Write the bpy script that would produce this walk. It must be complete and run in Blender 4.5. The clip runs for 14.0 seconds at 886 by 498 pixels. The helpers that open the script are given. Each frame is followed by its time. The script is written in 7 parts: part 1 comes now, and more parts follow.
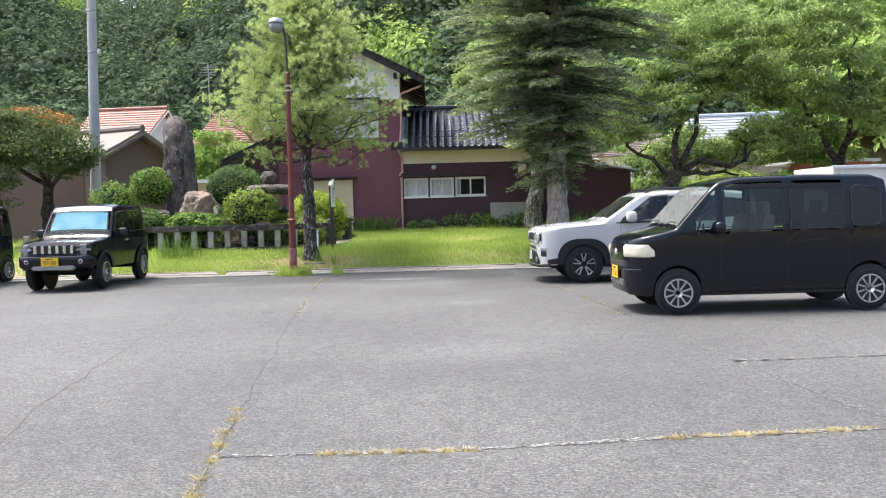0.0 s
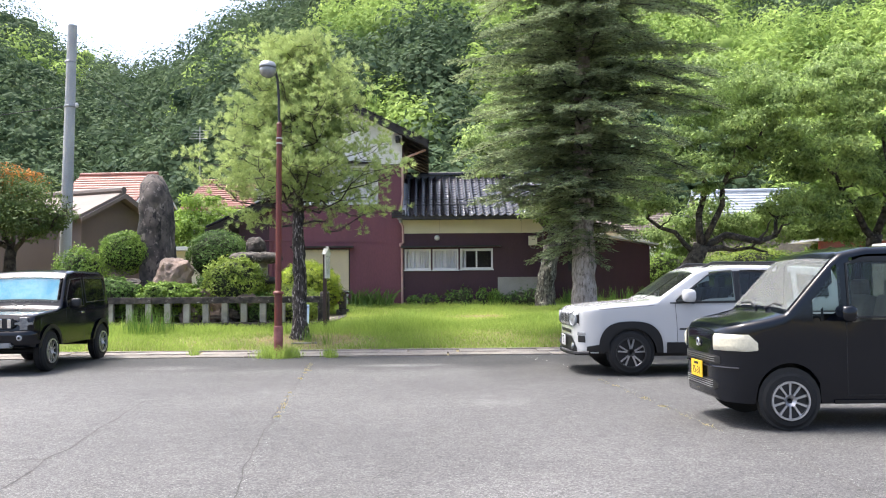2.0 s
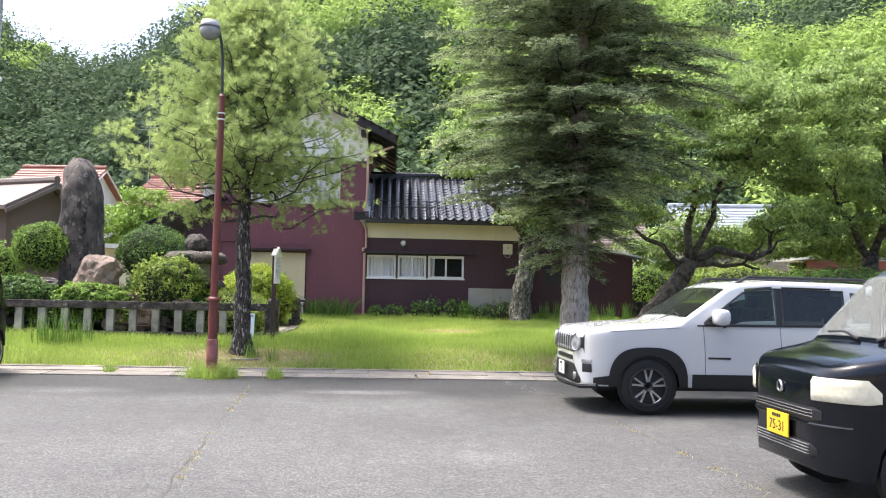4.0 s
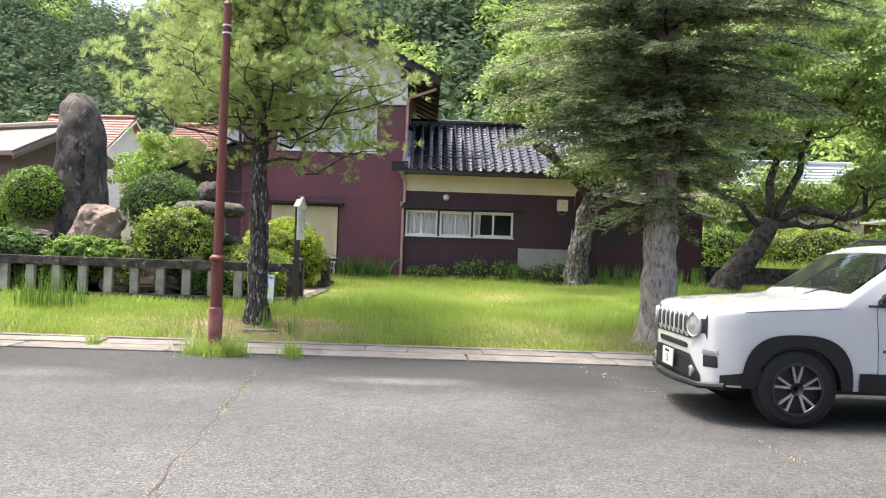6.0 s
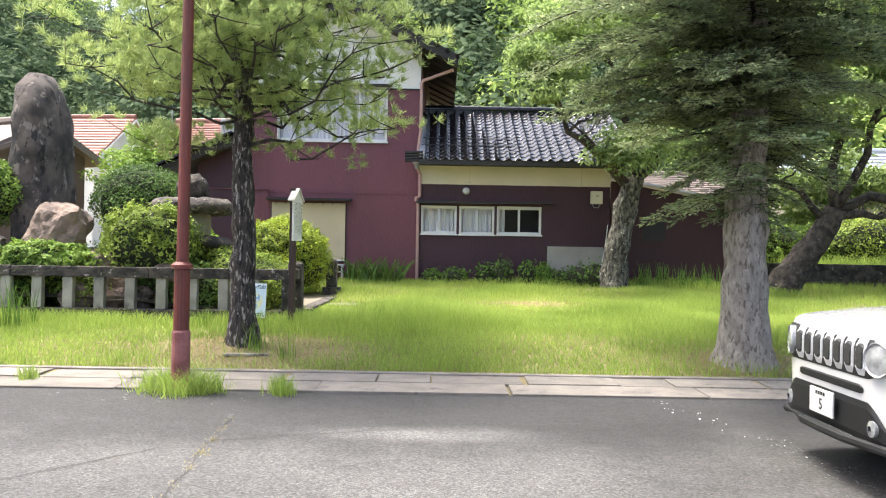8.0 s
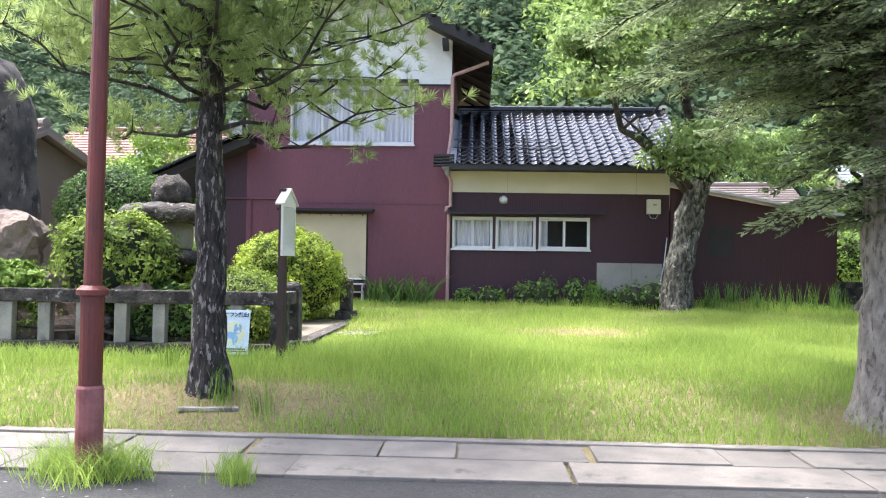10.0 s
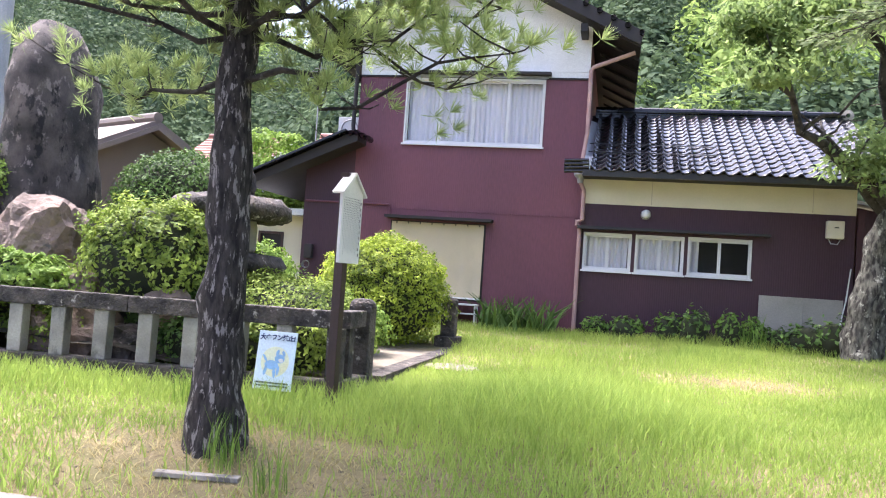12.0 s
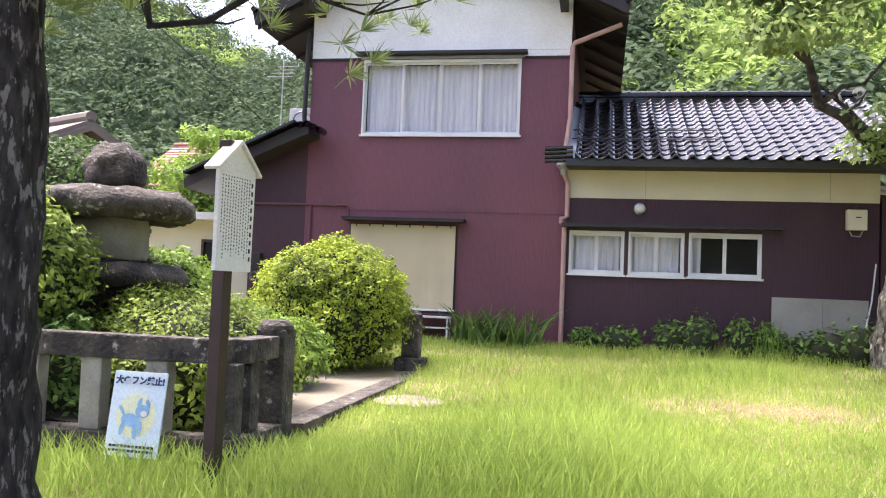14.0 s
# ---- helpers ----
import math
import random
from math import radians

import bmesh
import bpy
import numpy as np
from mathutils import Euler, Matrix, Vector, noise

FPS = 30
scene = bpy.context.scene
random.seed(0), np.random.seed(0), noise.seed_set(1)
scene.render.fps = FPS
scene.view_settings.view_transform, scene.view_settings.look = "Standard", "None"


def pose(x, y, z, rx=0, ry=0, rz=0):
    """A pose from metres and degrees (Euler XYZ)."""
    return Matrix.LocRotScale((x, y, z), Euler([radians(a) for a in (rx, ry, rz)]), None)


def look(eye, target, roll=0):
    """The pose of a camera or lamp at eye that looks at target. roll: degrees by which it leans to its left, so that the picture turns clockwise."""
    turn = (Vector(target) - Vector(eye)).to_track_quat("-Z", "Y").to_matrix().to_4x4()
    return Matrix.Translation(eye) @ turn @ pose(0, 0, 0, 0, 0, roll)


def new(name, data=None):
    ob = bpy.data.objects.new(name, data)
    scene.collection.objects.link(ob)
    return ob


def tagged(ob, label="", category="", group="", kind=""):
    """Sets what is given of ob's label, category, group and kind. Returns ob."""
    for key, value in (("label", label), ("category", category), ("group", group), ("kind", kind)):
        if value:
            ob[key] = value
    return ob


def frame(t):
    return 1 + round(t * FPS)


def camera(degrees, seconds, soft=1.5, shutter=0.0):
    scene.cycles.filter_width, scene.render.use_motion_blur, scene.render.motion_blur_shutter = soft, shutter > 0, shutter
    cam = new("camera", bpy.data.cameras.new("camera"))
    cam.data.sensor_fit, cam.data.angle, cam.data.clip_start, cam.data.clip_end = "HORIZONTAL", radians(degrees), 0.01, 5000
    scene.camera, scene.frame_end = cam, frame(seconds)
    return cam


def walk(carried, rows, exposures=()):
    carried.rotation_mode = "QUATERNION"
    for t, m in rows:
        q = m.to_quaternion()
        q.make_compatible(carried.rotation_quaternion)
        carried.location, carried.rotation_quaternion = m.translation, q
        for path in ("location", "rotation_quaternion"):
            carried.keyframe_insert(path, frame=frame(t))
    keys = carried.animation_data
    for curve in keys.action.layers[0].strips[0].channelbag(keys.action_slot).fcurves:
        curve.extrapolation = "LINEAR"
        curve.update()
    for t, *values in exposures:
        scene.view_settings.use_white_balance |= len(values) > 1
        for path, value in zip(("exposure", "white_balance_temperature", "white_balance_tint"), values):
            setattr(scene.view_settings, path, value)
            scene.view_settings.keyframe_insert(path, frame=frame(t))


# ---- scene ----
cam = camera(56.4, 14.0, soft=1.1)
METRES, EYE, TILT, LEAN, TURN = 18.0, 1.45, 0.0, 0.0, -0.3
ROWS = [
    (0.0, 0.0, 0.0, 0.0, -0.07, -2.86, 1.49),
    (0.5, -0.0063, 0.0346, -0.0012, -0.94, -2.88, 0.9),
    (1.0, -0.0125, 0.0773, -0.0014, -0.71, -2.04, 0.08),
    (1.5, -0.0151, 0.1148, -0.0009, -0.68, 0.68, 0.19),
    (2.0, -0.0204, 0.1476, -0.0009, -0.55, 2.3, 0.49),
    (2.5, -0.0223, 0.1826, -0.0016, -1.21, 3.02, 0.31),
    (3.0, -0.0247, 0.22, -0.0008, -2.23, 3.32, -0.16),
    (5.5, -0.0306, 0.4024, -0.0015, -3.5, 1.17, -1.64),
    (6.0, -0.0348, 0.4436, -0.0002, -0.71, 0.13, -1.95),
    (6.5, -0.0358, 0.4783, -0.0008, -0.47, -0.56, -1.22),
    (7.0, -0.0382, 0.5111, -0.0007, -0.9, -0.4, -0.88),
    (7.5, -0.0412, 0.5458, -0.0003, -0.58, -0.2, -0.79),
    (8.0, -0.0447, 0.586, 0.0006, 0.16, 0.05, -1.01),
    (10.5, -0.0426, 0.772, 0.0009, 4.46, 1.48, -1.2),
    (11.0, -0.0422, 0.8094, 0.0009, 7.13, 1.84, -1.8),
    (11.5, -0.0399, 0.8422, 0.0007, 9.87, 2.3, -2.73),
    (12.0, -0.04, 0.8783, 0.0005, 11.99, 2.21, -3.92),
    (12.5, -0.039, 0.9131, 0.0003, 12.75, 1.81, -4.21),
    (13.0, -0.0416, 0.9492, 0.0015, 13.2, 1.79, -3.2),
    (13.5, -0.0424, 0.9765, 0.0021, 12.94, 2.5, -2.2),
    (14.0, -0.0465, 0.9967, 0.0023, 11.01, 2.86, -2.34),
]
walk(cam, [(t, pose(0, 0, EYE, TILT, LEAN, TURN) @ pose(METRES * x, METRES * y, METRES * z, 90 + pitch, roll, yaw)) for t, x, y, z, yaw, pitch, roll in ROWS],
     [(0.0, 1.71, 6200, 8), (3.0, 1.84, 6200, 10), (6.5, 1.92, 6550, 8), (8.0, 2.05, 6500, 8), (10.5, 2.22, 5850, 12), (12.0, 2.31, 5950, 19), (13.0, 2.29, 6150, 22), (14.0, 2.2, 6350, 19)])

# ---- world, sun, exposure ----
world = bpy.data.worlds.new("sky")
scene.world = world
world.use_nodes = True
wn = world.node_tree.nodes
sky = wn.new("ShaderNodeTexSky")
sky.sky_type, sky.sun_disc = "NISHITA", False
SUN_EL, SUN_AZ = 68.0, 292.0        # azimuth clockwise from +y
sky.sun_elevation, sky.sun_rotation = radians(SUN_EL), radians(SUN_AZ)
sky.dust_density, sky.air_density = 6.0, 0.8
bgn = wn["Background"]
bgn.inputs["Strength"].default_value = 0.15
world.node_tree.links.new(sky.outputs[0], bgn.inputs["Color"])
sun_data = bpy.data.lights.new("sun", "SUN")
sun_data.energy, sun_data.angle, sun_data.color = 1.7, radians(14), (1.0, 0.96, 0.9)
sun = new("sun", sun_data)
sd = Vector((math.sin(radians(SUN_AZ)) * math.cos(radians(SUN_EL)), math.cos(radians(SUN_AZ)) * math.cos(radians(SUN_EL)), math.sin(radians(SUN_EL))))
sun.matrix_world = look(sd * 60, (0, 0, 0))

# ---- materials ----
def mat(name, color, rough=0.7, metal=0.0, color2=None, scale=4.0, fine=60.0, bump=0.2, detail=6.0, spec=0.5, coat=0.0, stretch=(1, 1, 1), bump_scale=None, mottled=0.5, tone=0.12, grain=0.5, fine_detail=3.0):
    """A surface with broad mottling between two colours, fine grain and relief, and a tone of its own for each object."""
    m = bpy.data.materials.new(name)
    m.use_nodes = True
    n, l = m.node_tree.nodes, m.node_tree.links
    b = n["Principled BSDF"]
    b.inputs["Roughness"].default_value, b.inputs["Metallic"].default_value = rough, metal
    b.inputs["Specular IOR Level"].default_value, b.inputs["Coat Weight"].default_value = spec, coat
    tc, mp = n.new("ShaderNodeTexCoord"), n.new("ShaderNodeMapping")
    mp.inputs["Scale"].default_value = stretch
    l.new(tc.outputs["Object"], mp.inputs["Vector"])
    n1, n2 = n.new("ShaderNodeTexNoise"), n.new("ShaderNodeTexNoise")
    n1.inputs["Scale"].default_value, n1.inputs["Detail"].default_value = scale, detail
    n2.inputs["Scale"].default_value, n2.inputs["Detail"].default_value = fine, fine_detail
    n2.inputs["Roughness"].default_value = 0.5 if fine_detail < 5 else 0.85
    l.new(mp.outputs[0], n1.inputs["Vector"])
    l.new(mp.outputs[0], n2.inputs["Vector"])
    r = n.new("ShaderNodeValToRGB")
    c2 = color2 or tuple(c * 0.72 for c in color)
    r.color_ramp.elements[0].position, r.color_ramp.elements[1].position = 0.5 - mottled * 0.4, 0.5 + mottled * 0.4
    r.color_ramp.elements[0].color, r.color_ramp.elements[1].color = (*c2, 1), (*color, 1)
    l.new(n1.outputs[0], r.inputs[0])
    info = n.new("ShaderNodeObjectInfo")
    add = n.new("ShaderNodeMath")
    add.operation = "MULTIPLY_ADD"
    add.inputs[1].default_value, add.inputs[2].default_value = grain, 1 - grain / 2
    l.new(n2.outputs[0], add.inputs[0])
    rnd = n.new("ShaderNodeMath")
    rnd.operation = "MULTIPLY_ADD"
    rnd.inputs[1].default_value, rnd.inputs[2].default_value = tone * 2, 1 - tone
    l.new(info.outputs["Random"], rnd.inputs[0])
    mul = n.new("ShaderNodeMath")
    mul.operation = "MULTIPLY"
    l.new(add.outputs[0], mul.inputs[0])
    l.new(rnd.outputs[0], mul.inputs[1])
    mix = n.new("ShaderNodeVectorMath")
    mix.operation = "SCALE"
    l.new(r.outputs[0], mix.inputs[0])
    l.new(mul.outputs[0], mix.inputs["Scale"])
    l.new(mix.outputs[0], b.inputs["Base Color"])
    if bump:
        bp = n.new("ShaderNodeBump")
        bp.inputs["Strength"].default_value, bp.inputs["Distance"].default_value = bump, bump_scale or 0.01
        l.new(n2.outputs[0], bp.inputs["Height"])
        l.new(bp.outputs[0], b.inputs["Normal"])
    return m


def leaf_mat(name, dark, light, through_amount=0.35, rough=0.6, patch=0.35, gloss=0.2):
    """Leaves: each leaf its own tone, broad patches of tone, some light passing through."""
    m = bpy.data.materials.new(name)
    m.use_nodes = True
    n, l = m.node_tree.nodes, m.node_tree.links
    b, out = n["Principled BSDF"], n["Material Output"]
    b.inputs["Roughness"].default_value = rough
    b.inputs["Specular IOR Level"].default_value = gloss
    g, tc, noi = n.new("ShaderNodeNewGeometry"), n.new("ShaderNodeTexCoord"), n.new("ShaderNodeTexNoise")
    noi.inputs["Scale"].default_value, noi.inputs["Detail"].default_value = patch, 3.0
    l.new(tc.outputs["Object"], noi.inputs["Vector"])
    ad = n.new("ShaderNodeMath")
    ad.operation = "MULTIPLY_ADD"
    ad.inputs[1].default_value = 0.55
    l.new(g.outputs["Random Per Island"], ad.inputs[0])
    sc = n.new("ShaderNodeMath")
    sc.operation = "MULTIPLY_ADD"
    sc.inputs[1].default_value, sc.inputs[2].default_value = 1.6, -0.55
    l.new(noi.outputs[0], sc.inputs[0])
    l.new(sc.outputs[0], ad.inputs[2])
    r = n.new("ShaderNodeValToRGB")
    r.color_ramp.elements[0].color, r.color_ramp.elements[1].color = (*dark, 1), (*light, 1)
    l.new(ad.outputs[0], r.inputs[0])
    l.new(r.outputs[0], b.inputs["Base Color"])
    t = n.new("ShaderNodeBsdfTranslucent")
    l.new(r.outputs[0], t.inputs["Color"])
    mx = n.new("ShaderNodeMixShader")
    mx.inputs[0].default_value = through_amount
    l.new(b.outputs[0], mx.inputs[1])
    l.new(t.outputs[0], mx.inputs[2])
    l.new(mx.outputs[0], out.inputs["Surface"])
    return m


def siding_mat(name, color, color2):
    """Painted ribbed metal sheet: upright ribs every 4 cm, streaks of fading."""
    m = mat(name, color, 0.55, 0.0, color2, 0.9, 30.0, 0.0, stretch=(1, 1, 0.25), spec=0.4, tone=0.02)
    n, l = m.node_tree.nodes, m.node_tree.links
    tc, wv, bp = n.new("ShaderNodeTexCoord"), n.new("ShaderNodeTexWave"), n.new("ShaderNodeBump")
    wv.wave_type, wv.bands_direction = "BANDS", "X"
    wv.inputs["Scale"].default_value, wv.inputs["Distortion"].default_value = 7.5, 0.0
    bp.inputs["Strength"].default_value, bp.inputs["Distance"].default_value = 0.3, 0.01
    l.new(tc.outputs["Object"], wv.inputs["Vector"])
    l.new(wv.outputs[0], bp.inputs["Height"])
    l.new(bp.outputs[0], n["Principled BSDF"].inputs["Normal"])
    return m


def glass_mat(name, color, rough=0.04, clear=0.0):
    """Window glass: a thin clear sheet with a mirror-like face."""
    m = bpy.data.materials.new(name)
    m.use_nodes = True
    n, l = m.node_tree.nodes, m.node_tree.links
    b, out = n["Principled BSDF"], n["Material Output"]
    b.inputs["Base Color"].default_value, b.inputs["Roughness"].default_value = (*color, 1), rough
    b.inputs["Specular IOR Level"].default_value = 0.5
    if clear:
        t, mx = n.new("ShaderNodeBsdfTransparent"), n.new("ShaderNodeMixShader")
        mx.inputs[0].default_value = clear
        l.new(b.outputs[0], mx.inputs[1])
        l.new(t.outputs[0], mx.inputs[2])
        l.new(mx.outputs[0], out.inputs["Surface"])
    return m


def car_glass_mat(name, tint, ior=1.5, dust_sheen=0.0):
    """Car glass: light passes tinted, and the face mirrors more the flatter one looks at it."""
    m = bpy.data.materials.new(name)
    m.use_nodes = True
    n, l = m.node_tree.nodes, m.node_tree.links
    t, g, fr, mx = n.new("ShaderNodeBsdfTransparent"), n.new("ShaderNodeBsdfGlossy"), n.new("ShaderNodeFresnel"), n.new("ShaderNodeMixShader")
    t.inputs["Color"].default_value = (*tint, 1)
    g.inputs["Roughness"].default_value = 0.02
    fr.inputs["IOR"].default_value = ior
    l.new(fr.outputs[0], mx.inputs[0])
    l.new(t.outputs[0], mx.inputs[1])
    l.new(g.outputs[0], mx.inputs[2])
    # Pale diffuse layer; on the wagon's windscreen it stands in for reflected sky.
    df, m2 = n.new("ShaderNodeBsdfDiffuse"), n.new("ShaderNodeMixShader")
    df.inputs["Color"].default_value, m2.inputs[0].default_value = (0.6, 0.62, 0.6, 1), dust_sheen
    l.new(mx.outputs[0], m2.inputs[1])
    l.new(df.outputs[0], m2.inputs[2])
    l.new(m2.outputs[0], n["Material Output"].inputs["Surface"])
    return m


M = {}
M["asphalt"] = mat("asphalt", (0.094, 0.091, 0.087), 0.85, 0, (0.05, 0.0485, 0.047), 0.3, 52, 0.4, 10, bump_scale=0.008, mottled=0.6, tone=0.0, grain=5.0, fine_detail=8.0)
M["paint_worn"] = mat("paint_worn", (0.33, 0.33, 0.315), 0.8, 0, (0.2, 0.2, 0.19), 9, 80, 0.3)
M["crack"] = mat("crack", (0.06, 0.057, 0.053), 0.95, 0, None, 6, 60, 0.3)
M["concrete"] = mat("concrete", (0.235, 0.208, 0.178), 0.85, 0, (0.14, 0.124, 0.107), 2.6, 70, 0.6, 8, tone=0.14, grain=1.0, fine_detail=6.0)
M["stone_pale"] = mat("stone_pale", (0.40, 0.37, 0.31), 0.85, 0, (0.22, 0.2, 0.17), 3.5, 60, 0.5, tone=0.14)
M["cement_board"] = mat("cement_board", (0.34, 0.32, 0.285), 0.85, 0, (0.26, 0.245, 0.215), 1.4, 50, 0.2, 8, tone=0.05)
M["stone_dark"] = mat("stone_dark", (0.1, 0.083, 0.07), 0.9, 0, (0.03, 0.026, 0.023), 6.0, 30, 1.0, 10, tone=0.1, bump_scale=0.03, mottled=0.3, grain=0.8)
M["path_sand"] = mat("sandy_concrete", (0.25, 0.215, 0.155), 0.9, 0, (0.16, 0.138, 0.1), 2.5, 50, 0.5, 8, grain=0.8)
M["stele"] = mat("stele", (0.2, 0.165, 0.145), 0.85, 0, (0.045, 0.04, 0.039), 2.6, 12, 1.0, 12, stretch=(1.0, 1.0, 0.85), bump_scale=0.09, mottled=0.3, grain=1.4, fine_detail=8.0)
M["rock_tan"] = mat("rock_tan", (0.27, 0.19, 0.145), 0.85, 0, (0.13, 0.098, 0.08), 1.6, 22, 0.8, 8, bump_scale=0.03)
M["soil"] = mat("soil", (0.185, 0.165, 0.066), 0.95, 0, (0.28, 0.22, 0.115), 3.0, 30, 0.9, 8, bump_scale=0.03, mottled=0.45, grain=1.2, fine_detail=6.0)
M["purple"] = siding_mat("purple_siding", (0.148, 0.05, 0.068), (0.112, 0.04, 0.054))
# Deeper purple paint for wing and lean-to, with eave shade in the colour.
M["purple_shaded"] = siding_mat("shaded_purple_siding", (0.05, 0.0185, 0.03), (0.037, 0.0145, 0.023))
# Dark red paint, deepened further for the shade under the tree crowns.
M["dark_red"] = siding_mat("shaded_red_siding", (0.046, 0.0105, 0.014), (0.033, 0.009, 0.012))
M["plaster"] = mat("white_plaster", (0.78, 0.78, 0.76), 0.8, 0, (0.66, 0.66, 0.64), 1.2, 50, 0.1, tone=0.01)
M["cream"] = mat("cream_board", (0.62, 0.58, 0.45), 0.75, 0, (0.54, 0.51, 0.39), 1.2, 40, 0.05, tone=0.03, grain=0.15)
M["blind"] = mat("blind_cloth", (0.50, 0.43, 0.29), 0.85, 0, (0.44, 0.38, 0.26), 1.5, 150, 0.2, tone=0.01)
# Soil colour darkened to hold the shade behind the balustrade.
M["soil_in_shade"] = mat("shaded_soil", (0.045, 0.038, 0.026), 0.95, 0, (0.025, 0.022, 0.016), 2, 25, 0.6, 8, bump_scale=0.02)
M["post_brown"] = mat("dark_brown_post", (0.055, 0.027, 0.022), 0.6, 0, (0.035, 0.018, 0.015), 3, 50, 0.3)
M["dark_wood"] = mat("dark_wood", (0.022, 0.018, 0.017), 0.7, 0, (0.012, 0.01, 0.0095), 3, 50, 0.3)
M["tile"] = mat("glazed_roof_tile", (0.012, 0.012, 0.016), 0.1, 0, (0.006, 0.006, 0.008), 3, 30, 0.05, spec=0.42, coat=0.0, tone=0.25)
M["red_tile"] = mat("red_roof_tile", (0.26, 0.105, 0.078), 0.6, 0, (0.2, 0.08, 0.06), 1.2, 20, 0.2, tone=0.15)
M["brown_roof"] = mat("brown_metal_roof", (0.17, 0.135, 0.113), 0.7, 0, (0.14, 0.11, 0.095), 1, 30, 0.1)
M["brown_wall"] = mat("brown_wall", (0.125, 0.098, 0.085), 0.8, 0, (0.1, 0.078, 0.068), 0.7, 40, 0.1)
M["alu"] = mat("white_aluminium", (0.64, 0.64, 0.63), 0.4, 0.0, (0.56, 0.56, 0.55), 2, 40, 0.02, tone=0.02)
M["curtain"] = mat("white_curtain", (0.84, 0.83, 0.87), 0.9, 0, (0.72, 0.72, 0.76), 2, 80, 0.1, stretch=(6, 6, 0.4), tone=0.03)
M["pipe"] = mat("pink_downpipe", (0.45, 0.29, 0.26), 0.6, 0, (0.33, 0.2, 0.18), 3, 40, 0.1)
M["grey_metal"] = mat("grey_metal", (0.35, 0.36, 0.37), 0.45, 0.4, None, 3, 50, 0.1)
M["zinc"] = mat("pale_metal_roof", (0.5, 0.52, 0.55), 0.4, 0.3, (0.38, 0.39, 0.42), 1.5, 30, 0.1)
M["black_metal"] = mat("black_metal", (0.02, 0.02, 0.02), 0.45, 0.0, None, 4, 50, 0.1)
M["rust_red"] = mat("rusty_red_paint", (0.17, 0.032, 0.02), 0.55, 0, (0.085, 0.022, 0.016), 4, 45, 0.4, 8, stretch=(3, 3, 0.6))
M["rust_pale"] = mat("worn_pink_paint", (0.33, 0.13, 0.12), 0.6, 0, (0.13, 0.035, 0.03), 5, 45, 0.4, 8)
M["pole_concrete"] = mat("pole_concrete", (0.36, 0.37, 0.37), 0.8, 0, (0.27, 0.28, 0.28), 1.5, 40, 0.2)
M["bark_pine"] = mat("pine_bark", (0.095, 0.08, 0.07), 0.95, 0, (0.018, 0.014, 0.013), 12, 30, 1.0, 12, stretch=(2.2, 2.2, 0.6), bump_scale=0.05, mottled=0.34, grain=1.6, fine_detail=8.0)
M["bark_grey"] = mat("grey_bark", (0.56, 0.5, 0.44), 0.95, 0, (0.27, 0.235, 0.2), 6, 26, 1.0, 10, stretch=(1.9, 1.9, 0.9), bump_scale=0.04, grain=1.2, fine_detail=8.0)
M["bark_lichen"] = mat("lichen_bark", (0.17, 0.165, 0.13), 0.95, 0, (0.026, 0.022, 0.018), 9, 24, 1.0, 12, stretch=(1.8, 1.8, 0.7), bump_scale=0.05, mottled=0.32, grain=1.4, fine_detail=8.0)
M["ink_navy"] = mat("navy_ink", (0.02, 0.035, 0.11), 0.7, 0, None, 5, 60, 0.0)
M["bark_dark"] = mat("dark_bark", (0.085, 0.072, 0.058), 0.95, 0, (0.022, 0.018, 0.015), 7, 30, 1.0, 10, bump_scale=0.04, mottled=0.3, grain=1.3, fine_detail=8.0)
M["grass"] = leaf_mat("grass_blades", (0.155, 0.25, 0.044), (0.43, 0.54, 0.125), 0.5, patch=0.5)
M["dry_grass"] = leaf_mat("dry_grass", (0.26, 0.24, 0.06), (0.45, 0.38, 0.16), 0.3, patch=0.8)
M["straw"] = leaf_mat("dry_straw", (0.3, 0.26, 0.1), (0.5, 0.41, 0.2), 0.3, patch=0.8)
M["weed"] = leaf_mat("weed_leaves", (0.06, 0.13, 0.025), (0.2, 0.32, 0.06), 0.35, patch=1.0)
M["pine_needle"] = leaf_mat("pine_needles", (0.165, 0.235, 0.085), (0.53, 0.62, 0.24), 0.55, patch=0.9)
M["fir_needle"] = leaf_mat("fir_sprays", (0.065, 0.094, 0.052), (0.4, 0.475, 0.245), 0.42, patch=0.8)
M["cherry_leaf"] = leaf_mat("cherry_leaves", (0.075, 0.125, 0.04), (0.42, 0.54, 0.19), 0.5, patch=0.9)
M["azalea_leaf"] = leaf_mat("yellow_green_leaves", (0.045, 0.085, 0.012), (0.44, 0.54, 0.06), 0.35, patch=2.2)
M["box_leaf"] = leaf_mat("green_box_leaves", (0.045, 0.088, 0.016), (0.37, 0.47, 0.085), 0.35, patch=1.8)
M["shrub_leaf"] = leaf_mat("shrub_leaves", (0.055, 0.11, 0.02), (0.31, 0.45, 0.08), 0.35, patch=0.9)
M["dark_leaf"] = leaf_mat("dark_shrub_leaves", (0.03, 0.07, 0.016), (0.165, 0.27, 0.06), 0.3, patch=0.9)
M["maple_leaf"] = leaf_mat("maple_leaves", (0.05, 0.09, 0.03), (0.13, 0.17, 0.05), 0.35, patch=0.6)
M["maple_red"] = leaf_mat("maple_orange_leaves", (0.28, 0.12, 0.03), (0.42, 0.2, 0.05), 0.35, patch=0.6)
M["forest"] = leaf_mat("forest_leaves", (0.024, 0.047, 0.028), (0.115, 0.162, 0.08), 0.3, patch=0.2, gloss=0.03)
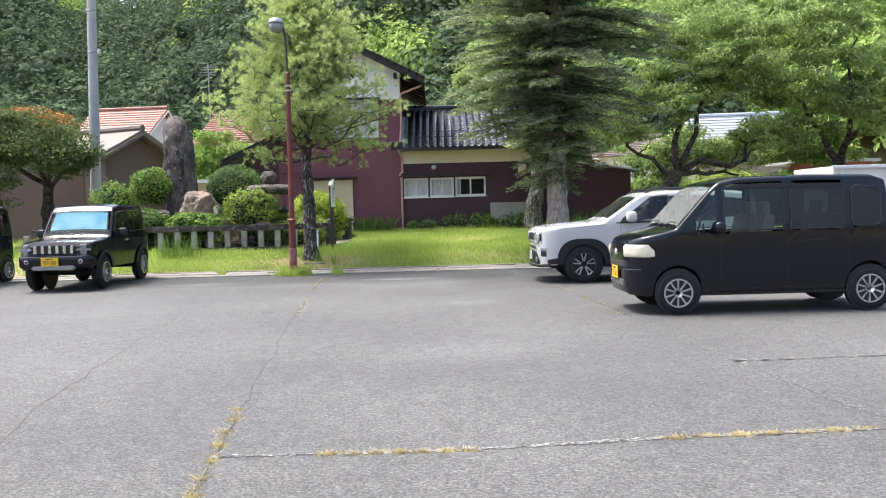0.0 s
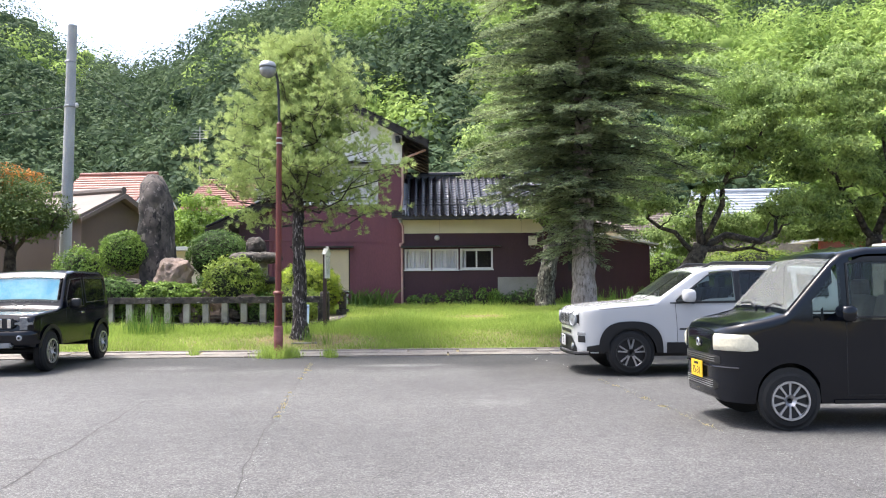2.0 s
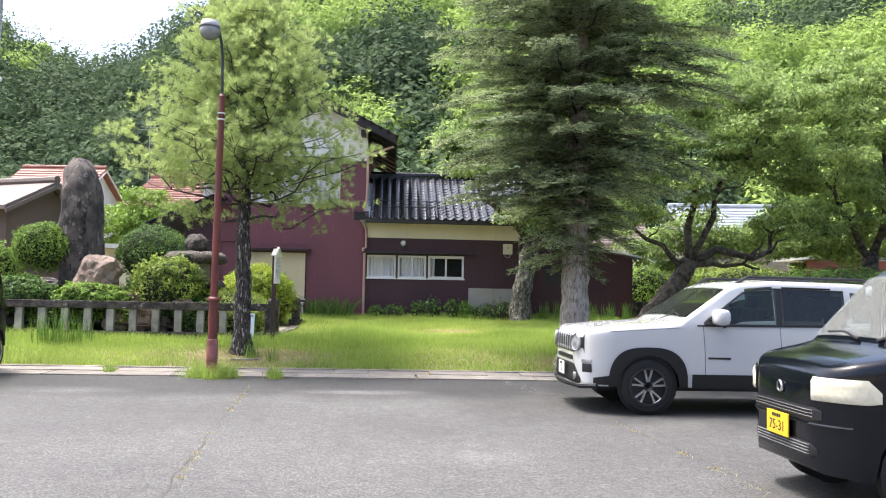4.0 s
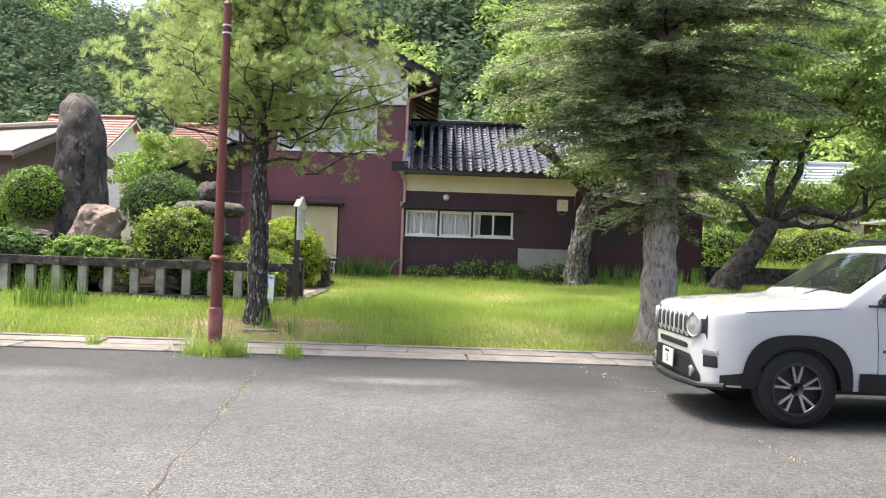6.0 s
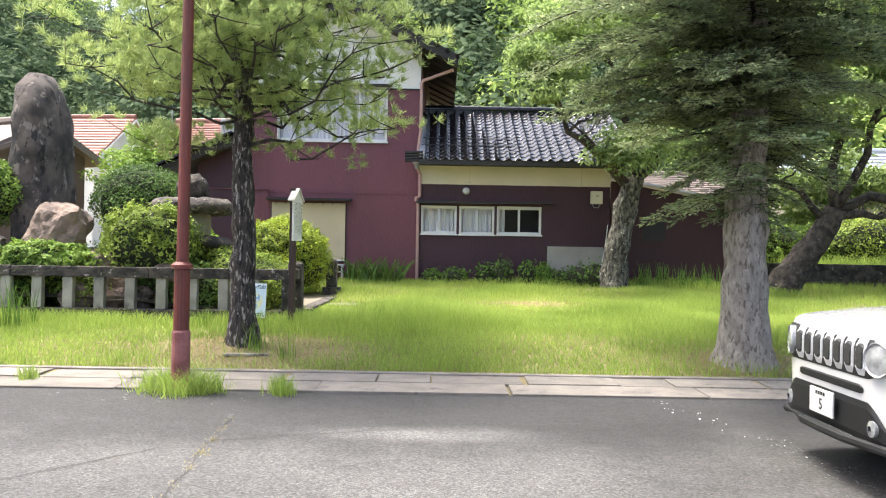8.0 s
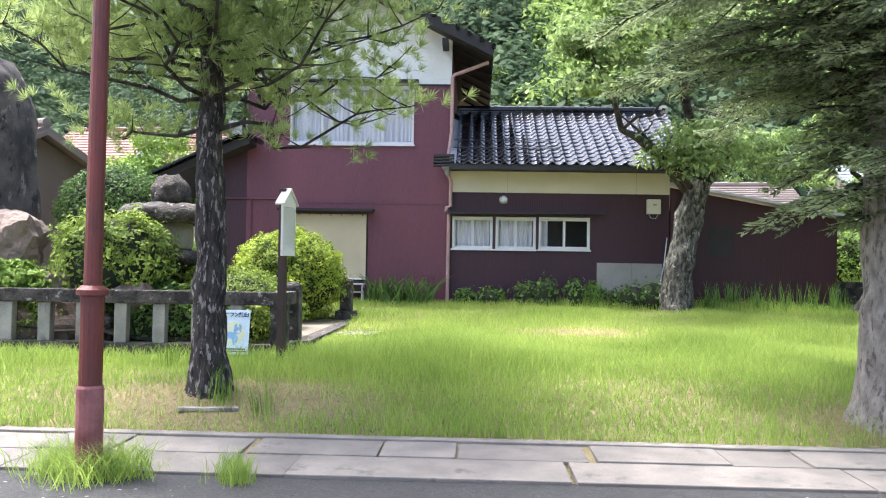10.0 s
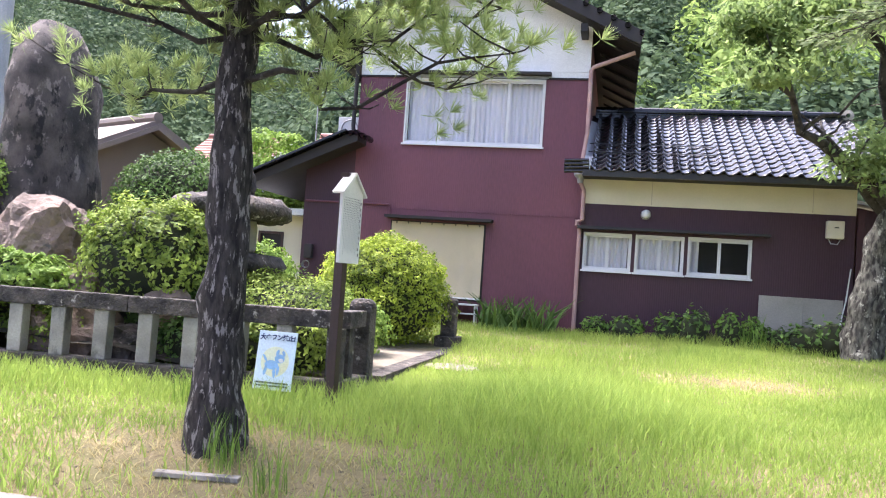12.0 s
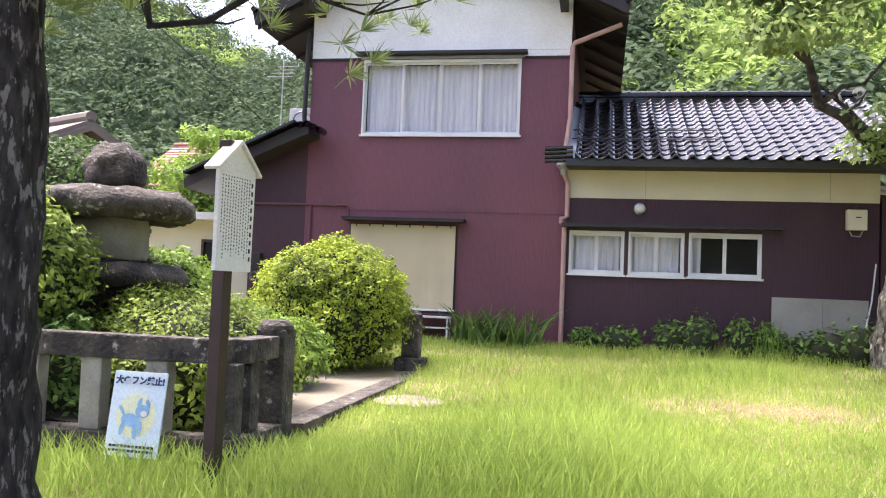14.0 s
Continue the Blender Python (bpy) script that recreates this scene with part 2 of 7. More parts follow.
M["bamboo"] = leaf_mat("bamboo_leaves", (0.1, 0.17, 0.045), (0.4, 0.52, 0.15), 0.4, patch=0.2, gloss=0.03)
# Shrub core: the shade between the leaves is put into its colour.
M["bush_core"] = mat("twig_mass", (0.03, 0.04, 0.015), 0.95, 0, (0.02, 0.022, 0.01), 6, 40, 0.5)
M["car_black"] = mat("black_car_paint", (0.003, 0.0042, 0.0075), 0.12, 0, (0.0025, 0.0036, 0.0065), 1, 60, 0.0, coat=0.0, spec=0.4, grain=0.0)
M["car_white"] = mat("white_car_paint", (0.47, 0.47, 0.465), 0.25, 0, (0.455, 0.455, 0.45), 1, 60, 0.0, coat=0.6, tone=0.01, grain=0.0)
M["car_cream"] = mat("cream_panel_paint", (0.66, 0.62, 0.55), 0.5, 0, (0.6, 0.56, 0.5), 1, 60, 0.0)
M["car_red"] = mat("red_car_paint", (0.35, 0.06, 0.04), 0.3, 0, None, 1, 60, 0.0, coat=1.0)
M["plastic"] = mat("black_plastic", (0.0055, 0.0055, 0.006), 0.5, 0, None, 5, 80, 0.1)
M["tyre"] = mat("tyre_rubber", (0.0065, 0.0065, 0.0065), 0.8, 0, None, 5, 60, 0.3)
M["rim"] = mat("alloy_rim", (0.55, 0.55, 0.56), 0.3, 0.8, None, 3, 40, 0.0)
M["chrome"] = mat("chrome", (0.7, 0.7, 0.7), 0.15, 0.9, None, 3, 40, 0.0)
M["lamp_lens"] = mat("lamp_lens", (0.36, 0.37, 0.37), 0.12, 0.2, (0.16, 0.165, 0.17), 14, 40, 0.0, coat=0.8)
M["lamp_yellowed"] = mat("yellowed_lamp_lens", (0.62, 0.58, 0.44), 0.3, 0, (0.5, 0.47, 0.36), 8, 40, 0.0, coat=0.5)
M["plate_yellow"] = mat("yellow_plate", (0.8, 0.5, 0.02), 0.5, 0, (0.75, 0.46, 0.02), 3, 40, 0.0)
M["plate_white"] = mat("white_plate", (0.62, 0.62, 0.6), 0.5, 0, None, 3, 40, 0.0)
M["ink"] = mat("black_ink", (0.015, 0.015, 0.015), 0.7, 0, None, 5, 60, 0.0)
M["ink_blue"] = mat("blue_ink", (0.3, 0.52, 0.78), 0.7, 0, None, 5, 60, 0.0)
M["ink_yellow"] = mat("pale_yellow_ink", (0.78, 0.74, 0.4), 0.7, 0, (0.7, 0.76, 0.6), 5, 60, 0.0)
M["board_blue"] = mat("pale_blue_board", (0.55, 0.68, 0.78), 0.5, 0, (0.66, 0.74, 0.78), 3, 60, 0.0)
M["board_white"] = mat("white_signboard", (0.75, 0.73, 0.69), 0.7, 0, (0.66, 0.64, 0.6), 4, 60, 0.1)
M["sunshade"] = mat("blue_sunshade", (0.06, 0.42, 0.72), 0.5, 0, (0.4, 0.72, 0.82), 2.5, 30, 0.0, coat=1.0)
M["glass_car"] = car_glass_mat("tinted_car_glass", (0.12, 0.145, 0.14), 1.5, 0.01)
M["glass_pane"] = glass_mat("window_glass", (0.02, 0.025, 0.025), 0.03, 0.9)
M["glass_clear"] = car_glass_mat("clear_car_glass", (0.62, 0.7, 0.66))
M["seat_cloth"] = mat("beige_seat_cloth", (0.28, 0.25, 0.21), 0.9, 0, (0.2, 0.18, 0.15), 5, 60, 0.2)
M["windscreen"] = car_glass_mat("windscreen_glass", (0.66, 0.74, 0.7), 1.5, 0.015)
# Wagon windscreen: raised IOR and pale layer put sky reflection into the glass.
M["sky_sheen_windscreen"] = car_glass_mat("sky_sheen_windscreen_glass", (0.62, 0.68, 0.66), 2.0, 0.16)
M["satin_silver"] = mat("satin_silver", (0.62, 0.62, 0.62), 0.3, 0.3, None, 3, 40, 0.0)
M["grille_mesh"] = mat("grille_mesh", (0.05, 0.05, 0.05), 0.5, 0.2, (0.015, 0.015, 0.015), 60, 90, 0.0)
M["globe"] = mat("lamp_globe", (0.2, 0.21, 0.2), 0.12, 0.0, (0.12, 0.13, 0.12), 4, 40, 0.0, coat=0.8)
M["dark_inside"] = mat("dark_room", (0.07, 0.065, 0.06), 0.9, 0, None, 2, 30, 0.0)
M["blue_roof"] = mat("grey_blue_roof", (0.3, 0.33, 0.36), 0.5, 0, None, 1, 30, 0.1)
M["blue_pipe"] = mat("blue_plastic", (0.08, 0.15, 0.4), 0.5, 0, None, 4, 30, 0.0)



def asphalt_marks(m):
    """A darker strip along the kerb, darker patches round two parked cars, and pale patches."""
    n, l = m.node_tree.nodes, m.node_tree.links
    base = n["Principled BSDF"].inputs["Base Color"]
    src = base.links[0].from_socket
    tc, noi = n.new("ShaderNodeTexCoord"), n.new("ShaderNodeTexNoise")
    noi.inputs["Scale"].default_value, noi.inputs["Detail"].default_value = 0.9, 6.0
    l.new(tc.outputs["Object"], noi.inputs["Vector"])
    for centre, size, lo, hi, gain in (((-2, 19.3, 0), (14, 3.4, 1), 1.05, 0.55, 0.42), ((3.8, 16.2, 0), (4.2, 3.0, 1), 1.0, 0.4, 0.52), ((4.5, 11.0, 0), (3.0, 1.6, 1), 1.0, 0.4, 0.75), ((-0.9, 17.1, 0), (1.25, 0.36, 1), 1.0, 0.2, 2.7), ((-5.0, 17.0, 0), (1.3, 0.5, 1), 1.0, 0.2, 1.7), ((0.3, 8.3, 0), (1.6, 0.8, 1), 1.0, 0.1, 1.25), ((0.4, 12.5, 0), (0.7, 0.5, 1), 1.0, 0.1, 1.3)):
        mp, le, ad, mr, sc, mx = n.new("ShaderNodeMapping"), n.new("ShaderNodeVectorMath"), n.new("ShaderNodeMath"), n.new("ShaderNodeMapRange"), n.new("ShaderNodeVectorMath"), n.new("ShaderNodeMix")
        mp.vector_type = "POINT"
        mp.inputs["Scale"].default_value = [1 / q for q in size]
        mp.inputs["Location"].default_value = [-c / q for c, q in zip(centre, size)]
        l.new(tc.outputs["Object"], mp.inputs["Vector"])
        le.operation = "LENGTH"
        l.new(mp.outputs[0], le.inputs[0])
        ad.operation = "MULTIPLY_ADD"
        ad.inputs[1].default_value = -0.9
        l.new(noi.outputs[0], ad.inputs[0])
        l.new(le.outputs["Value"], ad.inputs[2])
        ad2 = n.new("ShaderNodeMath")
        ad2.inputs[1].default_value = 0.45
        l.new(ad.outputs[0], ad2.inputs[0])
        mr.inputs["From Min"].default_value, mr.inputs["From Max"].default_value = lo, hi
        mr.interpolation_type = "SMOOTHSTEP"
        mr.inputs["From Min"].default_value, mr.inputs["From Max"].default_value = hi, lo
        mr.inputs["To Min"].default_value, mr.inputs["To Max"].default_value = 1.0, 0.0
        l.new(ad2.outputs[0], mr.inputs["Value"])
        sc.operation = "SCALE"
        sc.inputs["Scale"].default_value = gain
        l.new(src, sc.inputs[0])
        mx.data_type = "RGBA"
        l.new(mr.outputs[0], mx.inputs["Factor"])
        l.new(src, mx.inputs["A"])
        l.new(sc.outputs[0], mx.inputs["B"])
        src = mx.outputs["Result"]
    # worn aggregate: hand-sized pale and dark blotches, and pebble specks
    for scale, detail, lo, hi, a, b in ((5.0, 8.0, 0.36, 0.64, 0.86, 1.14), (38.0, 4.0, 0.58, 0.68, 1.0, 1.8), (46.0, 4.0, 0.3, 0.42, 0.6, 1.0)):
        no2, mr2, sc2 = n.new("ShaderNodeTexNoise"), n.new("ShaderNodeMapRange"), n.new("ShaderNodeVectorMath")
        no2.inputs["Scale"].default_value, no2.inputs["Detail"].default_value, no2.inputs["Roughness"].default_value = scale, detail, 0.7
        l.new(tc.outputs["Object"], no2.inputs["Vector"])
        mr2.inputs["From Min"].default_value, mr2.inputs["From Max"].default_value = lo, hi
        mr2.inputs["To Min"].default_value, mr2.inputs["To Max"].default_value = a, b
        l.new(no2.outputs[0], mr2.inputs["Value"])
        sc2.operation = "SCALE"
        l.new(src, sc2.inputs[0])
        l.new(mr2.outputs[0], sc2.inputs["Scale"])
        src = sc2.outputs[0]
    # single stones of the aggregate, some pale, some dark
    for scale, a, b in ((58.0, 0.6, 1.42), (130.0, 0.7, 1.3)):
        vo, mr3, sc3 = n.new("ShaderNodeTexVoronoi"), n.new("ShaderNodeMapRange"), n.new("ShaderNodeVectorMath")
        vo.inputs["Scale"].default_value = scale
        l.new(tc.outputs["Object"], vo.inputs["Vector"])
        sep = n.new("ShaderNodeSeparateColor")
        l.new(vo.outputs["Color"], sep.inputs[0])
        mr3.inputs["To Min"].default_value, mr3.inputs["To Max"].default_value = a, b
        l.new(sep.outputs[0], mr3.inputs["Value"])
        sc3.operation = "SCALE"
        l.new(src, sc3.inputs[0])
        l.new(mr3.outputs[0], sc3.inputs["Scale"])
        src = sc3.outputs[0]
    l.new(src, base)


asphalt_marks(M["asphalt"])


def flecks_on(m, color, scale, stretch, lo, hi):
    """Lichen, flaking bark or weathered streaks: torn pale flecks over the surface."""
    n, l = m.node_tree.nodes, m.node_tree.links
    base = n["Principled BSDF"].inputs["Base Color"]
    src = base.links[0].from_socket
    tc, mp, noi, mr, mx = n.new("ShaderNodeTexCoord"), n.new("ShaderNodeMapping"), n.new("ShaderNodeTexNoise"), n.new("ShaderNodeMapRange"), n.new("ShaderNodeMix")
    mp.inputs["Scale"].default_value, mp.inputs["Location"].default_value = stretch, (3.1, 1.7, 0.4)
    noi.inputs["Scale"].default_value, noi.inputs["Detail"].default_value, noi.inputs["Roughness"].default_value = scale, 8.0, 0.68
    l.new(tc.outputs["Object"], mp.inputs["Vector"])
    l.new(mp.outputs[0], noi.inputs["Vector"])
    mr.inputs["From Min"].default_value, mr.inputs["From Max"].default_value = lo, hi
    l.new(noi.outputs[0], mr.inputs["Value"])
    mx.data_type = "RGBA"
    mx.inputs["B"].default_value = (*color, 1)
    l.new(mr.outputs[0], mx.inputs["Factor"])
    l.new(src, mx.inputs["A"])
    l.new(mx.outputs["Result"], base)


flecks_on(M["bark_pine"], (0.4, 0.365, 0.33), 12, (2.2, 2.2, 0.6), 0.55, 0.6)
flecks_on(M["bark_lichen"], (0.4, 0.4, 0.32), 7, (1.5, 1.5, 1.0), 0.57, 0.62)
flecks_on(M["bark_lichen"], (0.015, 0.012, 0.01), 4, (2.5, 2.5, 0.8), 0.55, 0.62)
flecks_on(M["bark_dark"], (0.22, 0.21, 0.17), 6, (1.5, 1.5, 1.0), 0.6, 0.67)
flecks_on(M["bark_grey"], (0.17, 0.145, 0.12), 10, (2.2, 2.2, 0.8), 0.53, 0.6)
flecks_on(M["stele"], (0.33, 0.28, 0.25), 4.0, (1.3, 1.3, 0.9), 0.57, 0.62)
flecks_on(M["stele"], (0.02, 0.018, 0.018), 3.2, (1.5, 1.5, 0.8), 0.55, 0.61)
flecks_on(M["stone_dark"], (0.34, 0.31, 0.27), 9, (1, 1, 1), 0.6, 0.66)
flecks_on(M["rock_tan"], (0.12, 0.1, 0.085), 3.5, (1, 1, 1.4), 0.56, 0.64)
flecks_on(M["soil"], (0.08, 0.062, 0.036), 14, (1, 1, 1), 0.57, 0.66)
flecks_on(M["soil"], (0.34, 0.28, 0.14), 22, (1, 1, 1), 0.58, 0.64)
flecks_on(M["concrete"], (0.1, 0.092, 0.082), 3.0, (1, 1, 1), 0.57, 0.68)
flecks_on(M["stone_pale"], (0.13, 0.12, 0.1), 4.0, (1, 1, 0.6), 0.56, 0.66)

# ---- building blocks ----
BASE = {}


def thing(name, at, label, category, group="", kind="", turn=0.0):
    ob = new(name)
    ob.empty_display_size = 0.2
    ob.matrix_basis = pose(at[0], at[1], at[2], 0, 0, turn)
    BASE[ob] = ob.matrix_basis.inverted()
    return tagged(ob, label, category, group, kind)


def link_mesh(name, me, parent, label="", local=False):
    ob = new(name, me)
    if "glass" in me.materials[0].name:
        ob.visible_shadow = False
    if parent is not None:
        inv = BASE.get(parent, Matrix())
        if not local:
            me.transform(inv)
        ob.parent = parent
        BASE[ob] = inv
    if label:
        ob["label"] = label
    return ob


def part(name, bm, material, parent=None, label="", smooth=False, local=False):
    """Links a bmesh as one mesh object under a thing or part; in world places unless local."""
    me = bpy.data.meshes.new(name)
    bm.to_mesh(me)
    bm.free()
    me.materials.append(M[material] if isinstance(material, str) else material)
    if smooth:
        me.polygons.foreach_set("use_smooth", [True] * len(me.polygons))
    return link_mesh(name, me, parent, label, local)


def part_data(name, verts, faces, material, parent=None, label="", smooth=False, local=False):
    me = bpy.data.meshes.new(name)
    me.from_pydata([tuple(v) for v in verts], [], [tuple(f) for f in faces])
    me.materials.append(M[material] if isinstance(material, str) else material)
    if smooth:
        me.polygons.foreach_set("use_smooth", [True] * len(me.polygons))
    return link_mesh(name, me, parent, label, local)


def block(x0, x1, y0, y1, z0, z1, bevel=0.0, bm=None, m=None):
    bm = bm or bmesh.new()
    vs = bmesh.ops.create_cube(bm, size=1.0)["verts"]
    bmesh.ops.transform(bm, matrix=Matrix.Translation(((x0 + x1) / 2, (y0 + y1) / 2, (z0 + z1) / 2)) @ Matrix.Diagonal((abs(x1 - x0), abs(y1 - y0), abs(z1 - z0), 1)), verts=vs)
    if bevel:
        es = list({e for v in vs for e in v.link_edges})
        got = bmesh.ops.bevel(bm, geom=es, offset=bevel, segments=2, affect="EDGES", profile=0.6)
        vs = list({v for f in got["faces"] for v in f.verts} | {v for v in vs if v.is_valid})
    if m is not None:
        bmesh.ops.transform(bm, matrix=m, verts=[v for v in vs if v.is_valid])
    return bm


def tube(path, radii, n=8, bm=None):
    """A tapered tube along a row of points."""
    bm = bm or bmesh.new()
    pts = [Vector(p) for p in path]
    rings = []
    side = Vector((0.31, 0.95, 0.05)).normalized()
    for i, p in enumerate(pts):
        d = (pts[min(i + 1, len(pts) - 1)] - pts[max(i - 1, 0)]).normalized()
        u = (side - d * side.dot(d))
        u = u.normalized() if u.length > 1e-3 else d.orthogonal().normalized()
        w = d.cross(u)
        r = radii[i] if hasattr(radii, "__len__") else radii
        rings.append([bm.verts.new(p + (u * math.cos(a) + w * math.sin(a)) * r) for a in (2 * math.pi * k / n for k in range(n))])
    for a, b in zip(rings, rings[1:]):
        for k in range(n):
            bm.faces.new((a[k], a[(k + 1) % n], b[(k + 1) % n], b[k]))
    bm.faces.new(list(reversed(rings[0])))
    bm.faces.new(rings[-1])
    return bm


def lathe(profile, n=24, axis="z", at=(0, 0, 0), bm=None, ring=False):
    """A turned body from (radius, height) pairs."""
    bm = bm or bmesh.new()
    rings = []
    for r, h in profile:
        ring = []
        for k in range(n):
            a = 2 * math.pi * k / n
            c, s = r * math.cos(a), r * math.sin(a)
            p = (c, s, h) if axis == "z" else (c, h, s)
            ring.append(bm.verts.new(Vector(p) + Vector(at)))
        rings.append(ring)
    for a, b in zip(rings, rings[1:] + (rings[:1] if ring else [])):
        for k in range(n):
            bm.faces.new((a[k], a[(k + 1) % n], b[(k + 1) % n], b[k]))
    if not ring:
        bm.faces.new(rings[0])
        bm.faces.new(rings[-1])
    bmesh.ops.recalc_face_normals(bm, faces=bm.faces)
    return bm


def boulder(at, size, seed, rough=0.18, n=3, flat=0.0):
    """A rough stone."""
    bm = bmesh.new()
    bmesh.ops.create_icosphere(bm, subdivisions=n, radius=1.0)
    for v in bm.verts:
        p = v.co.copy()
        k = 1 + rough * noise.noise(p * 1.3 + Vector((seed, 0, 0))) + rough * 0.5 * noise.noise(p * 3.7 + Vector((0, seed, 0)))
        k2 = max(abs(p.x), abs(p.y), abs(p.z)) ** -flat
        v.co = Vector((p.x * size[0], p.y * size[1], p.z * size[2])) * k * k2 + Vector(at)
    return bm


def leaf_cloud(pts, normals, size, ratio=0.55, jitter=0.7, rng=None, droop=0.0):
    """Verts and faces of small leaves at pts, which face roughly along normals."""
    rng = rng or np.random.default_rng(1)
    pts = np.asarray(pts, float)
    nrm = np.asarray(normals, float) + rng.normal(0, jitter, pts.shape)
    nrm /= np.linalg.norm(nrm, axis=1, keepdims=True) + 1e-9
    ref = rng.normal(0, 1, pts.shape)
    ref[:, 2] -= droop
    u = ref - nrm * (ref * nrm).sum(1, keepdims=True)
    u /= np.linalg.norm(u, axis=1, keepdims=True) + 1e-9
    w = np.cross(nrm, u)
    s = size * rng.uniform(0.65, 1.35, (len(pts), 1))
    v = np.stack([pts - u * s, pts + w * s * ratio, pts + u * s, pts - w * s * ratio], 1).reshape(-1, 3)
    f = np.arange(len(v)).reshape(-1, 4)
    return v, f


def quads_mesh(name, v, f, material, parent=None, label="", local=False):
    me = bpy.data.meshes.new(name)
    k = f.shape[1]
    me.vertices.add(len(v))
    me.vertices.foreach_set("co", np.ascontiguousarray(v, dtype=np.float32).ravel())
    me.loops.add(f.size)
    me.loops.foreach_set("vertex_index", np.ascontiguousarray(f, dtype=np.int32).ravel())
    me.polygons.add(len(f))
    me.polygons.foreach_set("loop_start", np.arange(0, f.size, k, dtype=np.int32))
    me.update(calc_edges=True)
    me.validate()
    me.materials.append(M[material])
    return link_mesh(name, me, parent, label, local)


def ball_points(n, rng, shell=0.5):
    d = rng.normal(0, 1, (n, 3))
    d /= np.linalg.norm(d, axis=1, keepdims=True)
    return d * (rng.uniform(shell ** 3, 1, (n, 1)) ** (1 / 3)), d

# ---- ground: one sheet from the lot to the hills ----
def hill(x, y):
    """Height of the wooded hills."""
    dx, dy = x, y - 8.0
    r, az = math.hypot(dx, dy), math.degrees(math.atan2(dx, dy))
    if dy < 0 and r < 400:
        return 0.0
    el = np.interp(az, [-80, -45, -34, -27, -21, -18, -14, -8, 0, 8, 16, 24, 30, 45, 80], [6, 15.3, 18.2, 16.8, 13.9, 14.0, 17.6, 20.7, 22.5, 22, 21.5, 19.5, 20, 17, 6])
    near, far = np.interp(az, [-60, -24, -18, 0, 60], [75, 75, 62, 52, 58]), np.interp(az, [-60, -21, -17, 60], [260, 240, 150, 150])
    t = min(max((r - near) / (far - near), 0), 1)
    h = math.tan(radians(float(el))) * far * 0.88
    return h * (1.25 * t - 0.25 * t * t) * (1 if r < far else max(0.35, 1 - (r - far) / 600)) + 2.2 * noise.noise(Vector((x, y, 0)) * 0.03) * t


def gz(x, y):
    """Height of the ground."""
    z = float(np.interp(y, [18.8, 18.95, 20.15, 21.0, 22.3, 26.0, 32.4, 40.0, 60.0], [-0.03, -0.03, 0.03, 0.2, 0.34, 0.40, 0.6, 0.75, 1.2]))
    if 20.4 < y < 34:
        z += 0.025 * noise.noise(Vector((x * 0.6, y * 0.6, 0.3)))
    return z + hill(x, y)


gx = np.concatenate([np.linspace(-600, -60, 22), np.linspace(-50, -14, 10), np.arange(-12, 14.1, 0.5), np.linspace(18, 60, 10), np.linspace(75, 600, 20)])
gy = np.concatenate([np.linspace(-400, -20, 10), [0, 10, 18.8, 18.95, 20.15], np.arange(20.5, 34.1, 0.5), np.linspace(37, 120, 24), np.linspace(130, 700, 28)])
gv = [(float(x), float(y), gz(float(x), float(y))) for y in gy for x in gx]
nx = len(gx)
gf = [(j * nx + i, j * nx + i + 1, (j + 1) * nx + i + 1, (j + 1) * nx + i) for j in range(len(gy) - 1) for i in range(nx - 1)]
ground = tagged(part_data("ground", gv, gf, "soil", smooth=True), "grassy soil with dry patches rising to wooded hills", "ground", kind="structure")

lot = bmesh.new()
bmesh.ops.create_grid(lot, x_segments=40, y_segments=30, size=0.5)
for v in lot.verts:
    v.co = (v.co.x * 90, v.co.y * 58.9 - 10.55, 0)
tagged(part("parking_lot", lot, "asphalt"), "worn grey asphalt of a car park with cracks", "car park", kind="structure")

# ---- drain channel along the lot's edge: apron slabs and covers ----
drain = tagged(thing("drain_channel", (0, 19.5, 0), "pale concrete kerb slabs with a covered drain", "kerb"), kind="structure")
k = 0
x = -24.0
while x < 24:
    w = 1.98 + 0.02 * math.sin(k * 2.1)
    part("slab", block(x, x + w, 18.86, 19.44, -0.06, 0.022 + 0.004 * math.sin(k * 5.3), 0.008), "concrete", drain)
    k += 1
    x += 2.0
x = -12.0
k = 0
while x < 12:
    w = 0.985 if k % 3 else 0.58
    part("cover", block(x, x + w, 19.455, 19.98, -0.06, 0.03 + 0.006 * math.sin(k * 3.7), 0.01), "concrete", drain)
    x += w + 0.015 + (0.05 if k % 3 == 1 else 0)
    k += 1
part("edging", block(-24, 24, 19.99, 20.12, -0.06, 0.045, 0.01), "concrete", drain)

# ---- house: two-storey block, tiled wing, lean-to ----
WY = 32.5


def wall_panel(x0, x1, z0, z1, holes=(), y0=WY, y1=WY + 0.14):
    """An upright wall in the xz plane with rectangular openings that go through."""
    xs = sorted({x0, x1, *[h[0] for h in holes], *[h[1] for h in holes]})
    zs = sorted({z0, z1, *[h[2] for h in holes], *[h[3] for h in holes]})
    bm = bmesh.new()
    for a, b in zip(xs, xs[1:]):
        for c, d in zip(zs, zs[1:]):
            if not any(h[0] <= (a + b) / 2 <= h[1] and h[2] <= (c + d) / 2 <= h[3] for h in holes):
                block(a, b, y0, y1, c, d, bm=bm)
    bmesh.ops.remove_doubles(bm, verts=bm.verts, dist=0.0005)
    return bm


